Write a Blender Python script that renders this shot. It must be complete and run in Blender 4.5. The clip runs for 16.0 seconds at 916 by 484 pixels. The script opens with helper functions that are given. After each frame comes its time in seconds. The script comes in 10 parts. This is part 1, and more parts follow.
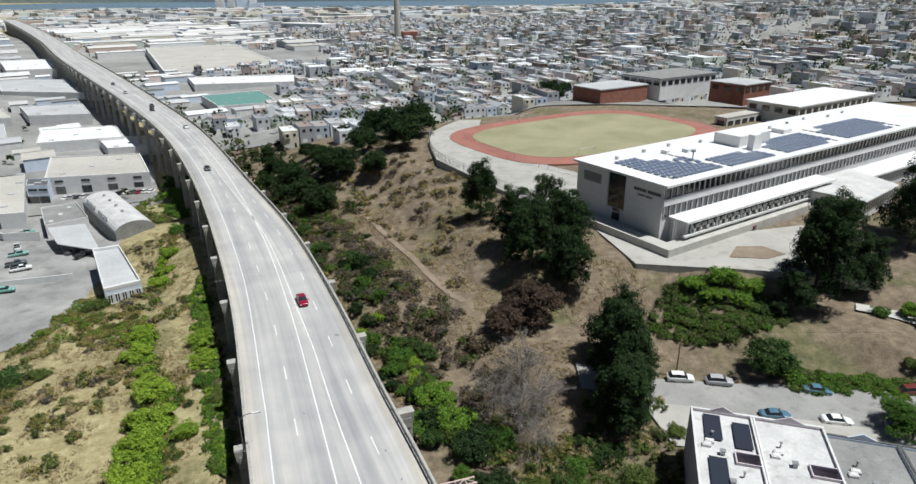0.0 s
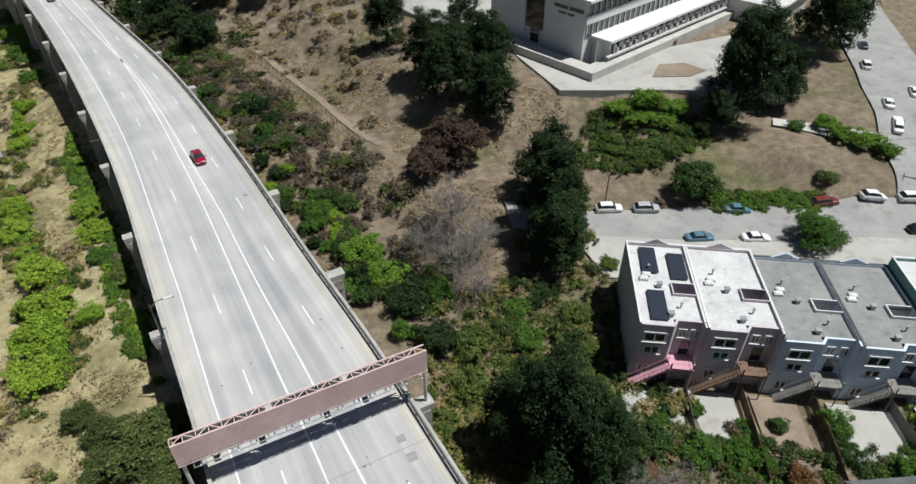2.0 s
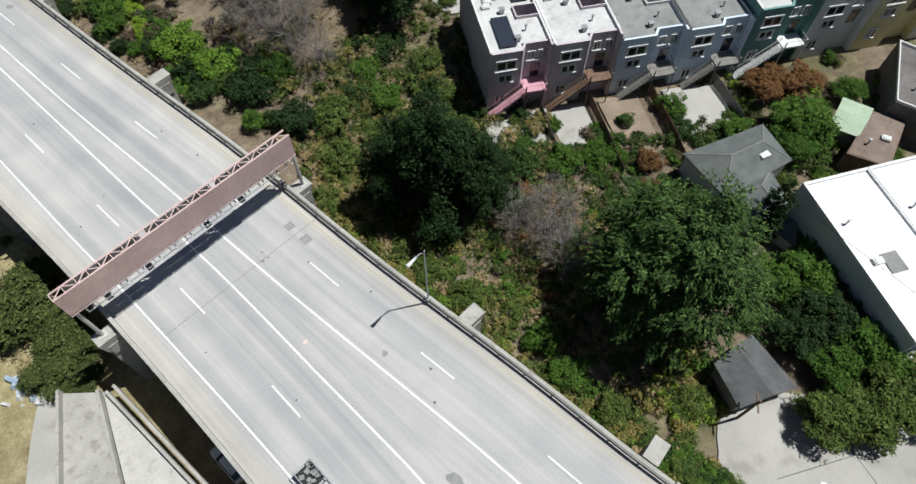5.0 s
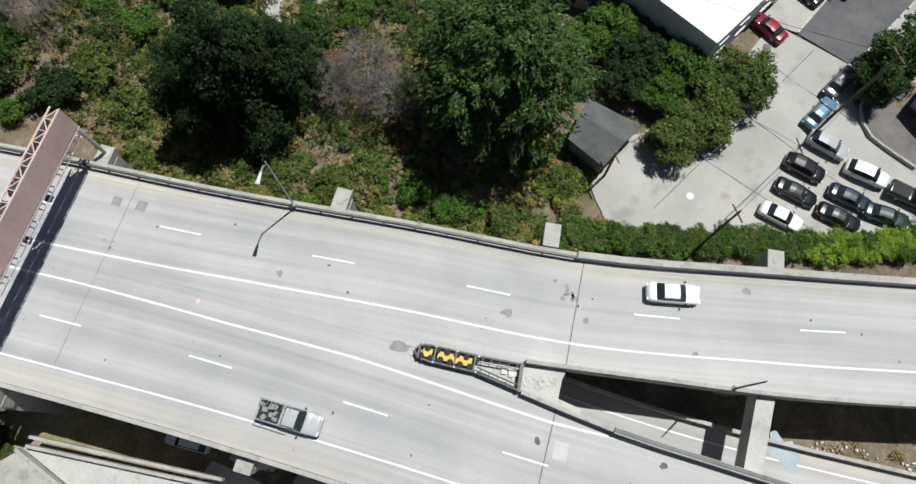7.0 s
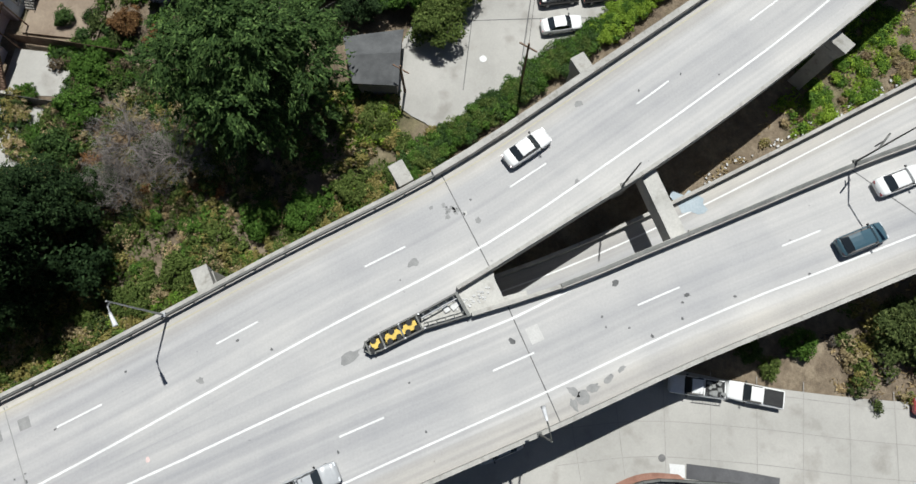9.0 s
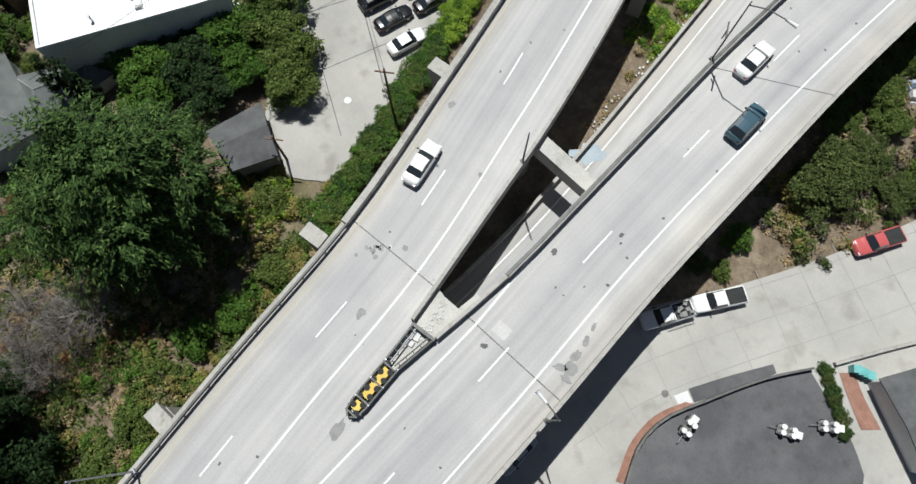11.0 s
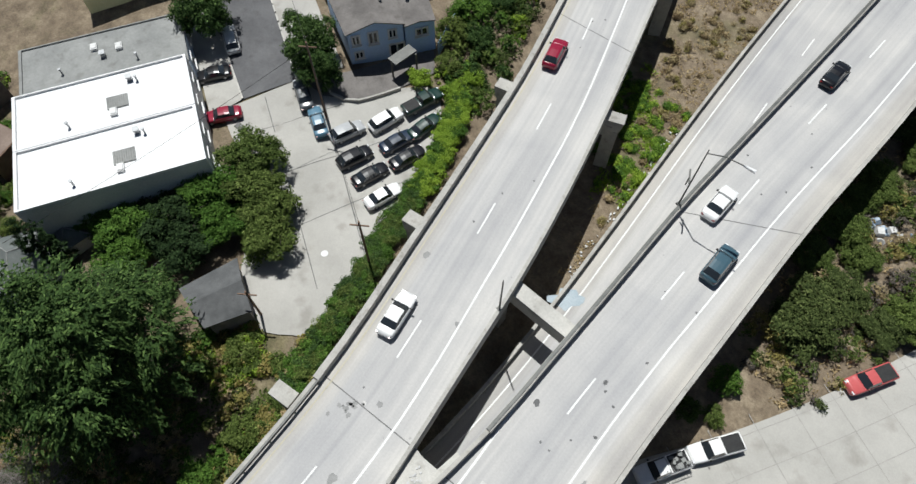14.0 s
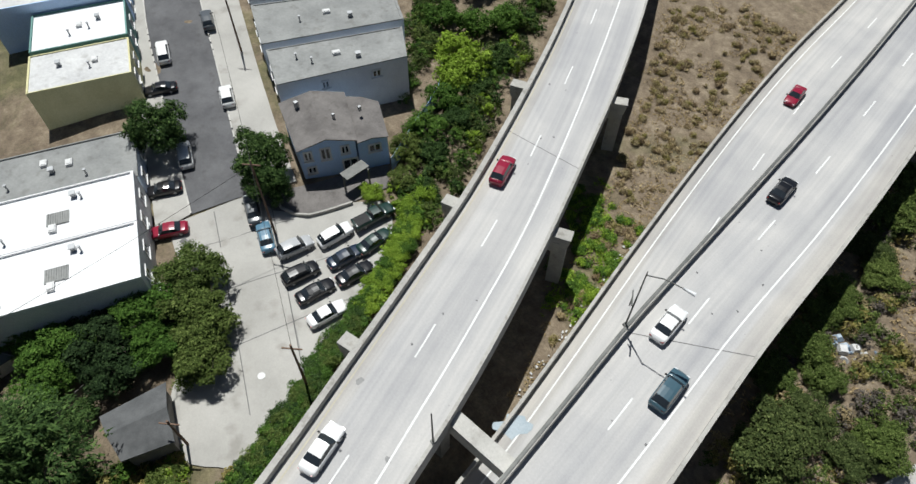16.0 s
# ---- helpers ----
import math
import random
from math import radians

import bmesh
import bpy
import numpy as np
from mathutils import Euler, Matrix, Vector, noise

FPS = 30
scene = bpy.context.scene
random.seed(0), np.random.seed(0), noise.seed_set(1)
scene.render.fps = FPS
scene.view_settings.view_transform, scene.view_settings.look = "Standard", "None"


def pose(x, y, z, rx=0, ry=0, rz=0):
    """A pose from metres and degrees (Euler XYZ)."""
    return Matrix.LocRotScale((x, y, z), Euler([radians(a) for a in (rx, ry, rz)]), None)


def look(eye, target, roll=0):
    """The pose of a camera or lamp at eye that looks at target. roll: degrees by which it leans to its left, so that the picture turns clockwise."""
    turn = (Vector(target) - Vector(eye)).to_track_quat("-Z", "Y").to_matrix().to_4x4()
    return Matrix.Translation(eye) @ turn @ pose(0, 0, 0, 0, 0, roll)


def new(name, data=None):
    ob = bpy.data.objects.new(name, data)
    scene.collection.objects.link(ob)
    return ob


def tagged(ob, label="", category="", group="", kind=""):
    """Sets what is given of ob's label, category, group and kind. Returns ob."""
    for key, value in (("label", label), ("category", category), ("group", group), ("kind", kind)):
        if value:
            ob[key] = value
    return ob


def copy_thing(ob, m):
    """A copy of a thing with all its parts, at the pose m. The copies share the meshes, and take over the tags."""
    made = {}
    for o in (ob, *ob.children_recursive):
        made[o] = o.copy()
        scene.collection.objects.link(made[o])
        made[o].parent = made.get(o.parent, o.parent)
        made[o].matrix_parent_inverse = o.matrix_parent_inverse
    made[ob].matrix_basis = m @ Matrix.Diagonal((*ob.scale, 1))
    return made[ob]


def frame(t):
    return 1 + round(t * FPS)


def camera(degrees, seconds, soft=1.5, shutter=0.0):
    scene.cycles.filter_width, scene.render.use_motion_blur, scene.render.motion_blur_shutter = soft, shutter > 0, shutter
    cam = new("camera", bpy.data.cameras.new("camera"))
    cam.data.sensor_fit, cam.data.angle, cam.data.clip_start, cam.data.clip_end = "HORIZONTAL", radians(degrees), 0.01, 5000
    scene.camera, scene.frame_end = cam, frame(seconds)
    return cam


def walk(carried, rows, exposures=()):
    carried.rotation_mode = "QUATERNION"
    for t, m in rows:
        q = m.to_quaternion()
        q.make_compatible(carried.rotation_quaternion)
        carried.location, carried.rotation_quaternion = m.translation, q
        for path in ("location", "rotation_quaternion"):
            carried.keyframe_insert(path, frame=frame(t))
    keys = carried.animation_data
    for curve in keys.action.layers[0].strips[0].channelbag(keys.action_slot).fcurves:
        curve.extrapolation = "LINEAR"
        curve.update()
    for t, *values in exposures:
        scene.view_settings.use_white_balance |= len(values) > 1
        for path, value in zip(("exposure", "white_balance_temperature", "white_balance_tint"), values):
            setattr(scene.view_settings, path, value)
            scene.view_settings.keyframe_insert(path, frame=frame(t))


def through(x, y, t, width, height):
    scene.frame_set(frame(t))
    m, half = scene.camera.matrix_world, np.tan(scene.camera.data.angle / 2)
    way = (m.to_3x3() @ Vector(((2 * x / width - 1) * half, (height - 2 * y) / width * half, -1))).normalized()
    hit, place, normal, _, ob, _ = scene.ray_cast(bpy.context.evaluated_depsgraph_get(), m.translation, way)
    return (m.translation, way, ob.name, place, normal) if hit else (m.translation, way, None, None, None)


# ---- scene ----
cam = camera(71.65, 16.0)
PATH = [
    (0, (2.950, -9.625, 56.685), (3.000, 36.811, 38.145), -0.41),
    (0.5, (2.152, -6.256, 56.451), (3.440, 38.781, 34.770), -0.32),
    (1, (1.551, -3.620, 56.195), (5.267, 39.539, 31.226), -0.24),
    (1.5, (0.914, -1.715, 56.056), (6.868, 39.387, 28.215), -0.15),
    (2, (0.432, -0.477, 55.858), (7.192, 38.519, 25.303), 0.14),
    (2.5, (0.232, 0.206, 55.922), (8.086, 36.762, 22.726), 0.15),
    (3, (0.114, 0.439, 55.909), (8.812, 34.476, 20.331), 0.11),
    (3.2, (0.045, 0.500, 55.892), (9.027, 33.512, 19.430), 0.16),
    (5.3, (-0.172, 0.184, 55.630), (12.400, 20.528, 11.720), 0.19),
    (5.5, (-0.135, 0.151, 55.647), (12.536, 19.153, 11.168), 0.12),
    (6, (-0.132, 0.078, 55.649), (12.821, 15.424, 9.859), 0.03),
    (6.5, (-0.096, -0.036, 55.774), (13.201, 11.372, 8.943), -0.16),
    (7, (-0.000, 0.000, 55.847), (13.131, 8.398, 8.339), 0.16),
    (7.5, (0.171, -0.023, 55.880), (12.592, 5.519, 7.766), 0.05),
    (8, (0.371, 0.021, 55.879), (11.661, 3.194, 7.274), 0.07),
    (8.5, (0.652, -0.019, 55.805), (11.909, 1.090, 7.101), -0.31),
    (9, (1.005, -0.264, 55.965), (11.993, -1.446, 7.202), -0.71),
    (9.5, (1.360, -0.520, 56.167), (11.472, -3.853, 7.313), -0.67),
    (9.7, (1.466, -0.586, 56.223), (11.133, -4.697, 7.339), -0.22),
    (11.8, (-1.022, 0.058, 54.639), (13.159, -8.606, 7.482), 0.03),
    (12, (-1.055, 0.086, 54.505), (13.767, -9.029, 7.631), 0.07),
    (12.5, (-1.139, 0.157, 54.297), (15.240, -10.043, 8.170), 0.33),
    (13, (-1.059, -0.003, 54.290), (16.674, -11.136, 8.886), 0.31),
    (13.5, (-0.719, -0.603, 54.373), (18.303, -12.773, 9.763), 0.22),
    (14, (-0.118, -1.533, 54.396), (20.212, -14.728, 10.663), 0.25),
    (14.5, (0.196, -2.840, 54.312), (21.876, -16.999, 11.539), 0.25),
    (15, (0.252, -4.465, 54.151), (23.242, -19.542, 12.388), 0.31),
    (15.5, (-0.007, -6.152, 53.940), (24.256, -22.171, 13.262), 0.44),
    (16, (-0.378, -7.815, 53.660), (25.078, -24.853, 14.141), 0.73),
]
walk(cam, [(t, look(eye, target, roll)) for t, eye, target, roll in PATH], [(0, 0.06), (16, 0.06)])


# ---------- world, sun ----------
SUN_AZ, SUN_EL = 105.0, 68.0     # compass angle from +y towards +x, and height, in degrees
world = bpy.data.worlds.new("sky")
scene.world = world
world.use_nodes = True
wn = world.node_tree
sky = wn.nodes.new("ShaderNodeTexSky")
sky.sky_type, sky.sun_disc = "NISHITA", False
sky.sun_elevation, sky.sun_rotation = radians(SUN_EL), radians(SUN_AZ)
sky.dust_density = 0.6
wn.nodes["Background"].inputs["Strength"].default_value = 0.034
wn.links.new(sky.outputs[0], wn.nodes["Background"].inputs["Color"])
sun = new("sun", bpy.data.lights.new("sun", "SUN"))
sun.data.energy, sun.data.angle, sun.data.color = 5.0, radians(0.53), (0.975, 0.99, 0.965)
ce = math.cos(radians(SUN_EL))
sun.matrix_world = look((0, 0, 0), (-ce * math.sin(radians(SUN_AZ)), -ce * math.cos(radians(SUN_AZ)), -math.sin(radians(SUN_EL))))

# ---------- materials ----------
def nodes_of(name):
    m = bpy.data.materials.new(name)
    m.use_nodes = True
    nt = m.node_tree
    return m, nt, nt.nodes["Principled BSDF"]


def noise_node(nt, scale, detail=4.0, rough=0.6, vec=None):
    n = nt.nodes.new("ShaderNodeTexNoise")
    n.inputs["Scale"].default_value, n.inputs["Detail"].default_value, n.inputs["Roughness"].default_value = scale, detail, rough
    if vec is not None:
        nt.links.new(vec, n.inputs["Vector"])
    return n


def ramp(nt, fac, stops):
    r = nt.nodes.new("ShaderNodeValToRGB")
    while len(r.color_ramp.elements) < len(stops):
        r.color_ramp.elements.new(0.5)
    for e, (p, c) in zip(r.color_ramp.elements, stops):
        e.position, e.color = p, (*c, 1)
    nt.links.new(fac, r.inputs[0])
    return r.outputs[0]


def mixed(nt, kind, fac, a, b):
    n = nt.nodes.new("ShaderNodeMix")
    n.data_type, n.blend_type = "RGBA", kind
    for sock, v in ((n.inputs[0], fac), (n.inputs[6], a), (n.inputs[7], b)):
        if isinstance(v, (int, float)):
            sock.default_value = v
        elif isinstance(v, tuple):
            sock.default_value = (*v, 1)
        else:
            nt.links.new(v, sock)
    return n.outputs[2]


def place_vec(nt, own=False):
    if own:
        return nt.nodes.new("ShaderNodeTexCoord").outputs["Object"]
    return nt.nodes.new("ShaderNodeNewGeometry").outputs["Position"]


def surface(name, dark, light, big=0.15, fine=4.0, rough=0.85, bump=0.15, metal=0.0, own=False, spread=0.35, stain=0.0, grain=0.8):
    """Colour between two tones by coarse patches and fine grain, with relief."""
    m, nt, b = nodes_of(name)
    v = place_vec(nt, own)
    n1, n2 = noise_node(nt, big, 5, 0.65, v), noise_node(nt, fine, 6, 0.7, v)
    c1 = ramp(nt, n1.outputs["Fac"], [(0.5 - spread / 2, dark), (0.5 + spread / 2, light)])
    g = ramp(nt, n2.outputs["Fac"], [(0.3, (0.72, 0.72, 0.72)), (0.7, (1.0, 1.0, 1.0))])
    col = mixed(nt, "MULTIPLY", grain, c1, g)
    if stain:
        n3 = noise_node(nt, big * 3.1, 3, 0.5, v)
        s = ramp(nt, n3.outputs["Fac"], [(0.56, (1, 1, 1)), (0.72, (0.45, 0.42, 0.38))])
        col = mixed(nt, "MULTIPLY", stain, col, s)
    nt.links.new(col, b.inputs["Base Color"])
    b.inputs["Roughness"].default_value, b.inputs["Metallic"].default_value = rough, metal
    if bump:
        bp = nt.nodes.new("ShaderNodeBump")
        bp.inputs["Strength"].default_value, bp.inputs["Distance"].default_value = bump, 0.05
        nt.links.new(n2.outputs["Fac"], bp.inputs["Height"])
        nt.links.new(bp.outputs[0], b.inputs["Normal"])
    return m


def deck_material():
    """Concrete deck: wheel tracks along the lanes, pale wash between, fine grain, drips across."""
    m, nt, b = nodes_of("deck_concrete")
    uv = nt.nodes.new("ShaderNodeTexCoord").outputs["UV"]
    mp = nt.nodes.new("ShaderNodeMapping")
    mp.inputs["Scale"].default_value = (1.0, 0.03, 1.0)
    nt.links.new(uv, mp.inputs["Vector"])
    streak = noise_node(nt, 0.42, 3, 0.5, mp.outputs[0])
    base = ramp(nt, streak.outputs["Fac"], [(0.3, (0.345, 0.350, 0.360)), (0.5, (0.43, 0.43, 0.43)), (0.7, (0.51, 0.505, 0.492))])
    mp2 = nt.nodes.new("ShaderNodeMapping")
    mp2.inputs["Scale"].default_value = (1.0, 0.012, 1.0)
    nt.links.new(uv, mp2.inputs["Vector"])
    fine_streak = noise_node(nt, 1.6, 3, 0.6, mp2.outputs[0])
    base = mixed(nt, "MULTIPLY", 0.45, base, ramp(nt, fine_streak.outputs["Fac"], [(0.35, (0.76, 0.77, 0.79)), (0.65, (1.08, 1.08, 1.07))]))
    mp3 = nt.nodes.new("ShaderNodeMapping")
    mp3.inputs["Scale"].default_value = (0.25, 1.0, 1.0)
    nt.links.new(uv, mp3.inputs["Vector"])
    cross = noise_node(nt, 0.22, 2, 0.5, mp3.outputs[0])
    base = mixed(nt, "MULTIPLY", 0.6, base, ramp(nt, cross.outputs["Fac"], [(0.38, (0.91, 0.912, 0.92)), (0.62, (1.035, 1.03, 1.02))]))
    pos = place_vec(nt)
    patch = noise_node(nt, 0.07, 5, 0.6, pos)
    pc = ramp(nt, patch.outputs["Fac"], [(0.35, (0.87, 0.872, 0.88)), (0.65, (1.03, 1.02, 1.0))])
    col = mixed(nt, "MULTIPLY", 1.0, base, pc)
    grain = noise_node(nt, 5.0, 8, 0.75, pos)
    gc = ramp(nt, grain.outputs["Fac"], [(0.3, (0.84, 0.84, 0.84)), (0.65, (1.02, 1.02, 1.02))])
    col = mixed(nt, "MULTIPLY", 0.8, col, gc)
    # dust that gathers along the parapets and over the painted wedge
    xyz = nt.nodes.new("ShaderNodeSeparateXYZ")
    nt.links.new(uv, xyz.inputs[0])
    side = nt.nodes.new("ShaderNodeMath")
    side.operation = "ABSOLUTE"
    nt.links.new(xyz.outputs[0], side.inputs[0])
    rag = nt.nodes.new("ShaderNodeMath")
    rag.operation = "MULTIPLY_ADD"
    rag.inputs[1].default_value = 2.2
    nt.links.new(fine_streak.outputs["Fac"], rag.inputs[0])
    nt.links.new(side.outputs[0], rag.inputs[2])
    dust = ramp(nt, rag.outputs[0], [(0.0, (0.92, 0.88, 0.815)), (0.22, (0.96, 0.935, 0.89)), (0.28, (1.0, 1.0, 1.0))])
    scale_ = nt.nodes.new("ShaderNodeMath")
    scale_.operation = "DIVIDE"
    scale_.inputs[1].default_value = 12.0
    nt.links.new(rag.outputs[0], scale_.inputs[0])
    nt.links.new(scale_.outputs[0], dust.node.inputs[0])
    col = mixed(nt, "MULTIPLY", 0.9, col, dust)
    col = mixed(nt, "MULTIPLY", 1.0, col, (1.052, 1.037, 1.033))
    spot = noise_node(nt, 1.7, 2, 0.4, pos)
    sc = ramp(nt, spot.outputs["Fac"], [(0.75, (1, 1, 1)), (0.79, (0.55, 0.55, 0.56))])
    col = mixed(nt, "MULTIPLY", 0.7, col, sc)
    nt.links.new(col, b.inputs["Base Color"])
    b.inputs["Roughness"].default_value = 0.82
    bp = nt.nodes.new("ShaderNodeBump")
    bp.inputs["Strength"].default_value, bp.inputs["Distance"].default_value = 0.15, 0.02
    nt.links.new(grain.outputs["Fac"], bp.inputs["Height"])
    nt.links.new(bp.outputs[0], b.inputs["Normal"])
    return m


def foliage(name, dark, light, tip=None, through=0.10):
    m, nt, b = nodes_of(name)
    geo = nt.nodes.new("ShaderNodeNewGeometry")
    stops = [(0.0, dark), (0.75, light)] + ([(1.0, tip)] if tip else [])
    c = ramp(nt, geo.outputs["Random Per Island"], stops)
    info = nt.nodes.new("ShaderNodeObjectInfo")
    tone = ramp(nt, info.outputs["Random"], [(0.0, (0.78, 0.82, 0.78)), (1.0, (1.15, 1.1, 1.05))])
    col = mixed(nt, "MULTIPLY", 1.0, c, tone)
    nt.links.new(col, b.inputs["Base Color"])
    b.inputs["Roughness"].default_value = 0.8
    b.inputs["Specular IOR Level"].default_value = 0.08
    tr = nt.nodes.new("ShaderNodeBsdfTranslucent")
    nt.links.new(col, tr.inputs["Color"])
    mx = nt.nodes.new("ShaderNodeMixShader")
    mx.inputs[0].default_value = through
    nt.links.new(b.outputs[0], mx.inputs[1])
    nt.links.new(tr.outputs[0], mx.inputs[2])
    nt.links.new(mx.outputs[0], nt.nodes["Material Output"].inputs["Surface"])
    return m


def paint(name, colour, rough=0.3, metal=0.0, coat=0.0):
    m, nt, b = nodes_of(name)
    n = noise_node(nt, 3.0, 4, 0.6, place_vec(nt, True))
    c = ramp(nt, n.outputs["Fac"], [(0.3, tuple(v * 0.88 for v in colour)), (0.7, colour)])
    nt.links.new(c, b.inputs["Base Color"])
    b.inputs["Roughness"].default_value, b.inputs["Metallic"].default_value = rough, metal
    b.inputs["Coat Weight"].default_value, b.inputs["Coat Roughness"].default_value = coat, 0.08
    return m


def many_tones(name, tones, rough=0.85, fine=1.2):
    """One wall or roof tone for each piece of a joined mesh, with grain."""
    m, nt, b = nodes_of(name)
    geo = nt.nodes.new("ShaderNodeNewGeometry")
    c = ramp(nt, geo.outputs["Random Per Island"], [(k / len(tones), t) for k, t in enumerate(tones)])
    nt.nodes[-1].color_ramp.interpolation = "CONSTANT"
    n = noise_node(nt, fine, 5, 0.65, geo.outputs["Position"])
    g = ramp(nt, n.outputs["Fac"], [(0.3, (0.8, 0.8, 0.8)), (0.7, (1.03, 1.03, 1.03))])
    nt.links.new(mixed(nt, "MULTIPLY", 0.8, c, g), b.inputs["Base Color"])
    b.inputs["Roughness"].default_value = rough
    return m


def ground_material():
    """Dry grass, bare soil and patches of green weeds."""
    m, nt, b = nodes_of("dry_ground")
    pos = place_vec(nt)
    n1, n2, n3 = noise_node(nt, 0.05, 6, 0.65, pos), noise_node(nt, 0.45, 6, 0.7, pos), noise_node(nt, 3.5, 6, 0.75, pos)
    soil = ramp(nt, n2.outputs["Fac"], [(0.3, (0.120, 0.090, 0.060)), (0.5, (0.205, 0.158, 0.108)), (0.68, (0.315, 0.255, 0.178))])
    grass = ramp(nt, n2.outputs["Fac"], [(0.3, (0.235, 0.195, 0.095)), (0.5, (0.375, 0.32, 0.165)), (0.68, (0.51, 0.445, 0.26))])
    xyz = nt.nodes.new("ShaderNodeSeparateXYZ")
    nt.links.new(pos, xyz.inputs[0])
    west = nt.nodes.new("ShaderNodeMath")
    west.operation = "MULTIPLY_ADD"
    west.inputs[1].default_value = 0.42
    nt.links.new(xyz.outputs[1], west.inputs[0])
    nt.links.new(xyz.outputs[0], west.inputs[2])
    side = nt.nodes.new("ShaderNodeMapRange")
    side.inputs[1].default_value, side.inputs[2].default_value = -2.0, 16.0
    nt.links.new(west.outputs[0], side.inputs[0])
    south = nt.nodes.new("ShaderNodeMapRange")
    south.inputs[1].default_value, south.inputs[2].default_value, south.inputs[3].default_value, south.inputs[4].default_value = 18.0, 42.0, 1.0, 0.0
    nt.links.new(xyz.outputs[1], south.inputs[0])
    far = nt.nodes.new("ShaderNodeMath")
    far.operation = "MAXIMUM"
    nt.links.new(side.outputs[0], far.inputs[0])
    nt.links.new(south.outputs[0], far.inputs[1])
    straw = mixed(nt, "MIX", far.outputs[0], grass, soil)
    green = ramp(nt, n2.outputs["Fac"], [(0.35, (0.07, 0.085, 0.03)), (0.65, (0.16, 0.15, 0.06))])
    f = ramp(nt, n1.outputs["Fac"], [(0.52, (0, 0, 0)), (0.64, (0.75, 0.75, 0.75))])
    col = mixed(nt, "MIX", f, straw, green)
    g = ramp(nt, n3.outputs["Fac"], [(0.3, (0.55, 0.55, 0.55)), (0.7, (1.1, 1.1, 1.1))])
    col = mixed(nt, "MULTIPLY", 0.9, col, g)
    nt.links.new(col, b.inputs["Base Color"])
    b.inputs["Roughness"].default_value = 0.95
    bp = nt.nodes.new("ShaderNodeBump")
    bp.inputs["Strength"].default_value, bp.inputs["Distance"].default_value = 0.6, 0.25
    nt.links.new(n3.outputs["Fac"], bp.inputs["Height"])
    nt.links.new(bp.outputs[0], b.inputs["Normal"])
    return m


def glass(name, tint=(0.02, 0.025, 0.03), rough=0.06):
    m, nt, b = nodes_of(name)
    b.inputs["Base Color"].default_value = (*tint, 1)
    b.inputs["Roughness"].default_value = rough
    b.inputs["Specular IOR Level"].default_value = 0.8
    return m


M_DECK = deck_material()
M_GROUND = ground_material()
M_CONC = surface("concrete", (0.34, 0.33, 0.305), (0.47, 0.455, 0.42), 0.4, 5, 0.88, 0.2, stain=0.5)
M_CONC_PALE = surface("pale_concrete", (0.44, 0.43, 0.40), (0.56, 0.545, 0.51), 0.3, 5, 0.88, 0.15, stain=0.35)
M_LOT = surface("lot_concrete", (0.35, 0.34, 0.315), (0.45, 0.435, 0.405), 0.12, 5, 0.9, 0.1, stain=0.4, grain=0.45)
M_ASPHALT = surface("asphalt", (0.085, 0.085, 0.09), (0.14, 0.14, 0.145), 0.25, 6, 0.92, 0.25, stain=0.3)
M_ASPHALT_OLD = surface("old_asphalt", (0.27, 0.268, 0.26), (0.36, 0.355, 0.34), 0.2, 5, 0.92, 0.2, stain=0.4)
M_LINE = surface("road_paint_white", (0.68, 0.68, 0.67), (0.84, 0.84, 0.83), 0.6, 7, 0.7, 0.0)
M_YELLOW_FADED = surface("road_paint_yellow", (0.45, 0.41, 0.31), (0.50, 0.47, 0.37), 0.5, 6, 0.8, 0.0)
M_TAR = surface("tar_joint", (0.10, 0.10, 0.10), (0.2, 0.195, 0.19), 1.0, 8, 0.8, 0.0)
M_STEEL = surface("galvanised_steel", (0.33, 0.34, 0.35), (0.46, 0.47, 0.48), 0.8, 8, 0.5, 0.05, metal=0.6)
M_RAILDARK = surface("weathered_rail", (0.09, 0.095, 0.09), (0.17, 0.17, 0.16), 0.8, 8, 0.6, 0.05, metal=0.3)
M_PINK = surface("faded_red_paint", (0.60, 0.435, 0.41), (0.72, 0.55, 0.52), 0.35, 4, 0.75, 0.08)
M_WHITEROOF = surface("white_roof_coating", (0.74, 0.745, 0.75), (0.84, 0.845, 0.85), 0.1, 3, 0.6, 0.05)
M_PALEROOF = surface("pale_roof_membrane", (0.50, 0.50, 0.50), (0.66, 0.66, 0.65), 0.2, 3, 0.8, 0.08, stain=0.4)
M_GREYROOF = surface("grey_roof_felt", (0.21, 0.215, 0.21), (0.31, 0.315, 0.305), 0.25, 3, 0.9, 0.1, stain=0.4)
M_DARKROOF = surface("dark_shingle", (0.075, 0.078, 0.08), (0.135, 0.138, 0.14), 0.5, 9, 0.95, 0.3)
M_TARROOF = surface("tar_roof", (0.12, 0.11, 0.105), (0.20, 0.185, 0.175), 0.35, 4, 0.9, 0.15, stain=0.4)
M_STUCCO = surface("pale_stucco", (0.64, 0.64, 0.64), (0.76, 0.76, 0.75), 0.3, 6, 0.9, 0.1)
M_STUCCO_TAUPE = surface("taupe_stucco", (0.52, 0.45, 0.49), (0.63, 0.555, 0.59), 0.3, 6, 0.9, 0.1)
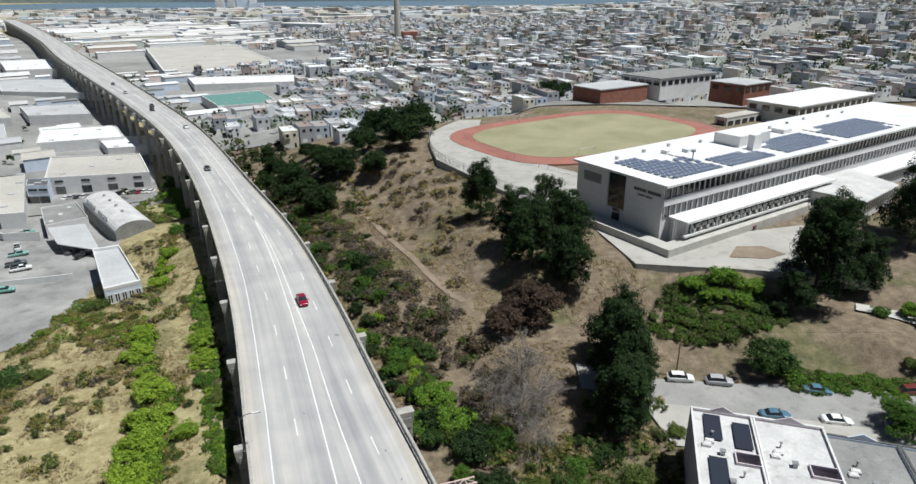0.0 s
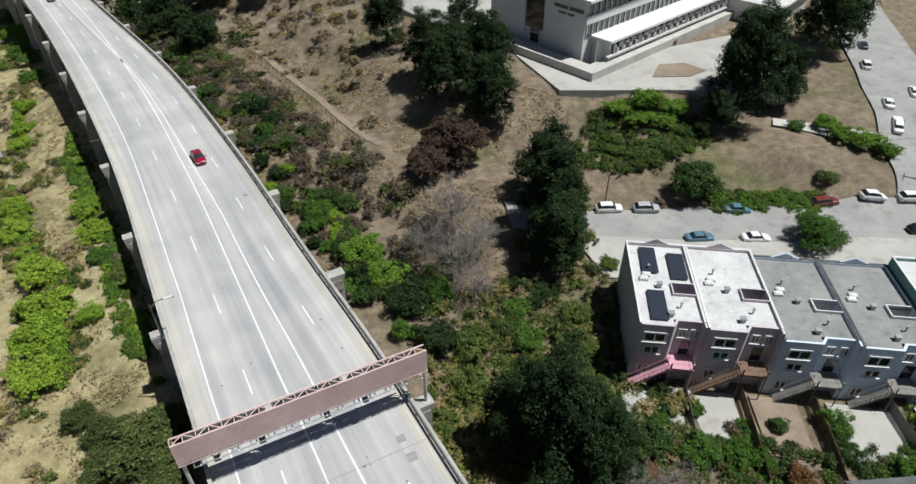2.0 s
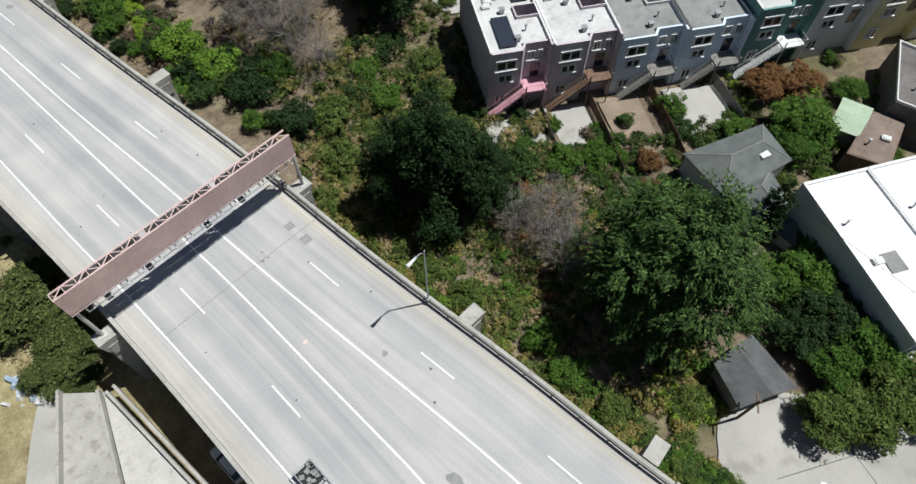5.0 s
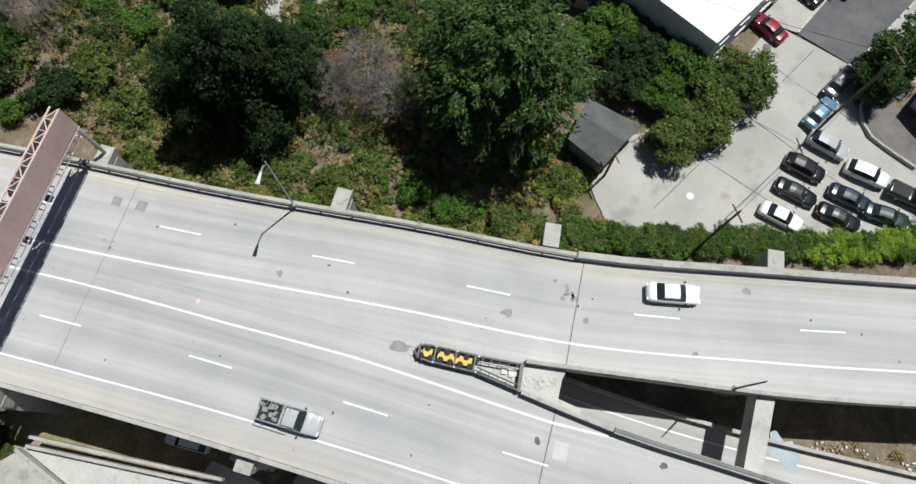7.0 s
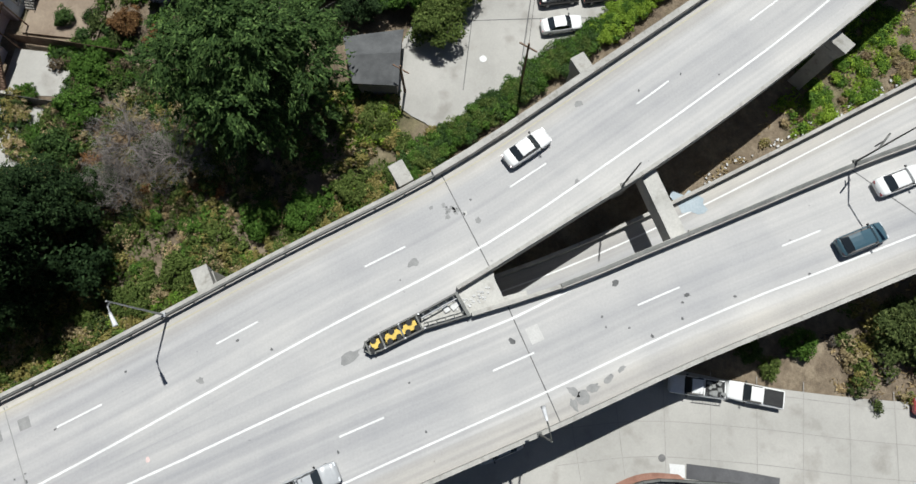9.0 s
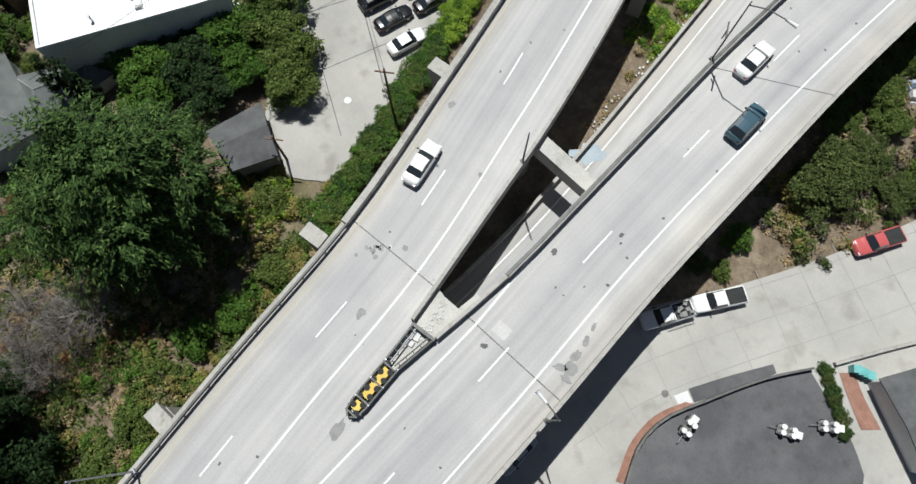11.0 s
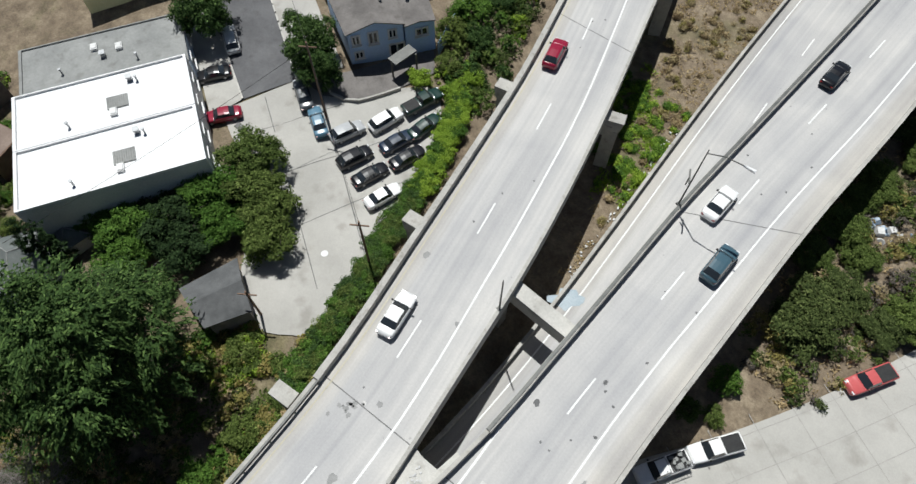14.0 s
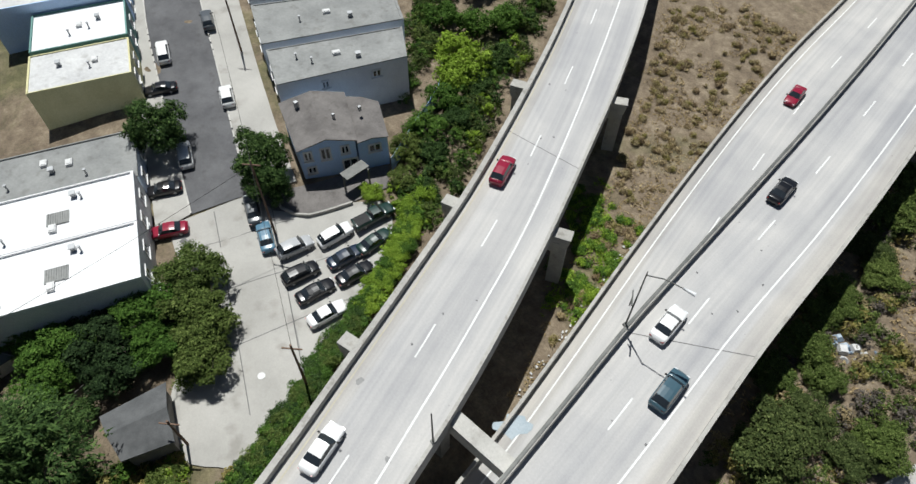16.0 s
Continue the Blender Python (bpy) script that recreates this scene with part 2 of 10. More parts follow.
M_STUCCO_BLUE = surface("pale_blue_stucco", (0.58, 0.67, 0.80), (0.70, 0.78, 0.88), 0.3, 6, 0.9, 0.1)
M_BLUE = surface("blue_stucco", (0.44, 0.62, 0.90), (0.53, 0.70, 0.94), 0.3, 6, 0.9, 0.1)
M_STUCCO_YELLOW = surface("pale_yellow_stucco", (0.60, 0.56, 0.30), (0.72, 0.68, 0.40), 0.3, 6, 0.9, 0.1)
M_STUCCO_TEAL = surface("teal_paint", (0.10, 0.23, 0.21), (0.15, 0.31, 0.28), 0.4, 6, 0.8, 0.1)
M_TRIM = surface("white_trim", (0.62, 0.62, 0.61), (0.75, 0.75, 0.74), 0.5, 6, 0.6, 0.05)
M_GLASS = glass("window_glass")
# base lifted to blue-grey: the sky's reflection is put into the colour
M_PANEL = glass("solar_cells", (0.13, 0.16, 0.23), 0.35)
M_PANELDARK = glass("dark_solar_cells", (0.03, 0.035, 0.05), 0.2)
# distance haze, put into the base colour of the backdrop
M_HAZE = surface("painted_haze", (0.36, 0.46, 0.55), (0.42, 0.52, 0.60), 0.002, 0.02, 0.95, 0.0)
M_PINKSTAIR = surface("pink_paint", (0.55, 0.27, 0.33), (0.66, 0.36, 0.43), 0.6, 6, 0.7, 0.1)
M_WOOD = surface("brown_timber", (0.13, 0.075, 0.05), (0.22, 0.14, 0.095), 0.9, 8, 0.85, 0.2)
M_GREYWOOD = surface("weathered_timber", (0.17, 0.16, 0.145), (0.27, 0.255, 0.235), 0.9, 8, 0.9, 0.2)
M_SCHOOL = surface("white_render", (0.70, 0.70, 0.70), (0.80, 0.80, 0.795), 0.25, 5, 0.8, 0.05)
M_BARK = surface("bark", (0.06, 0.05, 0.04), (0.13, 0.11, 0.085), 1.5, 8, 0.95, 0.4, own=True)
M_DEADBARK = surface("grey_dead_wood", (0.145, 0.128, 0.118), (0.275, 0.245, 0.225), 1.5, 8, 0.95, 0.3, own=True)
M_SOIL = surface("bare_soil", (0.20, 0.15, 0.11), (0.32, 0.255, 0.19), 0.2, 3, 0.95, 0.4)
M_BRICKEARTH = surface("brick_earth", (0.24, 0.12, 0.085), (0.36, 0.20, 0.15), 0.9, 6, 0.95, 0.3)
M_BRICKRED = surface("red_brick", (0.22, 0.085, 0.06), (0.32, 0.14, 0.10), 0.5, 6, 0.9, 0.2)
M_TRACK = surface("red_track", (0.30, 0.115, 0.09), (0.38, 0.165, 0.13), 0.12, 3, 0.9, 0.1)
M_TURF = surface("worn_turf", (0.25, 0.245, 0.14), (0.36, 0.335, 0.215), 0.05, 2, 0.95, 0.2)
M_WATER = surface("bay_water", (0.14, 0.23, 0.31), (0.19, 0.28, 0.36), 0.002, 0.05, 0.25, 0.0)
M_BLACK = surface("black_rubber", (0.015, 0.015, 0.016), (0.03, 0.03, 0.03), 1.5, 6, 0.8, 0.1, own=True)
M_YELLOW = surface("sand_barrel_yellow", (0.62, 0.42, 0.06), (0.74, 0.53, 0.10), 0.8, 5, 0.6, 0.05)
M_TEALBIN = surface("teal_plastic", (0.10, 0.36, 0.36), (0.18, 0.50, 0.48), 0.9, 5, 0.5, 0.0)
M_BLUEBIN = surface("blue_plastic", (0.03, 0.20, 0.42), (0.05, 0.28, 0.52), 0.8, 5, 0.5, 0.0)
M_LAMP = surface("lamp_head_white", (0.66, 0.67, 0.68), (0.76, 0.77, 0.78), 0.8, 5, 0.4, 0.0)
M_RED_LIGHT = paint("tail_lamp_red", (0.35, 0.02, 0.02), 0.25)
M_HEAD_LIGHT = paint("head_lamp", (0.7, 0.72, 0.74), 0.15)

F_CONIFER = foliage("cypress_green", (0.014, 0.031, 0.010), (0.050, 0.094, 0.027), (0.112, 0.182, 0.056))
F_DARK = foliage("pine_green", (0.008, 0.018, 0.007), (0.026, 0.049, 0.018), (0.055, 0.095, 0.036))
F_GREEN = foliage("leaf_green", (0.028, 0.065, 0.012), (0.07, 0.14, 0.024), (0.12, 0.22, 0.045))
F_LIME = foliage("lime_leaf", (0.11, 0.18, 0.02), (0.22, 0.34, 0.04), (0.32, 0.45, 0.08), 0.22)
F_MID = foliage("mid_leaf", (0.055, 0.115, 0.016), (0.125, 0.225, 0.03), (0.20, 0.32, 0.06), 0.15)
F_OLIVE = foliage("olive_leaf", (0.036, 0.058, 0.014), (0.095, 0.135, 0.034), (0.18, 0.225, 0.07))
F_OLIVE2 = foliage("dull_olive_leaf", (0.028, 0.042, 0.014), (0.07, 0.095, 0.03), (0.135, 0.165, 0.06))
F_BROWN = foliage("brown_brush", (0.05, 0.037, 0.025), (0.125, 0.098, 0.064), (0.22, 0.175, 0.115))
F_GREYBRUSH = foliage("grey_brush", (0.06, 0.05, 0.045), (0.13, 0.112, 0.10), (0.20, 0.175, 0.155))
F_GOLD = foliage("golden_brush", (0.14, 0.12, 0.035), (0.25, 0.215, 0.075), (0.36, 0.31, 0.13))
F_PURPLE = foliage("dark_red_leaf", (0.035, 0.026, 0.022), (0.08, 0.058, 0.045), (0.12, 0.075, 0.055))
F_STRAW = foliage("dry_straw", (0.22, 0.165, 0.09), (0.36, 0.285, 0.165), (0.45, 0.37, 0.22), 0.15)
F_SAND = foliage("sandy_scrub", (0.13, 0.085, 0.05), (0.26, 0.18, 0.11), (0.37, 0.27, 0.17))
F_RUST = foliage("rust_leaf", (0.10, 0.05, 0.022), (0.19, 0.10, 0.045), (0.26, 0.15, 0.07))

# ---------- mesh helpers ----------
class Build:
    """Collects faces for one mesh."""

    def __init__(self):
        self.v, self.f, self.m, self.uv = [], [], [], None

    def face(self, pts, mi=0):
        n = len(self.v)
        self.v += [tuple(p) for p in pts]
        self.f.append(tuple(range(n, n + len(pts))))
        self.m.append(mi)

    def box(self, c, s, turn=0.0, mi=0, taper=1.0, m=None):
        """A box of size s with its centre at c, turned about z; taper: the top's width against the bottom's."""
        n = len(self.v)
        a, b = math.cos(turn), math.sin(turn)
        for dz in (-1, 1):
            k = taper if dz > 0 else 1.0
            for dx, dy in ((-1, -1), (1, -1), (1, 1), (-1, 1)):
                x, y, z = dx * s[0] / 2 * k, dy * s[1] / 2 * k, dz * s[2] / 2
                p = Vector((c[0] + a * x - b * y, c[1] + b * x + a * y, c[2] + z))
                self.v.append(tuple(m @ p if m is not None else p))
        for q in ((3, 2, 1, 0), (4, 5, 6, 7), (0, 1, 5, 4), (1, 2, 6, 5), (2, 3, 7, 6), (3, 0, 4, 7)):
            self.f.append(tuple(n + i for i in q))
            self.m.append(mi)

    def prism(self, poly, z0, z1, mi=0, top=None):
        n, k = len(self.v), len(poly)
        self.v += [(p[0], p[1], z0) for p in poly] + [(p[0], p[1], z1) for p in poly]
        self.f.append(tuple(range(n + k - 1, n - 1, -1)))
        self.m.append(mi)
        self.f.append(tuple(range(n + k, n + 2 * k)))
        self.m.append(mi if top is None else top)
        for i in range(k):
            j = (i + 1) % k
            self.f.append((n + i, n + j, n + k + j, n + k + i))
            self.m.append(mi)

    def tube(self, path, r, sides=6, mi=0, r2=None):
        path = [Vector(p) for p in path]
        n = len(self.v)
        for i, p in enumerate(path):
            d = (path[min(i + 1, len(path) - 1)] - path[max(i - 1, 0)]).normalized()
            a = d.cross(Vector((0, 0, 1)) if abs(d.z) < 0.9 else Vector((1, 0, 0))).normalized()
            b = d.cross(a)
            rr = r if r2 is None else r + (r2 - r) * i / (len(path) - 1)
            for k in range(sides):
                t = 2 * math.pi * k / sides
                self.v.append(tuple(p + a * rr * math.cos(t) + b * rr * math.sin(t)))
        for i in range(len(path) - 1):
            for k in range(sides):
                k2 = (k + 1) % sides
                self.f.append((n + i * sides + k, n + i * sides + k2, n + (i + 1) * sides + k2, n + (i + 1) * sides + k))
                self.m.append(mi)
        self.f.append(tuple(n + k for k in range(sides)))
        self.f.append(tuple(n + (len(path) - 1) * sides + k for k in range(sides - 1, -1, -1)))
        self.m += [mi, mi]

    def mesh(self, name, mats, smooth=False):
        me = bpy.data.meshes.new(name)
        me.from_pydata(self.v, [], self.f)
        for m in mats if isinstance(mats, (list, tuple)) else [mats]:
            me.materials.append(m)
        me.polygons.foreach_set("material_index", self.m)
        if smooth:
            me.polygons.foreach_set("use_smooth", [True] * len(self.f))
        me.update()
        return me


def part(name, b, mats, parent=None, label="", smooth=False):
    ob = new(name, b.mesh(name, mats, smooth) if isinstance(b, Build) else b)
    if parent is not None:
        ob.parent = parent
    if label:
        ob["label"] = label
    return ob


def thing(name, label, category, group="", kind="", at=None):
    ob = tagged(new(name), label, category, group, kind)
    if at is not None:
        ob.matrix_basis = at
    return ob


def one_box(name, c, s, mat, parent=None, turn=0.0, label="", taper=1.0):
    b = Build()
    b.box(c, s, turn, 0, taper)
    return part(name, b, mat, parent, label)


class Line:
    """A smooth line through points of the plan, by length."""

    def __init__(self, pts, step=1.0):
        if pts is None:
            return
        p = np.array(pts, float)
        p = np.vstack([2 * p[0] - p[1], p, 2 * p[-1] - p[-2]])
        out = []
        for i in range(1, len(p) - 2):
            a, b, c, d = p[i - 1 : i + 3]
            n = max(2, int(np.linalg.norm(c - b) / step))
            t = np.linspace(0, 1, n, endpoint=False)[:, None]
            m1, m2 = (c - a) / 2, (d - b) / 2
            l1, l2, l0 = np.linalg.norm(c - b), np.linalg.norm(d - c), np.linalg.norm(b - a)
            m1, m2 = l1 * ((b - a) / l0 * l1 + (c - b) / l1 * l0) / (l0 + l1), l1 * ((c - b) / l1 * l2 + (d - c) / l2 * l1) / (l1 + l2)
            out.append((2 * t**3 - 3 * t**2 + 1) * b + (t**3 - 2 * t**2 + t) * m1 + (-2 * t**3 + 3 * t**2) * c + (t**3 - t**2) * m2)
        out.append(p[-2][None])
        self.set(np.vstack(out))

    def set(self, q):
        self.p = q
        self.s = np.r_[0, np.cumsum(np.linalg.norm(np.diff(q, axis=0), axis=1))]

    def at(self, s):
        return np.stack([np.interp(s, self.s, self.p[:, k]) for k in range(2)], -1)

    def side(self, s):
        """The unit vector to the right of the way."""
        d = self.at(np.asarray(s) + 0.5) - self.at(np.asarray(s) - 0.5)
        d = d / np.linalg.norm(d, axis=-1, keepdims=True)
        return np.stack([d[..., 1], -d[..., 0]], -1)

    def near(self, x, y):
        return float(self.s[np.argmin(np.hypot(self.p[:, 0] - x, self.p[:, 1] - y))])

    def shifted(self, right):
        ln = Line(None)
        s = np.arange(0, self.s[-1], 2.0)
        ln.set(self.at(s) + right * self.side(np.clip(s, 0.6, self.s[-1] - 0.6)))
        return ln


def ribbon(left, right, z, step=3.0, across=1, thick=0.0, s0=0.0, s1=1.0, lift=0.0):
    """A mesh between two lines, by shares of their lengths; z: a height or a function of the plan."""
    n = max(2, int((s1 - s0) * left.s[-1] / step) + 1)
    t = np.linspace(s0, s1, n)
    a, b = left.at(t * left.s[-1]), right.at(t * right.s[-1])
    k = np.linspace(0, 1, across + 1)[None, :, None]
    g = a[:, None] * (1 - k) + b[:, None] * k
    zz = np.vectorize(z)(g[..., 0], g[..., 1]) if callable(z) else np.full(g.shape[:2], float(z))
    v = np.concatenate([g, (zz + lift)[..., None]], -1).reshape(-1, 3)
    w = across + 1
    q = Build()
    q.v = [tuple(x) for x in v]
    for i in range(n - 1):
        for j in range(across):
            q.f.append((i * w + j, i * w + j + 1, (i + 1) * w + j + 1, (i + 1) * w + j))
    if thick:
        o = len(q.v)
        q.v += [(x, y, zc - thick) for x, y, zc in q.v]
        m = len(q.f)
        q.f += [tuple(o + i for i in reversed(f)) for f in q.f[:m]]
        for i in range(n - 1):
            for c in (0, across):
                e = (i * w + c, (i + 1) * w + c, o + (i + 1) * w + c, o + i * w + c)
                q.f.append(e if c == 0 else e[::-1])
        for i in (0, n - 1):
            for j in range(across):
                e = (i * w + j, i * w + j + 1, o + i * w + j + 1, o + i * w + j)
                q.f.append(e if i else e[::-1])
    q.m = [0] * len(q.f)
    return q


def road_uv(me, line):
    """UV in metres: across and along a line."""
    co = np.array([v.co[:2] for v in me.vertices])
    d = ((co[:, None] - line.p[None, ::3]) ** 2).sum(-1)
    i = d.argmin(1) * 3
    s = line.s[i]
    rt = line.side(np.clip(s, 0.6, line.s[-1] - 0.6))
    u = ((co - line.p[i]) * rt).sum(1)
    lay = me.uv_layers.new(name="UVMap")
    idx = np.zeros(len(me.loops), int)
    me.loops.foreach_get("vertex_index", idx)
    lay.data.foreach_set("uv", np.stack([u[idx], s[idx]], -1).ravel())


def strip(line, off, width, z0, z1, s0=None, s1=None, step=4.0):
    """A bar that follows a line at an offset to its right: from z0 to z1."""
    s0, s1 = 0.0 if s0 is None else s0, line.s[-1] if s1 is None else s1
    n = max(2, int((s1 - s0) / step) + 1)
    s = np.linspace(s0, s1, n)
    c, rt = line.at(s), line.side(np.clip(s, 0.6, line.s[-1] - 0.6))
    a, b = c + rt * (off - width / 2), c + rt * (off + width / 2)
    q = Build()
    for i in range(n):
        q.v += [(*a[i], z0), (*b[i], z0), (*b[i], z1), (*a[i], z1)]
    for i in range(n - 1):
        o = 4 * i
        for j in range(4):
            k = (j + 1) % 4
            q.f.append((o + j, o + 4 + j, o + 4 + k, o + k))
    q.f += [(0, 1, 2, 3), (4 * n - 1, 4 * n - 2, 4 * n - 3, 4 * n - 4)]
    q.m = [0] * len(q.f)
    return q


def flat_strip(line, off, width, z, s0, s1, step=3.0):
    """A flat band at an offset to the right of a line; off: metres, or pairs of length and offset."""
    n = max(2, int((s1 - s0) / step) + 1)
    s = np.linspace(s0, s1, n)
    c, rt = line.at(s), line.side(np.clip(s, 0.6, line.s[-1] - 0.6))
    if not isinstance(off, (int, float)):
        c = c + rt * np.interp(s, [p[0] for p in off], [p[1] for p in off])[:, None]
        off = 0.0
    q = Build()
    for i in range(n):
        zz = z(*c[i]) if callable(z) else z
        q.v += [(*(c[i] + rt[i] * (off - width / 2)), zz), (*(c[i] + rt[i] * (off + width / 2)), zz)]
    q.f = [(2 * i, 2 * i + 1, 2 * i + 3, 2 * i + 2) for i in range(n - 1)]
    q.m = [0] * len(q.f)
    return q


# ---------- ground ----------
SPOTS_SCHOOL = [(40, 122, 1.8), (60, 115, 1.7), (75, 130, 1.8), (100, 150, 2), (35, 140, 2), (30, 160, 2), (60, 200, 2), (20, 200, 2), (0, 235, 2), (20, 270, 2),
                (60, 300, 2), (110, 260, 2), (140, 200, 2), (110, 120, 0.8), (100, 105, 0), (27, 117, 0.6), (16, 140, 0.6), (2, 168, 1), (-12, 220, 0.5), (180, 230, 2)]
SPOTS_HILL = [(10, 105, -4.2), (-5, 120, -6), (-15, 150, -6), (-32, 190, -9), (25, 95, -4.5), (0, 80, -10.5), (15, 72, -10.5), (31, 90, -6.8), (-15, 95, -10.8),
              (36, 83, -8.3), (50, 79, -8.2), (65, 76, -8), (90, 71, -7.2), (125, 64, -6), (60, 95, -3.2), (80, 92, -1.8), (90, 86, -3), (36, 90, -7.2), (55, 87, -7), (75, 82, -7)]
SPOTS_YARD = [(35, 44, -10), (50, 40, -10), (62, 34, -10), (45, 30, -10.5), (75, 30, -9), (10, 50, -12), (20, 35, -12.3), (22, 15, -12), (28, 8, -11.2), (-5, 55, -11),
              (0, 30, -11), (0, 0, -11), (36, -7, -9.5), (45, -20, -9.4), (52, -10, -8.6), (58, -6, -7.8), (62, -14, -7.6), (80, -18, -6.6), (105, -22, -5.2), (140, -30, -3)]
SPOTS_SOUTH = [(40, 3, -9.6), (52, -28, -8.6), (48, -35, -9.2), (60, -42, -8.4), (22, -30, -8.6), (30, -48, -8.6), (40, -68, -8.2), (60, -95, -7.5), (33, -25, -9.8), (49, -50, -9.6),
               (-3, -20, -10), (-9, -35, -10), (-10, -50, -10), (-14, -32, -10), (-20, -40, -10.2), (-9, -12, -10.4), (-24, 30, -11), (-17, 18, -11), (0, -45, -10), (4, -68, -10), (8, -95, -10), (15, -10, -10.5)]
SPOTS_WEST = [(-30, 70, -10.5), (-40, 95, -11), (-55, 110, -12.5), (-60, 75, -14), (-80, 120, -17), (-100, 150, -21), (-110, 120, -21), (-130, 200, -22), (-170, 260, -22), (-78, 190, -17),
              (-100, 235, -21), (-45, 55, -12), (-50, 150, -12), (-62, 170, -13)]
SPOTS_FAR = [(-200, 400, -22), (0, 400, -18), (0, 320, -13), (150, 400, -9), (260, 300, 0), (0, 700, -22), (300, 600, -8), (-400, 700, -23), (450, 500, 14), (500, 900, 22),
             (-300, 1200, -24), (0, 1500, -24), (700, 700, 42), (300, 1500, -15), (900, 1200, 45), (300, 0, 5), (-300, 0, -20), (0, -300, -8), (300, -300, 5), (-900, 1500, -24), (1500, 3000, 10), (0, 3200, -24), (-1500, 3000, -24), (-2500, 2200, -24), (500, 3600, -26), (-1200, 3800, -26), (1500, 3900, -26)]
SPOTS = np.array(SPOTS_SCHOOL + SPOTS_HILL + SPOTS_YARD + SPOTS_SOUTH + SPOTS_WEST + SPOTS_FAR, float)


def heights(x, y):
    x, y = np.asarray(x, float), np.asarray(y, float)
    d2 = (x[..., None] - SPOTS[:, 0]) ** 2 + (y[..., None] - SPOTS[:, 1]) ** 2 + 16.0
    w = d2**-2.0
    return (w * SPOTS[:, 2]).sum(-1) / w.sum(-1)


def ground(x, y):
    return float(heights(x, y))


def axis_lines(lo, hi, near_lo, near_hi, fine, growth=1.16):
    mid = list(np.arange(near_lo, near_hi + 0.1, fine))
    up, st = [near_hi], fine
    while up[-1] < hi:
        st *= growth
        up.append(up[-1] + st)
    dn, st = [near_lo], fine
    while dn[-1] > lo:
        st *= growth
        dn.append(dn[-1] - st)
    return np.array(dn[:0:-1] + mid + up[1:])


gx, gy = axis_lines(-4500, 4500, -125, 145, 1.8), axis_lines(-1500, 4700, -115, 310, 1.8)
GX, GY = np.meshgrid(gx, gy)
GZ = np.concatenate([heights(a, b)[None] for a, b in zip(GX, GY)])
near = np.exp(-np.maximum(0, np.hypot(GX - 10, GY - 90) - 230) / 60)
wob = np.array([[noise.noise((x * 0.12, y * 0.12, 0)) * 0.35 + noise.noise((x * 0.4, y * 0.4, 3)) * 0.12 if k > 0.2 else 0 for x, y, k in zip(a, b, c)] for a, b, c in zip(GX, GY, near)])
calm = np.clip((np.minimum(np.hypot(GX - 45, GY + 15), np.hypot(GX + 8, GY + 28)) - 30) / 15, 0, 1)
calm *= np.clip((np.hypot((GX - 60) / 1.6, GY - 190) - 75) / 15, 0, 1)
GZ = GZ + wob * calm - 0.12
q = Build()
q.v = [tuple(p) for p in np.stack([GX, GY, GZ], -1).reshape(-1, 3)]
w = len(gx)
q.f = [(j * w + i, j * w + i + 1, (j + 1) * w + i + 1, (j + 1) * w + i) for j in range(len(gy) - 1) for i in range(w - 1)]
q.m = [0] * len(q.f)
g_ob = tagged(part("ground", q, M_GROUND, smooth=True), "dry grassy hillside with bare soil and weeds", "ground", kind="structure")

q = Build()
q.box((0, 3850, -21), (9000, 1700, 6))
tagged(part("water", q, M_WATER), "blue bay water near the horizon", "water", kind="structure")

# added box that closes the view below the horizon; its haze is painted
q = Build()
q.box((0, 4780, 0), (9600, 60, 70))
tagged(part("backdrop", q, M_HAZE), "plain backdrop beyond the bay, painted in haze blue", "backdrop", kind="structure")

# ---------- the viaduct ----------
A_OUT = Line([(-963.4, 1468.2), (-705.1, 1119.1), (-476.7, 799.7), (-333.1, 591.2), (-246.2, 469.1), (-162.6, 347.9), (-105, 260.8), (-64.7, 188.6), (-38.2, 140.2), (-20.4, 101), (-8.2, 71), (0.2, 51), (7.7, 31), (14.6, 14.2), (20.6, -1), (28.2, -15.4), (33.4, -25), (39, -35), (46.4, -46.5), (56, -60.4), (63, -69.8), (85, -98), (120, -142)])
B_OUT = Line([(-980.4, 1452.2), (-722.2, 1105.1), (-493.4, 787.2), (-351, 579.6), (-263.4, 458), (-177.8, 339.8), (-120.3, 255.1), (-80.4, 184.3), (-56.6, 135.4), (-39, 95.4), (-26.8, 63.1), (-17.6, 38.5), (-11.7, 20.8), (-7.5, 6.9), (-3.2, -8.2), (0.6, -20.7), (3.8, -33), (7.4, -47), (11.3, -65.5), (15.9, -85), (21, -105), (30, -140), (42, -185)])
MID = [(-971.4, 1460.2), (-713.2, 1112.1), (-485, 793.4), (-342.1, 585.4), (-254.8, 463.6), (-170.2, 343.9), (-112.6, 257.9), (-72.6, 186.4), (-47, 138), (-29, 98.2), (-16.9, 67), (-7, 43.5), (0.2, 23.5), (5.2, 8)]
A_IN = Line(MID + [(9.2, -1.1), (14.6, -12.6), (18, -19.8), (23.9, -30.7), (30.6, -41.8), (36.6, -51.1), (43.8, -62.1), (52.6, -74.4), (78, -106), (110, -148)])
B_IN = Line(MID + [(7.0, -2), (8.5, -10.1), (10.9, -19), (13.4, -28), (16.3, -38.3), (19.3, -51), (22.4, -64.3), (26.4, -81), (30.8, -98.4), (36, -118), (48, -165)])
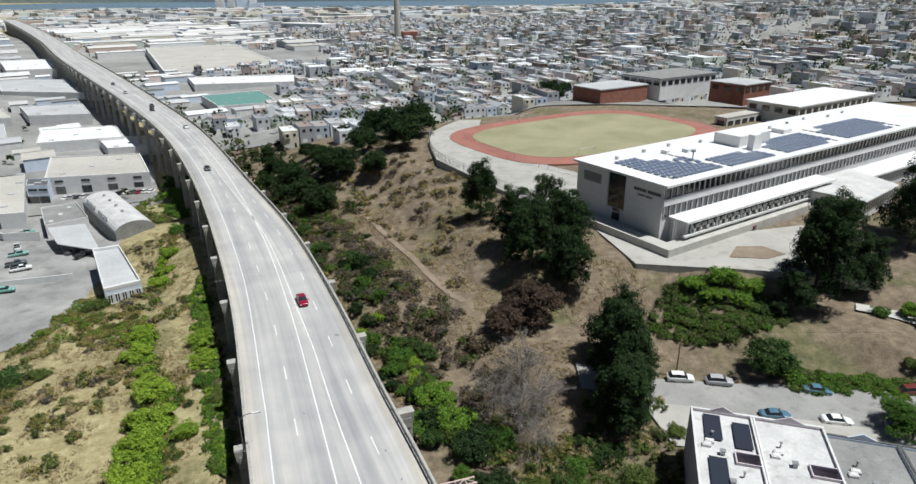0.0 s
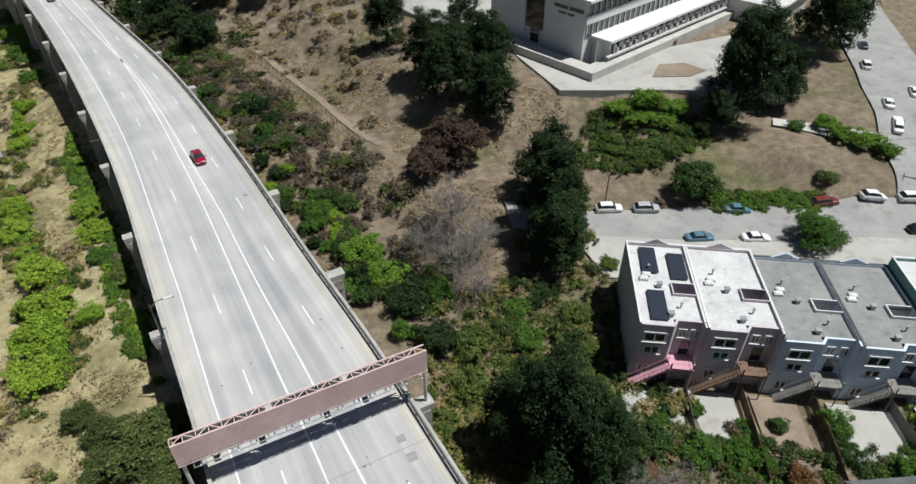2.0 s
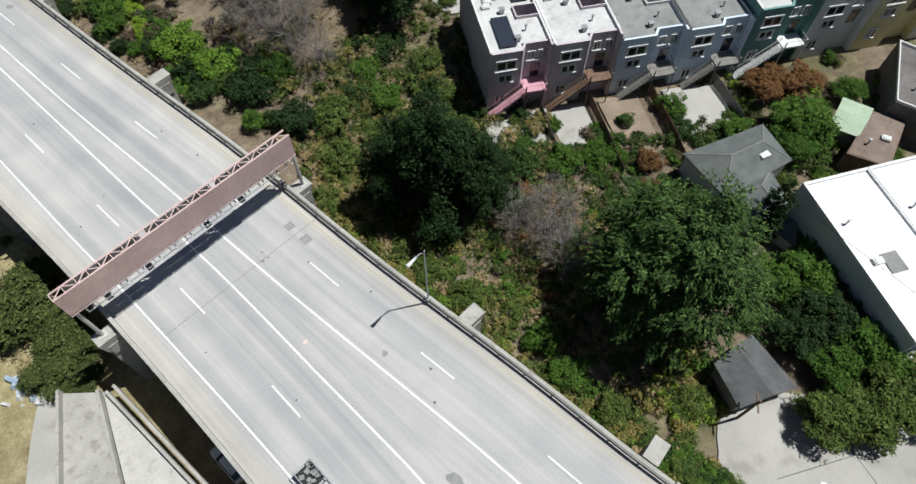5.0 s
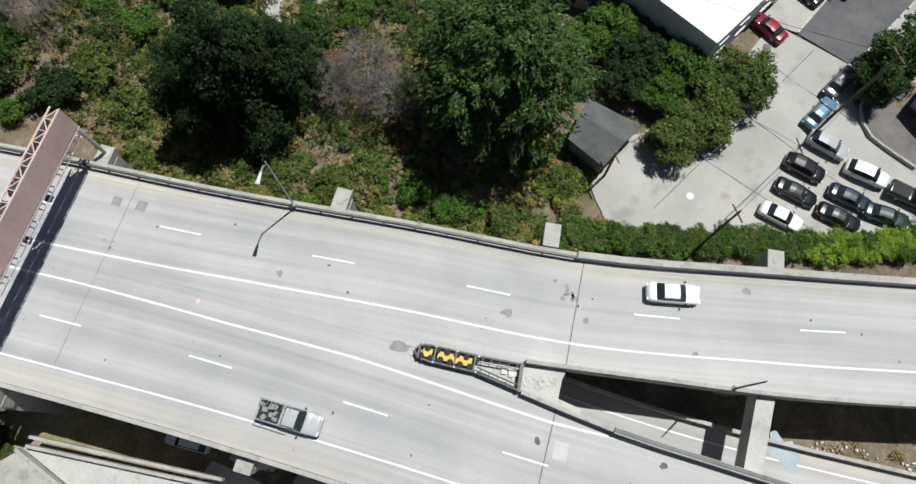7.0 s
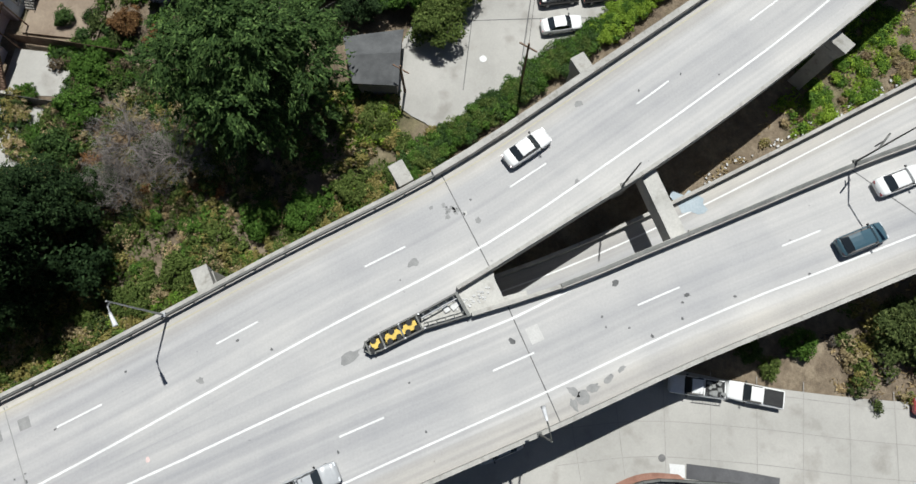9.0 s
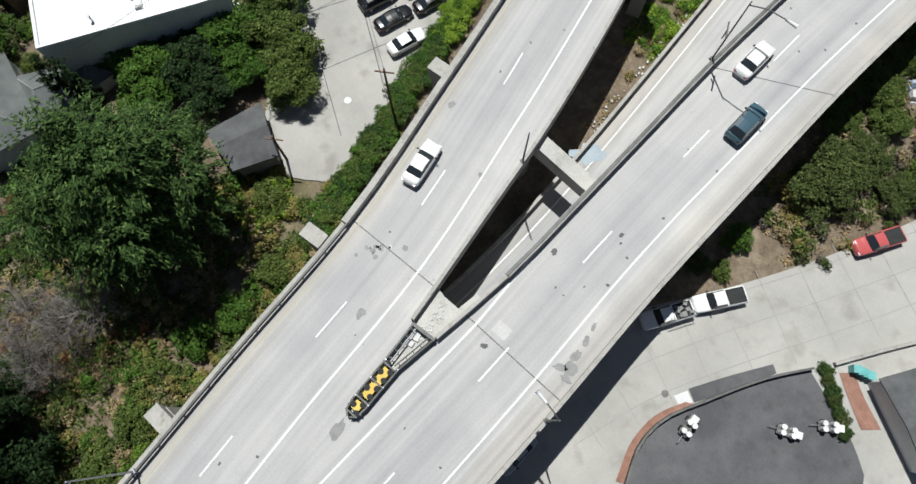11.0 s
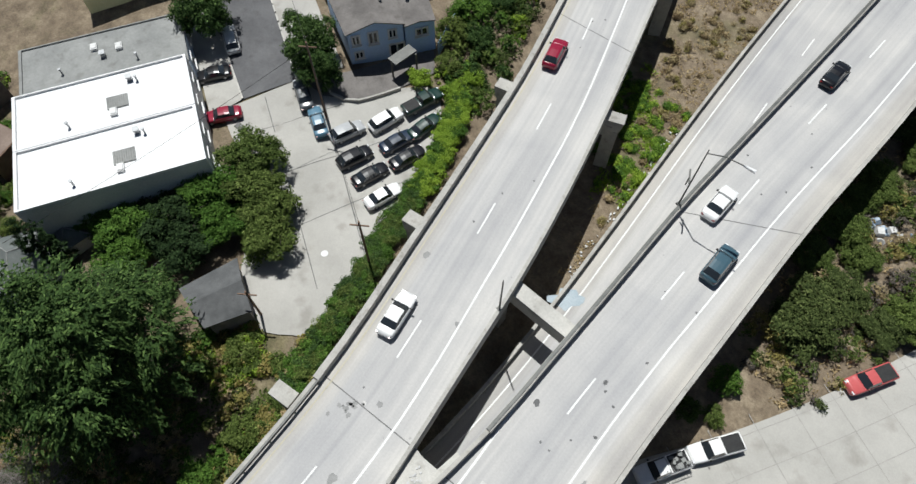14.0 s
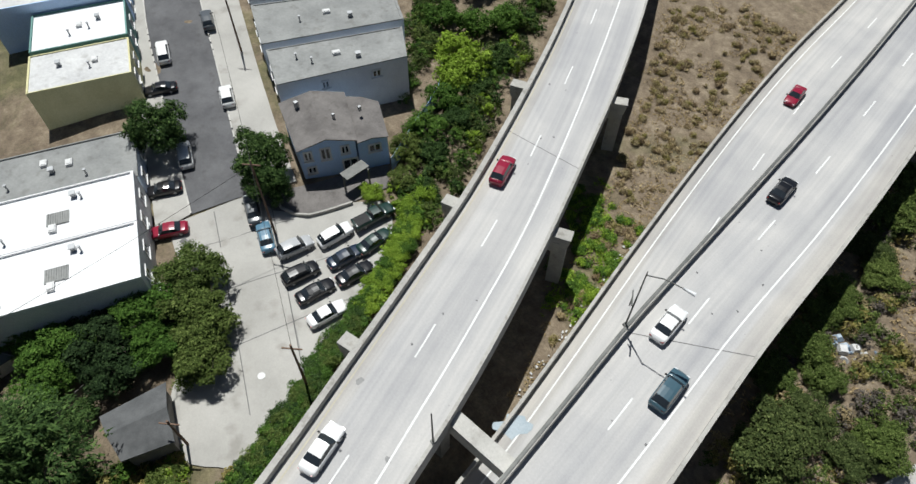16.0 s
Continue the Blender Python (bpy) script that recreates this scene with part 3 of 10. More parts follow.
GORE = A_IN.near(5.2, 8) / A_IN.s[-1]
GORE_B = B_IN.near(5.2, 8) / B_IN.s[-1]

viaduct = thing("viaduct", "two-level grey concrete freeway viaduct that forks", "viaduct", kind="structure")


def deck(name, left, right, ref, z, thick, parent, mat=M_DECK, label="", **kw):
    b = ribbon(left, right, z, 3.0, 6, thick, **kw)
    ob = part(name, b, mat, parent, label)
    road_uv(ob.data, ref)
    return ob


def pairs(a, b, fa, fb):
    """Cuts two lines at a share each, so that their halves pair up."""
    out = []
    for ln, f0, f1 in ((a, 0, fa), (a, fa, 1), (b, 0, fb), (b, fb, 1)):
        m = Line(None)
        s = np.linspace(f0 * ln.s[-1], f1 * ln.s[-1], max(4, int((f1 - f0) * ln.s[-1] / 1.5)))
        m.set(ln.at(s))
        out.append(m)
    return out


fa, fb = A_OUT.near(13.2, 17.5) / A_OUT.s[-1], B_OUT.near(-8.5, 10.0) / B_OUT.s[-1]
ao1, ao2, ai1, ai2 = pairs(A_OUT, A_IN, fa, GORE)
bi1, bi2, bo1, bo2 = pairs(B_IN, B_OUT, GORE_B, fb)
MIDL = Line(MID)
deck("deck", MIDL, ao1, A_OUT, 0, 1.3, viaduct, label="worn pale concrete roadway with wheel tracks")
deck("deck", ai2, ao2, A_OUT, 0, 1.3, viaduct)
deck("deck", bo1, MIDL, B_OUT, 0, 1.3, viaduct)
deck("deck", bo2, bi2, B_OUT, 0, 1.3, viaduct)
q = Build()
q.prism([(5.2, 8), (6.1, 3), (7.0, -2), (7.9, -7.2), (8.5, -7.1), (8.2, -5.0), (9.7, -4.5), (10.7, -4.4), (9.2, -1.1), (7.2, 3.3)], -1.25, -0.01)
part("gore_slab", q, M_CONC_PALE, viaduct, "littered pale concrete wedge between the two roadways")

# lower roadway, that comes out from under the fork
LOW_L = Line([(-971.4, 1469.2), (-707.1, 1116.1), (-479.7, 796.7), (-336.1, 587.2), (-249.2, 466.1), (-165.6, 345.9), (-108, 258.8), (-67.7, 186.6), (-41.2, 138.7), (-23.4, 99.5), (-11.2, 69.5), (-3, 48), (3, 30), (7, 14), (9.8, 0), (12.6, -12), (16.4, -24.3), (19.7, -33.6), (26.8, -53), (32.2, -68.6), (40.6, -95.6), (46.6, -119.5), (60, -170)])
LOW_R = Line([(-977.4, 1455.2), (-719.2, 1107.1), (-490.4, 789.2), (-348, 581.6), (-260.4, 460), (-174.8, 341.8), (-117.3, 257.1), (-77.4, 185.8), (-53.6, 136.4), (-36, 96.4), (-24.3, 63.1), (-15, 40), (-9, 22), (-4.5, 8), (1, -6), (5.5, -14), (9.6, -21), (12.4, -30), (15, -41), (18.3, -55), (21.8, -70), (25.6, -86), (40, -145)])
deck("lower_deck", LOW_R, LOW_L, LOW_L, -7.0, 1.0, viaduct, M_DECK, "shaded lower concrete roadway")
part("parapet", strip(LOW_L, -0.2, 0.35, -8.0, -6.15, LOW_L.near(-30, 116)), M_CONC, viaduct, "concrete wall of the lower roadway")
part("lane_line", flat_strip(LOW_L, 1.35, 0.16, -6.985, LOW_L.near(9.8, 0), LOW_L.near(60, -170)), M_LINE, viaduct)
# the ways run from far to near: the right-hand side lies to the west of both
sa, sb = 1.0, -1.0
S_A, S_B = A_OUT.near(2.45, 32.0), B_OUT.near(-9.8, 35.45)
A_DASH = [(S_A - 170, 3.6), (S_A - 101, 3.6), (S_A - 80, 4.3), (S_A - 30, 4.7), (S_A, 4.5), (S_A + 44, 4.8), (S_A + 57, 5.1), (S_A + 72, 4.62), (S_A + 101, 4.2)]
A_WHITE = [(S_A - 170, 7.0), (S_A - 111, 7.1), (S_A - 75, 7.8), (S_A - 56, 7.6), (S_A - 35, 8.1), (S_A - 13, 8.4), (S_A + 6, 8.0), (S_A + 40, 8.1), (S_A + 57, 8.2), (S_A + 70, 8.0), (S_A + 82, 7.6), (S_A + 106, 7.05)]
A_YELLOW = [(S_A - 90, 1.3), (S_A, 1.2), (S_A + 60, 1.0), (S_A + 100, 0.8)]
B_DASH = [(S_B - 200, -7.3), (S_B - 101, -7.2), (S_B - 73, -6.75), (S_B - 44, -6.75), (S_B - 29, -6.6), (S_B - 14, -6.4), (S_B, -6.35), (S_B + 30, -6.26), (S_B + 72, -6.37), (S_B + 85, -6.6), (S_B + 99, -7.0), (S_B + 127, -6.9)]
B_WHITE = [(S_B - 200, -3.6), (S_B - 101, -3.6), (S_B - 81, -3.5), (S_B - 61, -3.0), (S_B - 44, -2.9), (S_B - 33, -2.95), (S_B - 15, -2.42), (S_B + 5, -2.42), (S_B + 65, -3.1), (S_B + 77, -2.9), (S_B + 103, -2.7)]
B_INNER = [(S_B - 200, -11.0), (S_B - 104, -11.0), (S_B - 70, -10.2), (S_B - 53, -10.15), (S_B - 40, -10.1), (S_B - 29, -10.0), (S_B - 14, -9.75), (S_B, -9.95), (S_B + 14, -9.85), (S_B + 26, -10.1), (S_B + 44, -9.75), (S_B + 62, -10.5), (S_B + 72, -11.0), (S_B + 99, -11.2), (S_B + 127, -11.2)]


def dashes(line, off, s_mid, z, count_back, count_on, back=14.6, on=14.6, length=4.0):
    for k in range(-count_back, count_on):
        a = s_mid + k * (back if k < 0 else on) - length / 2
        if 2 < a < line.s[-1] - 8:
            part("lane_dash", flat_strip(line, off, 0.17, z, a, a + length, 2.0), M_LINE, viaduct)


dashes(LOW_L, 6.0, LOW_L.near(23.8, -62), -6.985, 3, 8)
dashes(A_OUT, A_DASH, S_A, 0.012, 40, 14)
dashes(B_OUT, B_DASH, S_B, 0.012, 40, 16, 14.5, 14.12)
for ln, off, wd, mt, a, b in ((A_OUT, A_WHITE, 0.2, M_LINE, (-973, 1461), (120, -142)), (A_OUT, A_YELLOW, 0.14, M_YELLOW_FADED, (-20.4, 101), (63, -69.8)),
                              (B_OUT, B_INNER, 0.2, M_LINE, (-990, 1445), (-0.6, -16.5)), (B_OUT, B_WHITE, 0.18, M_LINE, (-990, 1445), (42, -185))):
    part("edge_line", flat_strip(ln, off, wd, 0.012, max(2, ln.near(*a)), min(ln.s[-1] - 2, ln.near(*b))), mt, viaduct)


def wall_along(name, line, off, width, z0, z1, a, b, mat, label=""):
    s0, s1 = line.near(*a), line.near(*b)
    return part(name, strip(line, off, width, z0, z1, max(1, s0), min(line.s[-1] - 1, s1)), mat, viaduct, label)


wall_along("parapet", A_OUT, sa * -0.05, 0.34, -1.0, 0.50, (-973, 1461), (20.0, 0.4), M_CONC, "low concrete parapet with a dark steel rail")
wall_along("bridge_rail", A_OUT, sa * 0.32, 0.16, 0.62, 0.80, (-332, 592), (20.0, 0.4), M_RAILDARK, "dark weathered steel rail")
wall_along("bridge_rail", A_OUT, sa * 0.32, 0.12, 0.34, 0.46, (-332, 592), (20.0, 0.4), M_RAILDARK)
wall_along("parapet", A_OUT, sa * 0.05, 0.62, -1.0, 0.84, (20.2, 0.0), (120, -142), M_CONC, "pale concrete parapet")
wall_along("parapet", B_OUT, sb * 0.0, 0.36, -1.0, 0.84, (-990, 1445), (42, -185), M_CONC)
ga = A_IN.near(9.0, -1.1)
si = 1.0 if A_IN.side(ga)[0] > 0 else -1.0
part("parapet", strip(A_IN, si * 0.15, 0.34, -1.0, 0.84, ga, A_IN.s[-1] - 2), M_CONC, viaduct)
gb = B_IN.near(6.95, -1.8)
sj = -1.0 if B_IN.side(gb)[0] > 0 else 1.0
part("parapet", strip(B_IN, sj * 0.1, 0.36, -1.0, 0.9, gb, B_IN.near(8.5, -10.1)), M_CONC, viaduct)
part("parapet", strip(B_IN, sj * 0.1, 0.50, -1.0, 0.95, B_IN.near(8.5, -10.1) + 0.02, B_IN.s[-1] - 2), M_CONC, viaduct)
part("bridge_rail", strip(B_IN, sj * 0.05, 0.3, 0.952, 1.06, B_IN.near(8.5, -10.1), B_IN.s[-1] - 2), M_RAILDARK, viaduct, "dark weathered cap along the parapet")
b = Build()
for s in np.arange(A_OUT.near(-62, 190), A_OUT.near(20, 0.4), 3.0):
    p = A_OUT.at(s) + A_OUT.side(s) * sa * 0.32
    b.box((p[0], p[1], 0.33), (0.14, 0.14, 0.66))
part("rail_posts", b, M_RAILDARK, viaduct)["kind"] = "stuff"

# expansion joints and patches on the deck
def deck_patch(name, pts, mat, z=0.006):
    q = Build()
    q.face([(x, y, z) for x, y in pts])
    return part(name, q, mat, viaduct)


M_FAINT = surface("worn_joint", (0.27, 0.268, 0.262), (0.34, 0.338, 0.33), 0.8, 8, 0.85, 0.0)
for a, b in (((20.6, -0.7), (10.6, -4.3)), ((7.6, -5.2), (-3.4, -8.5)), ((3.9, 38.7), (-13.2, 33.3)), ((16.2, -38.5), (7.4, -47.1)), ((45.6, -45.7), (35.2, -49.0)), ((-29, 117), (-48, 111))):
    d = (Vector(b) - Vector(a)).normalized()
    n = Vector((-d.y, d.x)) * 0.05
    deck_patch("expansion_joint", [Vector(a) + n, Vector(b) + n, Vector(b) - n, Vector(a) - n], M_FAINT if a[1] > 30 else M_TAR)

def blot(name, x, y, r, mat, stretch=1.0, turn=0.0, seed=0):
    rnd = random.Random(seed)
    pts = []
    for k in range(14):
        t = 2 * math.pi * k / 14
        rr = r * rnd.uniform(0.6, 1.15)
        u, v = rr * math.cos(t) * stretch, rr * math.sin(t)
        pts.append((x + u * math.cos(turn) - v * math.sin(turn), y + u * math.sin(turn) + v * math.cos(turn)))
    return deck_patch(name, pts, mat, 0.005)


M_STAIN = surface("dark_stain", (0.235, 0.235, 0.232), (0.33, 0.328, 0.32), 1.2, 8, 0.85, 0.0)
M_TARSPOT = surface("tar_spot", (0.09, 0.09, 0.092), (0.15, 0.15, 0.15), 1.2, 8, 0.8, 0.0)
M_PATCH = surface("pale_patch", (0.52, 0.51, 0.49), (0.6, 0.59, 0.57), 1.2, 8, 0.85, 0.0)

# ---------- bents: cap beams on outer columns ----------
BENT_R = [(-4.8, 67.3), (4.2, 43.8), (13.1, 21.6), (20.9, 2.9), (29.8, -15.8), (39.6, -33.8), (52.3, -52.7)]
BENT_L = [(-26.1, 59.4), (-18.2, 36.4), (-10.2, 14.5)]


def column(name, x, y, turn, z_top, z_bot, parent, wide=1.7, flare=1.35):
    b = Build()
    h = z_top - z_bot
    b.box((x, y, z_top - 0.9), (wide * flare, 1.5, 1.8), turn)
    n = len(b.v)
    for i in range(n - 8, n - 4):
        vx, vy, vz = b.v[i]
        b.v[i] = (x + (vx - x) * 0.75, y + (vy - y) * 0.9, vz)
    b.box((x, y, z_bot + (h - 1.8) / 2), (wide * 0.95, 1.3, h - 1.8), turn)
    return part(name, b, M_CONC, parent)


def bent(pl, pr):
    d = Vector(pr) - Vector(pl)
    t = math.atan2(d.y, d.x)
    c = (Vector(pl) + Vector(pr)) / 2
    b = Build()
    b.box((c.x, c.y, -2.1), (d.length + 1.2, 1.6, 1.6), t)
    part("cap_beam", b, M_CONC, viaduct)
    for p in (pl, pr):
        column("column", p[0], p[1], t, -0.35, ground(*p) - 0.6, viaduct)
    b = Build()
    b.box((c.x, c.y, -8.6), (d.length, 1.3, 1.2), t)
    part("lower_beam", b, M_CONC, viaduct)


for pl, pr in zip(BENT_L, BENT_R):
    bent(pl, pr)
s = A_OUT.near(-4.8, 67.3) - 24.2
while s > 60:
    p = A_OUT.at(s)
    n = A_OUT.side(s) * sa
    pr = p - n * 0.8
    pb = B_OUT.at(B_OUT.near(*(p + n * 19.0)))
    pl = pb + n * 0.8
    bent(tuple(pl), tuple(pr))
    s -= 24.2
for p, t in ((BENT_R[3], 0.4), (BENT_R[4], 0.4), (BENT_R[5], 0.5), (BENT_R[6], 0.6)):
    column("column", p[0], p[1], t, -0.35, ground(*p) - 0.6, viaduct)
for (x0, y0), (x1, y1) in (((29.2, -41.3), (39.6, -33.8)), ((42.5, -61.6), (52.3, -52.7))):
    t = math.atan2(y1 - y0, x1 - x0)
    column("column", x0, y0, t, -0.35, ground(x0, y0) - 0.6, viaduct)
    b = Build()
    b.box(((x0 + x1) / 2, (y0 + y1) / 2, -2.1), (math.hypot(x1 - x0, y1 - y0), 1.6, 1.6), t)
    part("cap_beam", b, M_CONC, viaduct)
# the beam that bridges the gap over the lower roadway
b = Build()
t = math.atan2(-21.35 + 15.8, 12.25 - 29.8)
b.box(((18.05 + 11.6) / 2, (-20.05 - 21.7) / 2, -1.3), (7.0, 1.55, 2.0), math.atan2(-1.65, -6.45))
part("cap_beam", b, M_CONC_PALE, viaduct, "concrete beam across the gap between the roadways")
column("column", 19.5, -19.2, t, -1.3, -10.5, viaduct)
for x, y in ((-6.0, -9.0), (1.5, -24), (8.5, -52), (14, -80)):
    column("column", x + 10, y, 0.2, -1.3, ground(x + 10, y) - 0.6, viaduct)

# ---------- sign bridge over the roadway ----------
def sign_gantry():
    top = thing("sign_gantry", "faded red steel sign bridge seen from behind, over the roadway", "sign bridge")
    L, R, zt = Vector((-18.9, 36.8, 0)), Vector((4.6, 44.3, 0)), 8.0
    d = (R - L).normalized()
    n = Vector((d.y, -d.x, 0))            # towards the south, the side of the back panel
    ln = (R - L).length
    def P(u, v, z):
        return L + d * u + n * v + Vector((0, 0, z))
    b = Build()
    cnt = 108
    for k in range(cnt):                   # ribbed back sheet
        u0, u1 = ln * k / cnt, ln * (k + 1) / cnt
        um = u0 + (u1 - u0) * 0.45
        b.face([P(u0, 0.95, zt - 2.75), P(um, 0.95, zt - 2.75), P(um, 0.95, zt), P(u0, 0.95, zt)])
        b.face([P(um, 0.95, zt - 2.75), P(um, 0.91, zt - 2.75), P(um, 0.91, zt), P(um, 0.95, zt)])
        b.face([P(um, 0.91, zt - 2.75), P(u1, 0.91, zt - 2.75), P(u1, 0.91, zt), P(um, 0.91, zt)])
        b.face([P(u1, 0.91, zt - 2.75), P(u1, 0.95, zt - 2.75), P(u1, 0.95, zt), P(u1, 0.91, zt)])
    part("back_panel", b, M_PINK, top, "ribbed sheet in faded red")
    for v in (0.0, 0.85):
        for z in (zt, zt - 3.0):
            b = Build()
            b.tube([P(0, v, z), P(ln, v, z)], 0.09)
            part("chord", b, M_PINK, top)
    b = Build()
    m = 22
    for k in range(m):
        u0, u1 = ln * k / m, ln * (k + 1) / m
        b.tube([P(u0, 0.0 if k % 2 else 0.85, zt), P(u1, 0.85 if k % 2 else 0.0, zt)], 0.055, 5)
        b.tube([P(u0, 0, zt), P(u0, 0.85, zt)], 0.05, 5)
        b.tube([P(u0, 0, zt), P(u1, 0, zt - 3.0)], 0.05, 5)
        b.tube([P(u0, 0.85, zt - 3.0), P(u1, 0, zt - 3.0)], 0.05, 5)
    part("truss_bracing", b, M_PINK, top)
    for u in (0.35, ln - 0.15):
        b = Build()
        zb = -0.4
        b.tube([P(u, 0.45, zb), P(u, 0.45, zt - 2.9)], 0.19, 10)
        b.box(tuple(P(u, 0.45, zb + 0.06)), (0.9, 0.9, 0.12), math.atan2(d.y, d.x))
        part("post", b, M_CONC_PALE, top, "pale tubular post on the bent's corbel")
    # unseen boards added behind the panel to widen the shadow on the deck
    for u0, u1 in ((1.0, 8.4), (9.0, 15.9), (16.4, 23.6)):
        b = Build()
        m_ = P((u0 + u1) / 2, 0.02, zt - 1.5)
        b.box(tuple(m_), (u1 - u0, 0.08, 2.6), math.atan2(d.y, d.x))
        part("sign_board", b, M_STEEL, top, "plain board added inside the truss to widen its shadow")
    # light rail hung below the panel
    b = Build()
    for v in (0.25, 0.85):
        b.tube([P(1.2, v, zt - 3.9), P(ln - 1.2, v, zt - 3.9)], 0.05, 5)
    part("light_rail", b, M_STEEL, top)
    for k in range(14):
        u = 1.2 + (ln - 2.4) * k / 13
        b = Build()
        b.tube([P(u, 0.85, zt - 2.75), P(u, 0.85, zt - 3.9), P(u, 0.2, zt - 3.9)], 0.05, 5)
        part("hanger", b, M_PALEROOF, top)
        one_box("grating_bar", tuple(P(u + 0.55, 0.55, zt - 3.88)), (0.12, 0.75, 0.06), M_PALEROOF, top, math.atan2(d.y, d.x))
    for u in (3.2, 7.4, 13.8, 17.8):
        one_box("sign_light", tuple(P(u, 0.6, zt - 4.1)), (0.6, 0.5, 0.35), M_RAILDARK, top, math.atan2(d.y, d.x))
    return top


sign_gantry()


# ---------- crash cushion at the fork ----------
def crash_cushion():
    """Bays of upright black tubes round a yellow cover, between side rails; behind it the rails part in a V to the two parapets."""
    top = thing("crash_cushion", "crash cushion with black tubes, yellow covers and dark steel side rails", "crash cushion")
    a, d = Vector((5.05, 7.3, 0)), Vector((0.34, -0.94, 0)).normalized()
    n = Vector((-d.y, d.x, 0))

    def P(u, v, z):
        return a + d * u + n * v + Vector((0, 0, z))

    for u0, u1 in ((0.45, 1.25), (1.75, 4.75)):
        b = Build()
        b.prism([tuple(P(u, v, 0)[:2]) for u, v in ((u0, -0.36), (u1, -0.36), (u1, 0.36), (u0, 0.36))], 0.10, 0.80)
        part("cover", b, M_YELLOW, top, "weathered yellow cover")
    tube = Build()
    tube.tube([(0, 0, 0.02), (0, 0, 0.45), (0, 0, 0.86)], 0.27, 12)
    me = tube.mesh("tube", M_BLACK)
    for k in range(6):
        for sgn in (-1, 1):
            o = new("tube", me)
            o.parent, o.location = top, P(0.35 + 0.86 * k + (0.43 if sgn > 0 else 0.0), sgn * 0.36, 0)
    for u in (0.1, 1.5, 3.3, 5.0):
        b = Build()
        b.box(tuple(P(u, 0, 0.45)), (1.25, 0.14, 0.9), math.atan2(n.y, n.x))
        part("diaphragm", b, M_RAILDARK, top)
    ends = {1: Vector((8.9, -0.9, 0)), -1: Vector((6.85, -1.75, 0))}
    for sgn in (-1, 1):
        for z in (0.30, 0.74):
            b = Build()
            b.tube([P(-0.25, sgn * 0.1, z), P(0.1, sgn * 0.52, z), P(1.0, sgn * 0.68, z), P(5.2, sgn * 0.70, z), ends[sgn] + Vector((0, 0, z))], 0.10, 6)
            part("rail", b, M_RAILDARK, top)
        for k in range(6):
            p = P(0.5 + 0.95 * k, sgn * 0.68, 0.42)
            one_box("rail_post", tuple(p), (0.14, 0.14, 0.84), M_STEEL if k % 2 else M_RAILDARK, top)
        e, r = ends[sgn], P(5.2, sgn * 0.7, 0)
        for k in range(1, 5):
            p = r + (e - r) * (k / 4)
            one_box("rail_post", (p.x, p.y, 0.42), (0.16, 0.16, 0.84), M_RAILDARK, top)
        # inner rail of the V, with short ties
        i0, i1 = P(5.3, sgn * 0.25, 0.66), Vector((e.x, e.y, 0.66)) - n * sgn * 0.42
        b = Build()
        b.tube([i0, i1], 0.07, 5)
        for k in range(5):
            t = (k + 0.5) / 5
            b.tube([i0 + (i1 - i0) * t, r + (e - r) * t + Vector((0, 0, 0.66))], 0.05, 5)
        part("brace", b, M_STEEL if sgn > 0 else M_RAILDARK, top)
    c = (ends[1] + ends[-1]) / 2
    w = ends[1] - ends[-1]
    one_box("end_frame", (c.x, c.y, 0.45), (w.length + 0.2, 0.3, 0.9), M_RAILDARK, top, math.atan2(w.y, w.x))
    for u, v, t in ((7.6, 0.3, 0.5), (8.6, 0.0, 2.2)):
        p = P(u, v, 0.12)
        one_box("loose_panel", tuple(p), (1.1, 0.5, 0.16), M_PALEROOF, top, t)
    return top


crash_cushion()
rnd = random.Random(5)
b = Build()
for k in range(60):
    t = rnd.random()
    x, y = 7.6 + 1.2 * t + rnd.uniform(-0.5, 0.5), -0.6 - 3.2 * t + rnd.uniform(-0.3, 0.3)
    s = rnd.uniform(0.06, 0.2)
    b.box((x, y, 0.03 + s * 0.12), (s, s * rnd.uniform(0.5, 1), s * 0.3), rnd.uniform(0, 3))
tagged(part("litter", b, M_PALEROOF), "pale rubbish and broken boards on the concrete wedge", "litter", kind="stuff")

SPOT = [(-1.9, 26.5, 0.28, M_PINK), (4.1, 21.9, 0.42, M_STAIN), (12.2, 2.6, 0.6, M_STAIN), (15.4, -3.7, 0.4, M_STAIN), (4.2, -5.3, 0.42, M_TARSPOT), (8.2, -15.1, 0.4, M_TARSPOT), (17.9, -13.2, 0.4, M_STAIN), (3.2, -17.5, 0.25, M_TARSPOT),
        (6.4, -21.2, 0.32, M_TARSPOT), (5.4, -13.4, 0.16, M_TARSPOT), (4.4, -20.4, 0.18, M_TARSPOT), (25.6, -14.6, 0.5, M_STAIN), (16.2, -2.6, 0.28, M_PATCH), (-26, 93, 0.5, M_PATCH), (-28.5, 99, 0.6, M_PATCH), (-18.5, 88.5, 0.6, M_STAIN)]
for k, (x, y, r, mt) in enumerate(SPOT):
    blot("stain", x, y, r * 0.72, mt, 1.3, k, k)
rnd = random.Random(14)
for k in range(11):
    blot("stain", 16.8 + rnd.gauss(0, 0.35) - 0.3 * (k % 3), -1.4 + rnd.gauss(0, 0.7), rnd.uniform(0.13, 0.26), M_STAIN, 1.2, k, 60 + k)
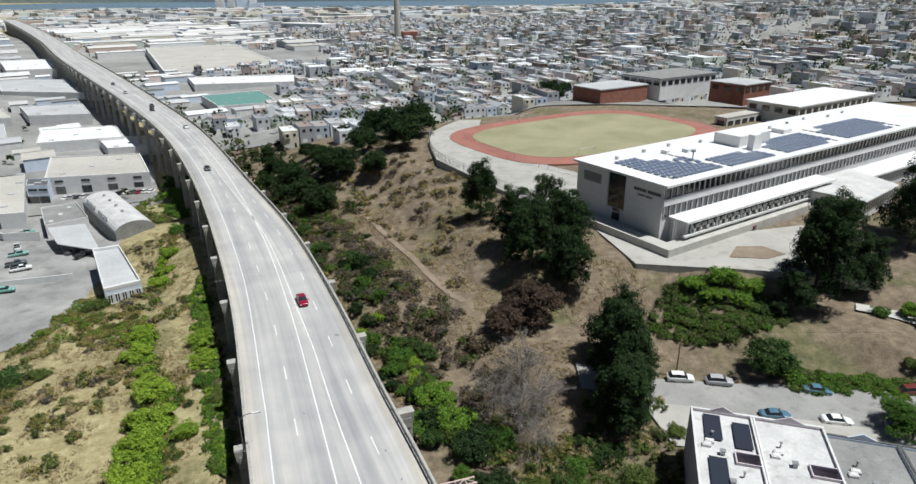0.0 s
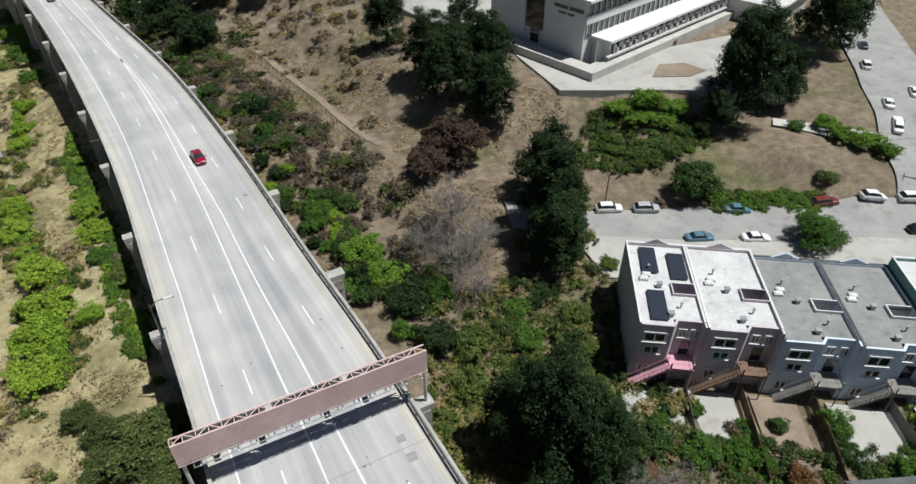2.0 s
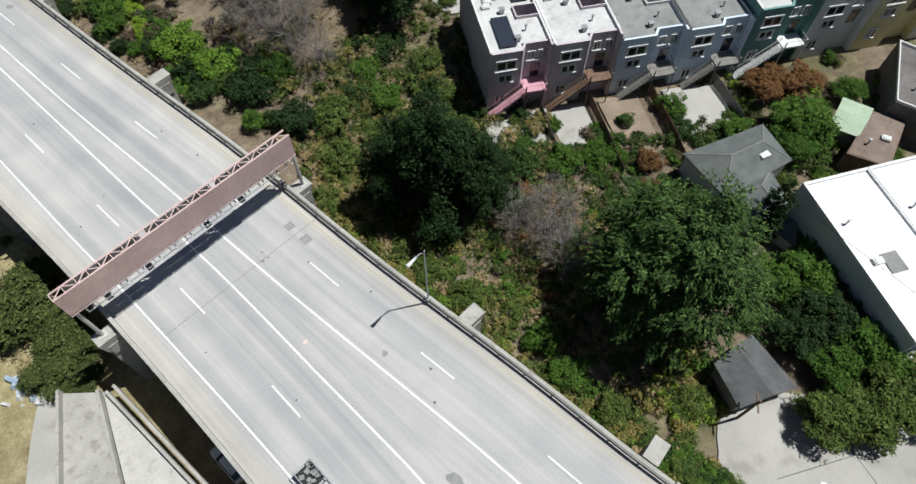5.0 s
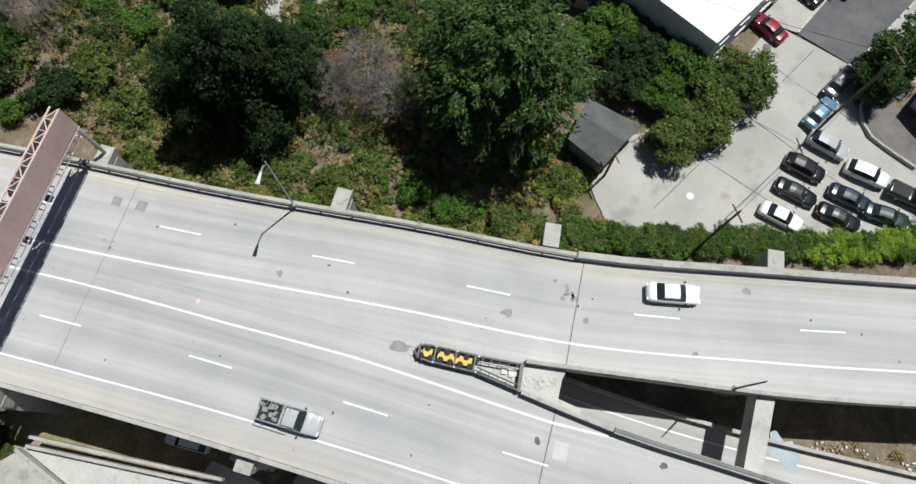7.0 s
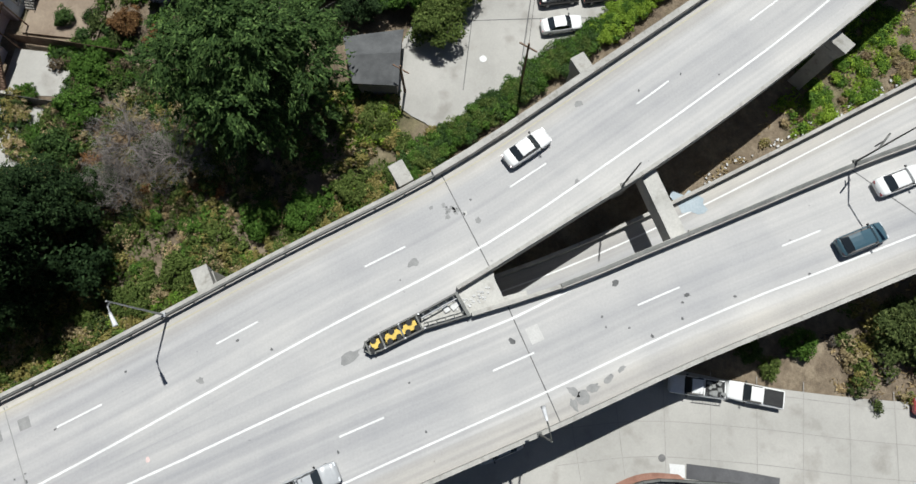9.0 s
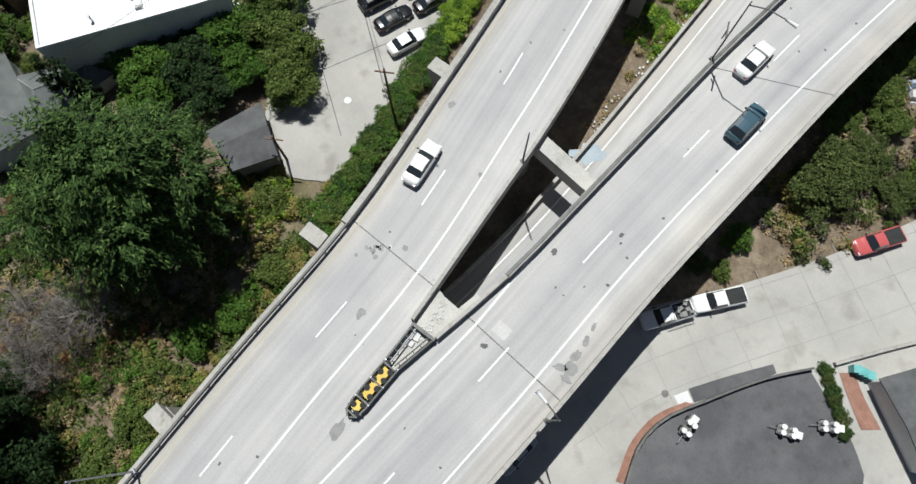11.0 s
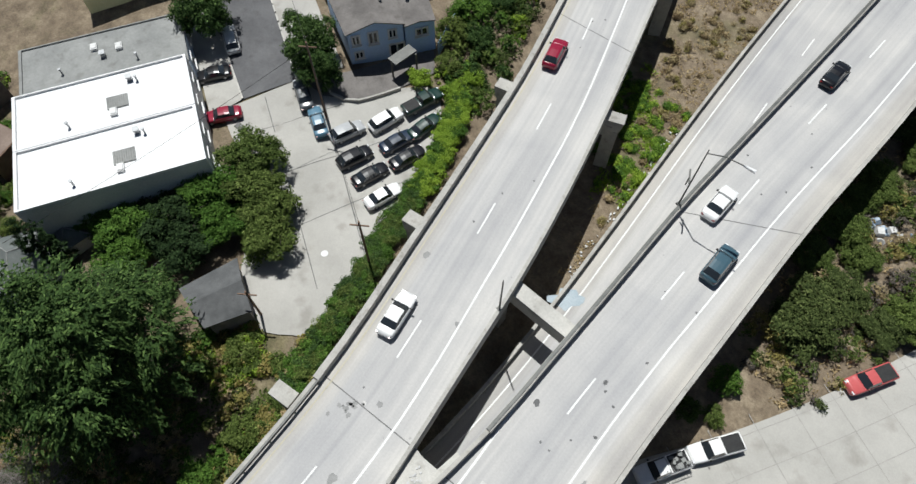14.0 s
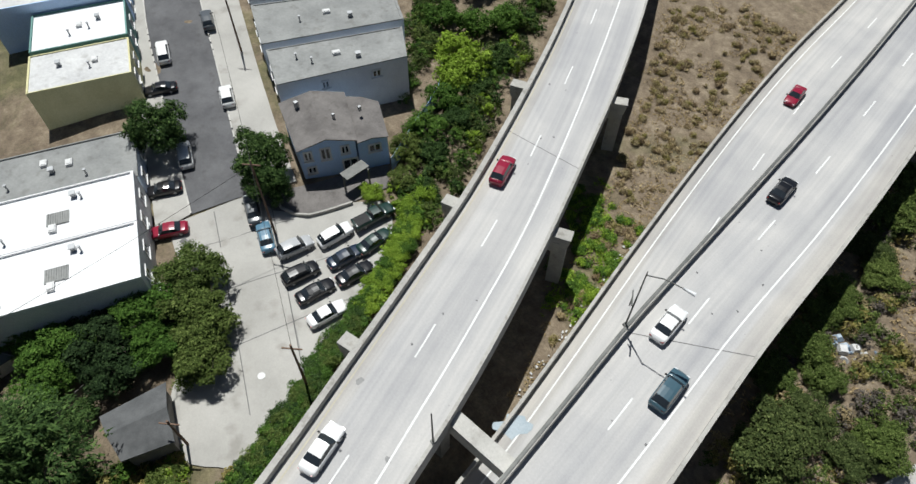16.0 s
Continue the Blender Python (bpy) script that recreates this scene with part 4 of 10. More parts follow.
blot("stain", 4.55, 8.9, 0.5, M_STAIN, 2.2, -1.2, 55)
for k in range(44):                    # small dark specks where traffic drops tar and rubber
    t = rnd.random()
    ln, off = ((A_OUT, rnd.uniform(2.2, 7.6)), (B_OUT, -rnd.uniform(3.2, 9.4)))[k % 2]
    p = ln.at(ln.near(-12, 70) + 150 * t)
    q_ = p + ln.side(ln.near(*p)) * off
    blot("stain", q_[0], q_[1], rnd.uniform(0.07, 0.14), M_TARSPOT, 1.4, k, 80 + k)
for x, y, w, h, t, mt in ((4.6, -7.3, 1.5, 1.2, 0.3, M_PATCH), (1.4, 39.2, 0.9, 0.9, 0.3, M_STAIN), (2.3, 36.9, 1.0, 1.0, 0.3, M_STAIN)):
    c, s_ = math.cos(t), math.sin(t)
    deck_patch("patch", [(x + a * w / 2 * c - e * h / 2 * s_, y + a * w / 2 * s_ + e * h / 2 * c) for a, e in ((-1, -1), (1, -1), (1, 1), (-1, 1))], mt, 0.007)
for k, (x, y, r, st_, tn) in enumerate(((-1.2, -10.6, 0.62, 1.2, 0.3), (-0.6, -9.9, 0.42, 1.8, 1.0), (-0.55, -11.6, 0.42, 1.7, -1.2), (0.05, -13.0, 0.3, 2.4, -1.1), (0.75, -14.3, 0.26, 2.0, -1.0), (-1.75, -9.8, 0.34, 1.8, 0.4))):
    blot("stain", x, y, r, M_STAIN, st_, tn, 41 + k)
blot("stain", 16.4, -26.0, 1.3, surface("faded_blue_stain", (0.33, 0.40, 0.45), (0.42, 0.48, 0.52), 0.8, 6, 0.85, 0.0), 1.6, 1.1, 77).location.z = -6.985


# ---------- street lamps on the viaduct ----------
def deck_lamp(base, over, z0=0.8, height=9.2, arms=1, mat=M_RAILDARK):
    top = thing("street_lamp", "dark steel lamp post with a drop-shaped head on the parapet", "street lamp", "lamps along the viaduct")
    x, y = base
    d = Vector((over[0], over[1], 0))
    b = Build()
    b.tube([(x, y, z0 - 0.2), (x, y, z0 + height * 0.5), (x, y, z0 + height)], 0.10, 8, 0, 0.06)
    b.box((x, y, z0 + 0.05), (0.4, 0.4, 0.25))
    part("pole", b, mat, top)
    for s in [1, -1][:arms]:
        b = Build()
        e = Vector((x, y, z0 + height)) + d * s
        b.tube([(x, y, z0 + height - 0.5), Vector((x, y, z0 + height)) + d * s * 0.45 + Vector((0, 0, 0.15)), e + Vector((0, 0, 0.2))], 0.06, 6)
        part("arm", b, mat, top)
        b = Build()
        u = d.normalized() * s
        b.tube([e - u * 0.1 + Vector((0, 0, 0.2)), e + u * 0.25 + Vector((0, 0, 0.18)), e + u * 0.75 + Vector((0, 0, 0.15)), e + u * 1.0 + Vector((0, 0, 0.15))], 0.10, 10, 0, 0.2)
        part("lamp_head", b, M_LAMP, top, "white lamp head", smooth=True)
    return top


deck_lamp((10.05, 24.6), (-1.0, -0.4), mat=M_STEEL)
deck_lamp((16.5, -38.5), (-3.0, -1.2), 0.95, 8.8)
deck_lamp((16.9, -17.1), (1.9, 0.4), 0.8, 6.0, 0)
deck_lamp((-3.7, -6.4), (1.6, 0.2), 0.8, 7.6)
deck_lamp((-25.2, 57.5), (1.6, 0.6), 0.5, 5.5)
b = Build()
b.box((16.75, -38.25, 5.6), (0.12, 1.7, 0.16), 0.75)
b.box((16.75, -38.25, 5.0), (0.1, 0.1, 1.4))
tagged(part("sign_bracket", b, M_RAILDARK), "dark steel sign bracket on the lamp post", "sign bracket")

# ---------- school ----------
SO, SU, SV = Vector((48.9, 124.8)), Vector((0.838, 0.545)), Vector((-0.545, 0.838))
S_TURN = math.atan2(SU.y, SU.x)


def sp(u, v):
    p = SO + SU * u + SV * v
    return (p.x, p.y)


def sbox(b, u0, u1, v0, v1, z0, z1, mi=0):
    b.prism([sp(u0, v0), sp(u1, v0), sp(u1, v1), sp(u0, v1)], z0, z1, mi)


def school():
    top = thing("school_building", "long white three-storey school with strip windows and solar panels", "school")
    L, W, zb, zr = 150.0, 28.0, 1.6, 16.2
    b = Build()
    sbox(b, 0.6, L, 0.6, W, zb, zr - 0.5)
    part("wall", b, M_SCHOOL, top, "pale rendered walls")
    b = Build()
    sbox(b, -0.6, L + 1, -1.2, W + 0.8, zr - 0.5, zr)
    part("roof", b, M_WHITEROOF, top, "flat white roof with a thin overhang")
    b = Build()
    sbox(b, -4.5, L * 0.45, -6.5, -3.0, zb - 1.5, zb + 2.2)
    sbox(b, -4.5, -1.0, -2.99, W + 2, zb - 1.5, zb + 2.2)
    part("plinth", b, M_CONC_PALE, top, "pale concrete plinth wall")
    # end wall: white panels proud of a dark stair window
    b = Build()
    sbox(b, 0.3, 0.75, 0.4, 11.5, zb + 2.3, zr - 0.8)
    sbox(b, 0.3, 0.75, 17.2, W - 0.2, zb + 2.3, zr - 0.8)
    part("end_panel", b, M_SCHOOL, top)
    b = Build()
    sbox(b, 0.45, 0.72, 11.8, 16.9, zb + 5.2, zr - 0.9)
    part("stair_window", b, M_GLASS, top, "tall dark stair window")
    b = Build()
    sbox(b, 0.4, 0.73, 12.9, 15.2, zb + 2.2, zb + 5.0)
    part("entrance_door", b, M_GLASS, top)
    for v0, v1, z0, z1 in ((1.0, 4.8, zr - 3.2, zr - 2.5), (5.3, 8.9, zr - 3.2, zr - 2.5), (3.4, 5.2, zr - 4.3, zr - 3.9), (5.6, 7.6, zr - 4.3, zr - 3.9)):
        b = Build()
        sbox(b, 0.2, 0.32, v0, v1, z0, z1)
        part("sign_bar", b, M_RAILDARK, top, "dark sign word as a bar")
    b = Build()
    sbox(b, 0.22, 0.34, 19.4, 25.4, zr - 4.6, zr - 2.2)
    part("notice_board", b, M_GREYROOF, top)
    # south side: strips of windows between white spandrels
    for z0, z1 in ((zr - 3.6, zr - 0.7), (zr - 7.9, zr - 5.2)):
        b = Build()
        sbox(b, 0.9, L - 1, 0.35, 0.66, z0, z1)
        part("window_strip", b, M_GLASS, top, "strip of dark glass")
        n = 76
        b = Build()
        for k in range(n + 1):
            u = 0.9 + (L - 2) * k / n
            sbox(b, u - 0.09, u + 0.09, 0.12, 0.4, z0, z1)
        part("mullions", b, M_TRIM, top)["kind"] = "stuff"
    b = Build()
    sbox(b, 0.2, L, -0.1, 0.5, zr - 5.2, zr - 3.6)
    part("spandrel", b, M_SCHOOL, top)
    # lower classroom wing with a long roof and slanted blinds
    b = Build()
    sbox(b, 4, 62, -4.0, 0.5, zb, zr - 8.4)
    part("wing", b, M_SCHOOL, top)
    b = Build()
    sbox(b, 2.6, 64, -5.2, 0.55, zr - 8.4, zr - 7.9)
    part("wing_roof", b, M_WHITEROOF, top)
    b = Build()
    sbox(b, 4.8, 61.5, -4.32, -3.95, zr - 11.2, zr - 8.7)
    part("window_strip", b, M_GLASS, top)
    b = Build()
    for k in range(72):
        u = 5.0 + k * 0.78
        sbox(b, u, u + 0.5, -4.75, -4.4, zr - 9.9 - 0.9 * (k % 3 == 1), zr - 9.2 - 0.9 * (k % 3 == 1))
        if k % 4 == 0:
            sbox(b, u - 0.12, u + 0.02, -4.7, -4.3, zr - 11.2, zr - 8.7)
    part("sun_louvres", b, M_TRIM, top)["kind"] = "stuff"
    b = Build()
    sbox(b, 2.6, 62.5, -4.9, -4.0, zr - 11.7, zr - 11.25)
    part("sill", b, M_TRIM, top)
    for u in (18, 26, 34):
        b = Build()
        sbox(b, u, u + 3, -4.25, -3.9, zb + 1.0, zb + 2.2)
        part("plinth_window", b, M_GLASS, top)
    b = Build()
    for k in range(5):
        sbox(b, 0.9 + k * 0.75, 1.0 + k * 0.75, -2.9, -2.7, zb + 2, zr - 7.9)
    part("end_mullions", b, M_TRIM, top)
    b = Build()
    sbox(b, 62, 150, -7.0, 0.4, zr - 9.9, zr - 9.4)
    part("wing_roof", b, M_WHITEROOF, top)
    b = Build()
    sbox(b, 62, 150, -6.0, 0.45, zb, zr - 9.9)
    part("wing", b, M_SCHOOL, top)
    b = Build()
    sbox(b, 63, 149, -6.3, -5.95, zr - 12.6, zr - 10.3)
    part("window_strip", b, M_GLASS, top)
    # roof plant
    for u0, u1, v0, v1, h in ((44, 58, 12, 20, 3.0), (44.5, 48, 8.2, 10, 4.0), (70, 74, 15, 19, 1.2), (28, 31, 16, 18, 0.9), (22, 23.2, 18, 20, 1.0)):
        b = Build()
        sbox(b, u0, u1, v0, v1, zr, zr + h)
        part("roof_penthouse", b, M_SCHOOL, top)
    b = Build()
    p = sp(22, 10)
    b.tube([(*p, zr), (*p, zr + 2.6)], 0.15, 6)
    b.box((*p, zr + 2.6), (1.0, 0.5, 0.6))
    part("roof_mast", b, M_STEEL, top)
    for k in range(11):
        p = sp(8 + 11 * k, 22 + (k % 3))
        one_box("roof_vent", (*p, zr + 0.4), (0.7, 0.7, 0.8), M_PALEROOF, top, S_TURN)
    return zr


ZR = school()


def solar_block(u0, v0, nu, nv, skip):
    rows = thing("solar_array", "rows of dark blue solar panels on the white roof", "solar panels", "solar panels on the school")
    me = Build()
    me.box((0, 0, 0), (1.26, 1.5, 0.05))
    mesh = me.mesh("solar_panel", M_PANEL)
    tilt = Matrix.Rotation(S_TURN, 4, "Z") @ Matrix.Rotation(radians(6), 4, "X")
    for i in range(nu):
        for j in range(nv):
            if skip(i, j):
                continue
            x, y = sp(u0 + 1.58 * i, v0 + 2.05 * j)
            ob = new("solar_panel", mesh)
            ob.parent = rows
            ob.matrix_basis = Matrix.Translation((x, y, ZR + 0.3)) @ tilt
    b = Build()
    for j in range(nv):
        for i in (0, nu - 1):
            x, y = sp(u0 + 1.58 * i, v0 + 2.05 * j)
            b.box((x, y, ZR + 0.13), (0.2, 1.6, 0.26), S_TURN)
    part("panel_feet", b, M_STEEL, rows)


solar_block(5, 2.5, 12, 9, lambda i, j: (i > 6 and j > 5) or (j > 6 and i > 4) or (i + j) % 13 == 0)
solar_block(26, 2.0, 12, 4, lambda i, j: (i > 8 and j > 2))
solar_block(50, 2.0, 16, 6, lambda i, j: (i < 3 and j > 3) or (i > 12 and j < 1))
solar_block(80, 2.0, 20, 7, lambda i, j: (i < 4 and j > 4) or (i > 16 and j < 2))


def annex():
    top = thing("school_annex", "low white classroom block with a flat pale roof", "school annex")
    poly = [(90.5, 157), (104.5, 140.5), (121, 154), (116, 178)]
    b = Build()
    b.prism(poly, 0.8, 6.6)
    part("wall", b, M_SCHOOL, top)
    c = Vector((sum(p[0] for p in poly) / 4, sum(p[1] for p in poly) / 4))
    b = Build()
    b.prism([tuple(c + (Vector(p) - c) * 1.06) for p in poly], 6.6, 7.0)
    part("roof", b, M_PALEROOF, top, "pale flat roof")
    a, e = Vector(poly[1]), Vector(poly[2])
    d = (e - a).normalized()
    n = Vector((d.y, -d.x))
    b = Build()
    m = (a + e) / 2 + n * 0.1
    b.box((m.x, m.y, 5.0), ((e - a).length - 1, 0.4, 2.0), math.atan2(d.y, d.x))
    part("window_strip", b, M_GLASS, top)
    b = Build()
    for k in range(14):
        p = a + d * (0.8 + k * ((e - a).length - 1.6) / 13) + n * 0.32
        b.box((p.x, p.y, 5.0), (0.14, 0.2, 2.0), math.atan2(d.y, d.x))
    part("mullions", b, M_TRIM, top)


annex()


def far_school(poly, z0, z1, wall, roof, label, glaze=True):
    top = thing("school_block", label, "school block", "far blocks of the school")
    b = Build()
    b.prism(poly, z0, z1)
    part("wall", b, wall, top)
    c = Vector((sum(p[0] for p in poly) / len(poly), sum(p[1] for p in poly) / len(poly)))
    b = Build()
    b.prism([tuple(c + (Vector(p) - c) * 1.04) for p in poly], z1, z1 + 0.5)
    part("roof", b, roof, top)
    if glaze:
        for i in (0, 1, 2, 3):
            a, e = Vector(poly[i]), Vector(poly[(i + 1) % 4])
            d = (e - a).normalized()
            n = Vector((d.y, -d.x))
            k = int((e - a).length // 5)
            for j in range(k):
                m = a + d * ((j + 0.5) * (e - a).length / k) + n * 0.05
                b = Build()
                b.box((m.x, m.y, z1 - 2.2), (3.4, 0.3, 2.2), math.atan2(d.y, d.x))
                part("window", b, M_GLASS, top)


def around(cx, cy, lu, lv, turn):
    d, n = Vector((math.cos(turn), math.sin(turn))), Vector((-math.sin(turn), math.cos(turn)))
    return [tuple(Vector((cx, cy)) + d * (sx * lu / 2) + n * (sy * lv / 2)) for sx, sy in ((-1, -1), (1, -1), (1, 1), (-1, 1))]


# ---------- sports field ----------
def oval(k, z, n=48):
    c = Vector((55.4, 245.5))
    out = []
    for i in range(n):
        t = 2 * math.pi * i / n
        e = 2 / 3.4
        u = math.copysign(abs(math.cos(t)) ** e, math.cos(t)) * (54 + k)
        v = math.copysign(abs(math.sin(t)) ** e, math.sin(t)) * (37.5 + k)
        p = c + SU * u + SV * v
        out.append((p.x, p.y, z))
    return out


def sheet(name, pts, mat, label, cat, kind="structure", drop=0.6):
    b = Build()
    zs = pts[0][2]
    b.prism([(p[0], p[1]) for p in pts], zs - drop, zs)
    return tagged(part(name, b, mat), label, cat, kind=kind)


sheet("running_track", oval(0, 2.25), M_TRACK, "red oval running track", "running track")
sheet("playing_field", oval(-8, 2.35), M_TURF, "worn green and straw grass playing field", "playing field", drop=0.2)
sheet("school_yard", [(-2, 262, 2.12), (-7, 250, 2.12), (-8, 232, 2.12), (-4, 204, 2.12), (9, 180, 2.12), (22.5, 156, 2.12), (33, 140, 2.12), (44, 128, 2.12), (60, 150, 2.12), (50, 176, 2.12), (34, 194, 2.12), (10, 236, 2.12), (14, 275, 2.12), (4, 274, 2.12)], M_LOT, "pale concrete school yard beside the track", "yard", drop=2.4)
sheet("school_yard", [(36, 138, 2.05), (41, 114, 2.05), (66, 110, 2.05), (86, 104, 2.05), (96, 122, 2.05), (100, 140, 2.05), (70, 132, 2.05), (50, 119, 2.05), (38, 136, 2.05)], M_LOT, "pale concrete drive in front of the school", "drive", drop=2.0)
sheet("planted_island", [(62, 117, 2.2), (70, 116, 2.2), (75, 118.5, 2.2), (72, 123, 2.2), (66, 123, 2.2)], M_SOIL, "dry planted island with a kerb", "planting bed", drop=0.25)


def goal(c, turn):
    top = thing("goal_frame", "white tubular football goal frame", "goal", "goals on the field")
    d = Vector((math.cos(turn), math.sin(turn), 0))
    a, e = Vector(c) - d * 3.6, Vector(c) + d * 3.6
    for i, pth in enumerate(((a, a + Vector((0, 0, 2.4))), (e, e + Vector((0, 0, 2.4))), (a + Vector((0, 0, 2.4)), e + Vector((0, 0, 2.4))))):
        b = Build()
        b.tube(list(pth), 0.08)
        part("crossbar" if i == 2 else "goalpost", b, M_TRIM, top)
    n = Vector((-d.y, d.x, 0))
    for p in (a, e):
        b = Build()
        b.tube([p + Vector((0, 0, 2.4)), p + n * 1.2 + Vector((0, 0, 1.2)), p + n * 1.6], 0.05)
        part("stay", b, M_TRIM, top)


goal((49, 187 + 22, 2.3), S_TURN)
goal((33, 272, 2.3), S_TURN + 0.4)


def fence(pts, h, step, label, rails=3, mat=M_STEEL, zoff=0.0, mesh=True, level=None):
    ln = Line([(p[0], p[1]) for p in pts], 1.0)
    top = thing("fence", label, "fence", "fences of the school")
    n = int(ln.s[-1] / step)
    cyl = Build()
    cyl.tube([(0, 0, -0.3), (0, 0, h)], 0.05, 5)
    me = cyl.mesh("post", mat)
    zs = []
    for k in range(n + 1):
        x, y = ln.at(k * step)
        z = ground(x, y) + zoff if level is None else level
        zs.append((x, y, z))
        o = new("post", me)
        o.parent, o.location = top, (x, y, z)
    for r in range(rails):
        b = Build()
        b.tube([(x, y, z + h * (r + 1) / rails - 0.05) for x, y, z in zs], 0.03, 4)
        part("rail", b, mat, top)
    if mesh:
        b = Build()
        for (x0, y0, z0), (x1, y1, z1) in zip(zs, zs[1:]):
            m = max(1, int(step / 0.5))
            for k in range(m):
                t0, t1 = k / m, (k + 1) / m
                xa, ya, za = x0 + (x1 - x0) * t0, y0 + (y1 - y0) * t0, z0 + (z1 - z0) * t0
                xb, yb, zb = x0 + (x1 - x0) * t1, y0 + (y1 - y0) * t1, z0 + (z1 - z0) * t1
                b.tube([(xa, ya, za), (xb, yb, zb + h)], 0.012, 3)
                b.tube([(xb, yb, zb), (xa, ya, za + h)], 0.012, 3)
        part("wire_mesh", b, mat, top)["kind"] = "stuff"
    return top


fence([(-7, 248), (-7.6, 232), (-3.6, 204.4), (9.4, 180.4), (22.9, 156.4), (34, 140)], 3.0, 3.0, "tall grey chain-link fence along the school yard", level=2.1)
fence([(6, 238), (16, 214), (28, 194), (44, 178)], 2.4, 4.0, "grey chain-link fence beside the track", mesh=False)
fence([(41, 113.2), (52, 111.2), (66, 109.6), (80, 104)], 0.9, 2.2, "low dark guard rail along the school drive", 2, M_RAILDARK, mesh=False)

# ---------- roads, lots and pavements ----------
def ground_sheet(name, left, right, mat, label, cat, lift=0.03, across=8, step=1.5):
    b = ribbon(Line(left), Line(right), ground, step, across, 0.0, lift=lift)
    ob = tagged(part(name, b, mat, smooth=True), label, cat, kind="structure")
    return ob


ground_sheet("road", [(24, 88), (34, 86.2), (50, 83.6), (70, 80.6), (94, 77.2), (135, 71)], [(24, 82), (33.5, 79.6), (50, 75.6), (70, 71.2), (92, 67.6), (135, 62)], M_ASPHALT_OLD, "worn pale asphalt street below the school", "street", 0.26)
ground_sheet("pavement", [(33.5, 79.5), (50, 75.5), (70, 71.1), (92, 67.5), (135, 61.9)], [(35.5, 68.4), (46, 65.6), (66, 60), (88, 54), (130, 44)], M_LOT, "concrete pavement in front of the row houses", "pavement", 0.32)
ground_sheet("road", [(92, 78), (97, 90), (106, 110), (118, 135), (132, 165), (160, 210)], [(104, 75), (110, 88), (120, 106), (133, 130), (148, 160), (176, 204)], M_ASPHALT_OLD, "pale street that climbs past the school", "street", 0.32)
ground_sheet("footpath", [(82, 102.6), (90, 97.8), (98.4, 93.2)], [(80.4, 99.8), (88, 95.0), (96.4, 90.6)], M_CONC_PALE, "narrow concrete path down the slope", "path", 0.32, 3)
ground_sheet("car_park", [(61, -5.5), (55, -4.8), (50, -5.5), (44.5, -2), (40.5, 1.2), (36, 3.2), (32, 2.6), (30, 0.2)], [(60.2, -16), (57.5, -18.5), (53, -26), (50, -30.5), (45.5, -28.5), (40, -22), (34, -12.5), (28.6, -1.2)],
             M_LOT, "pale concrete parking area at the end of the street", "car park", 0.04, 14)
ground_sheet("road", [(61.2, -8.4), (78, -11.2), (96, -14.5), (118, -19.5), (160, -29)], [(60.3, -15.6), (78, -19.6), (96, -23.5), (116, -28), (158, -38)], M_ASPHALT, "dark asphalt street between the houses", "street", 0.05)
ground_sheet("pavement", [(60.5, -3.8), (78, -7.6), (96, -12), (118, -17), (160, -26.5)], [(61.2, -8.5), (78, -11.3), (96, -14.6), (118, -19.6), (160, -29.1)], M_LOT, "pale concrete pavement along the houses", "pavement", 0.12, 4)
ground_sheet("pavement", [(60.3, -15.7), (78, -19.7), (96, -23.6), (116, -28.1), (158, -38.1)], [(59.5, -22), (70.5, -24), (82, -26.4), (100, -30.5), (156, -43)], M_LOT, "pale concrete pavement beside the blue house", "pavement", 0.12, 4)
ground_sheet("road", [(-1, 12), (2.5, -6), (0.6, -20), (-2.5, -30), (-5.4, -42), (-7.6, -56), (-10, -80), (-12, -110)], [(-16, 12), (-9.8, -8), (-9.3, -16), (-9, -22.5), (-12.4, -31.5), (-15.8, -45), (-19, -60), (-23, -85)],
             M_LOT, "pale concrete street below the viaduct", "street", 0.04, 10)
ground_sheet("forecourt", [(-14, 20), (-9.6, -6), (-8.6, -22), (-12, -32), (-15.4, -45), (-19, -64)], [(-36, 20), (-36, -6), (-36, -22), (-36, -32), (-38, -45), (-42, -64)], M_LOT, "stained pale concrete beside the street", "pavement", 0.03, 14)
ground_sheet("yard", [(-13.5, -11), (-11.0, -14.6), (-10.4, -18), (-11.0, -21.8), (-12.6, -29.5), (-13.9, -33.2)], [(-27, -6), (-27, -12), (-27, -18), (-26.6, -24), (-25, -31), (-20.6, -32.6)], M_ASPHALT, "dark asphalt yard behind a low wall", "yard", 0.06, 8)
ground_sheet("yard", [(-14.6, -35.6), (-16, -40.5), (-19, -50), (-22, -60)], [(-26, -38), (-28, -44), (-32, -52), (-36, -62)], M_LOT, "concrete yard of a house", "yard", 0.06, 6)
ground_sheet("yard", [(-24, 47), (-29, 40), (-33, 28), (-36, 16)], [(-26, 36), (-27.5, 33), (-28.6, 27), (-29, 16)], M_LOT, "littered pale yard beside the ramp", "yard", 0.06, 6)
M_YARD = surface("yard_concrete", (0.20, 0.20, 0.197), (0.40, 0.395, 0.385), 0.07, 4, 0.9, 0.1, stain=0.5)
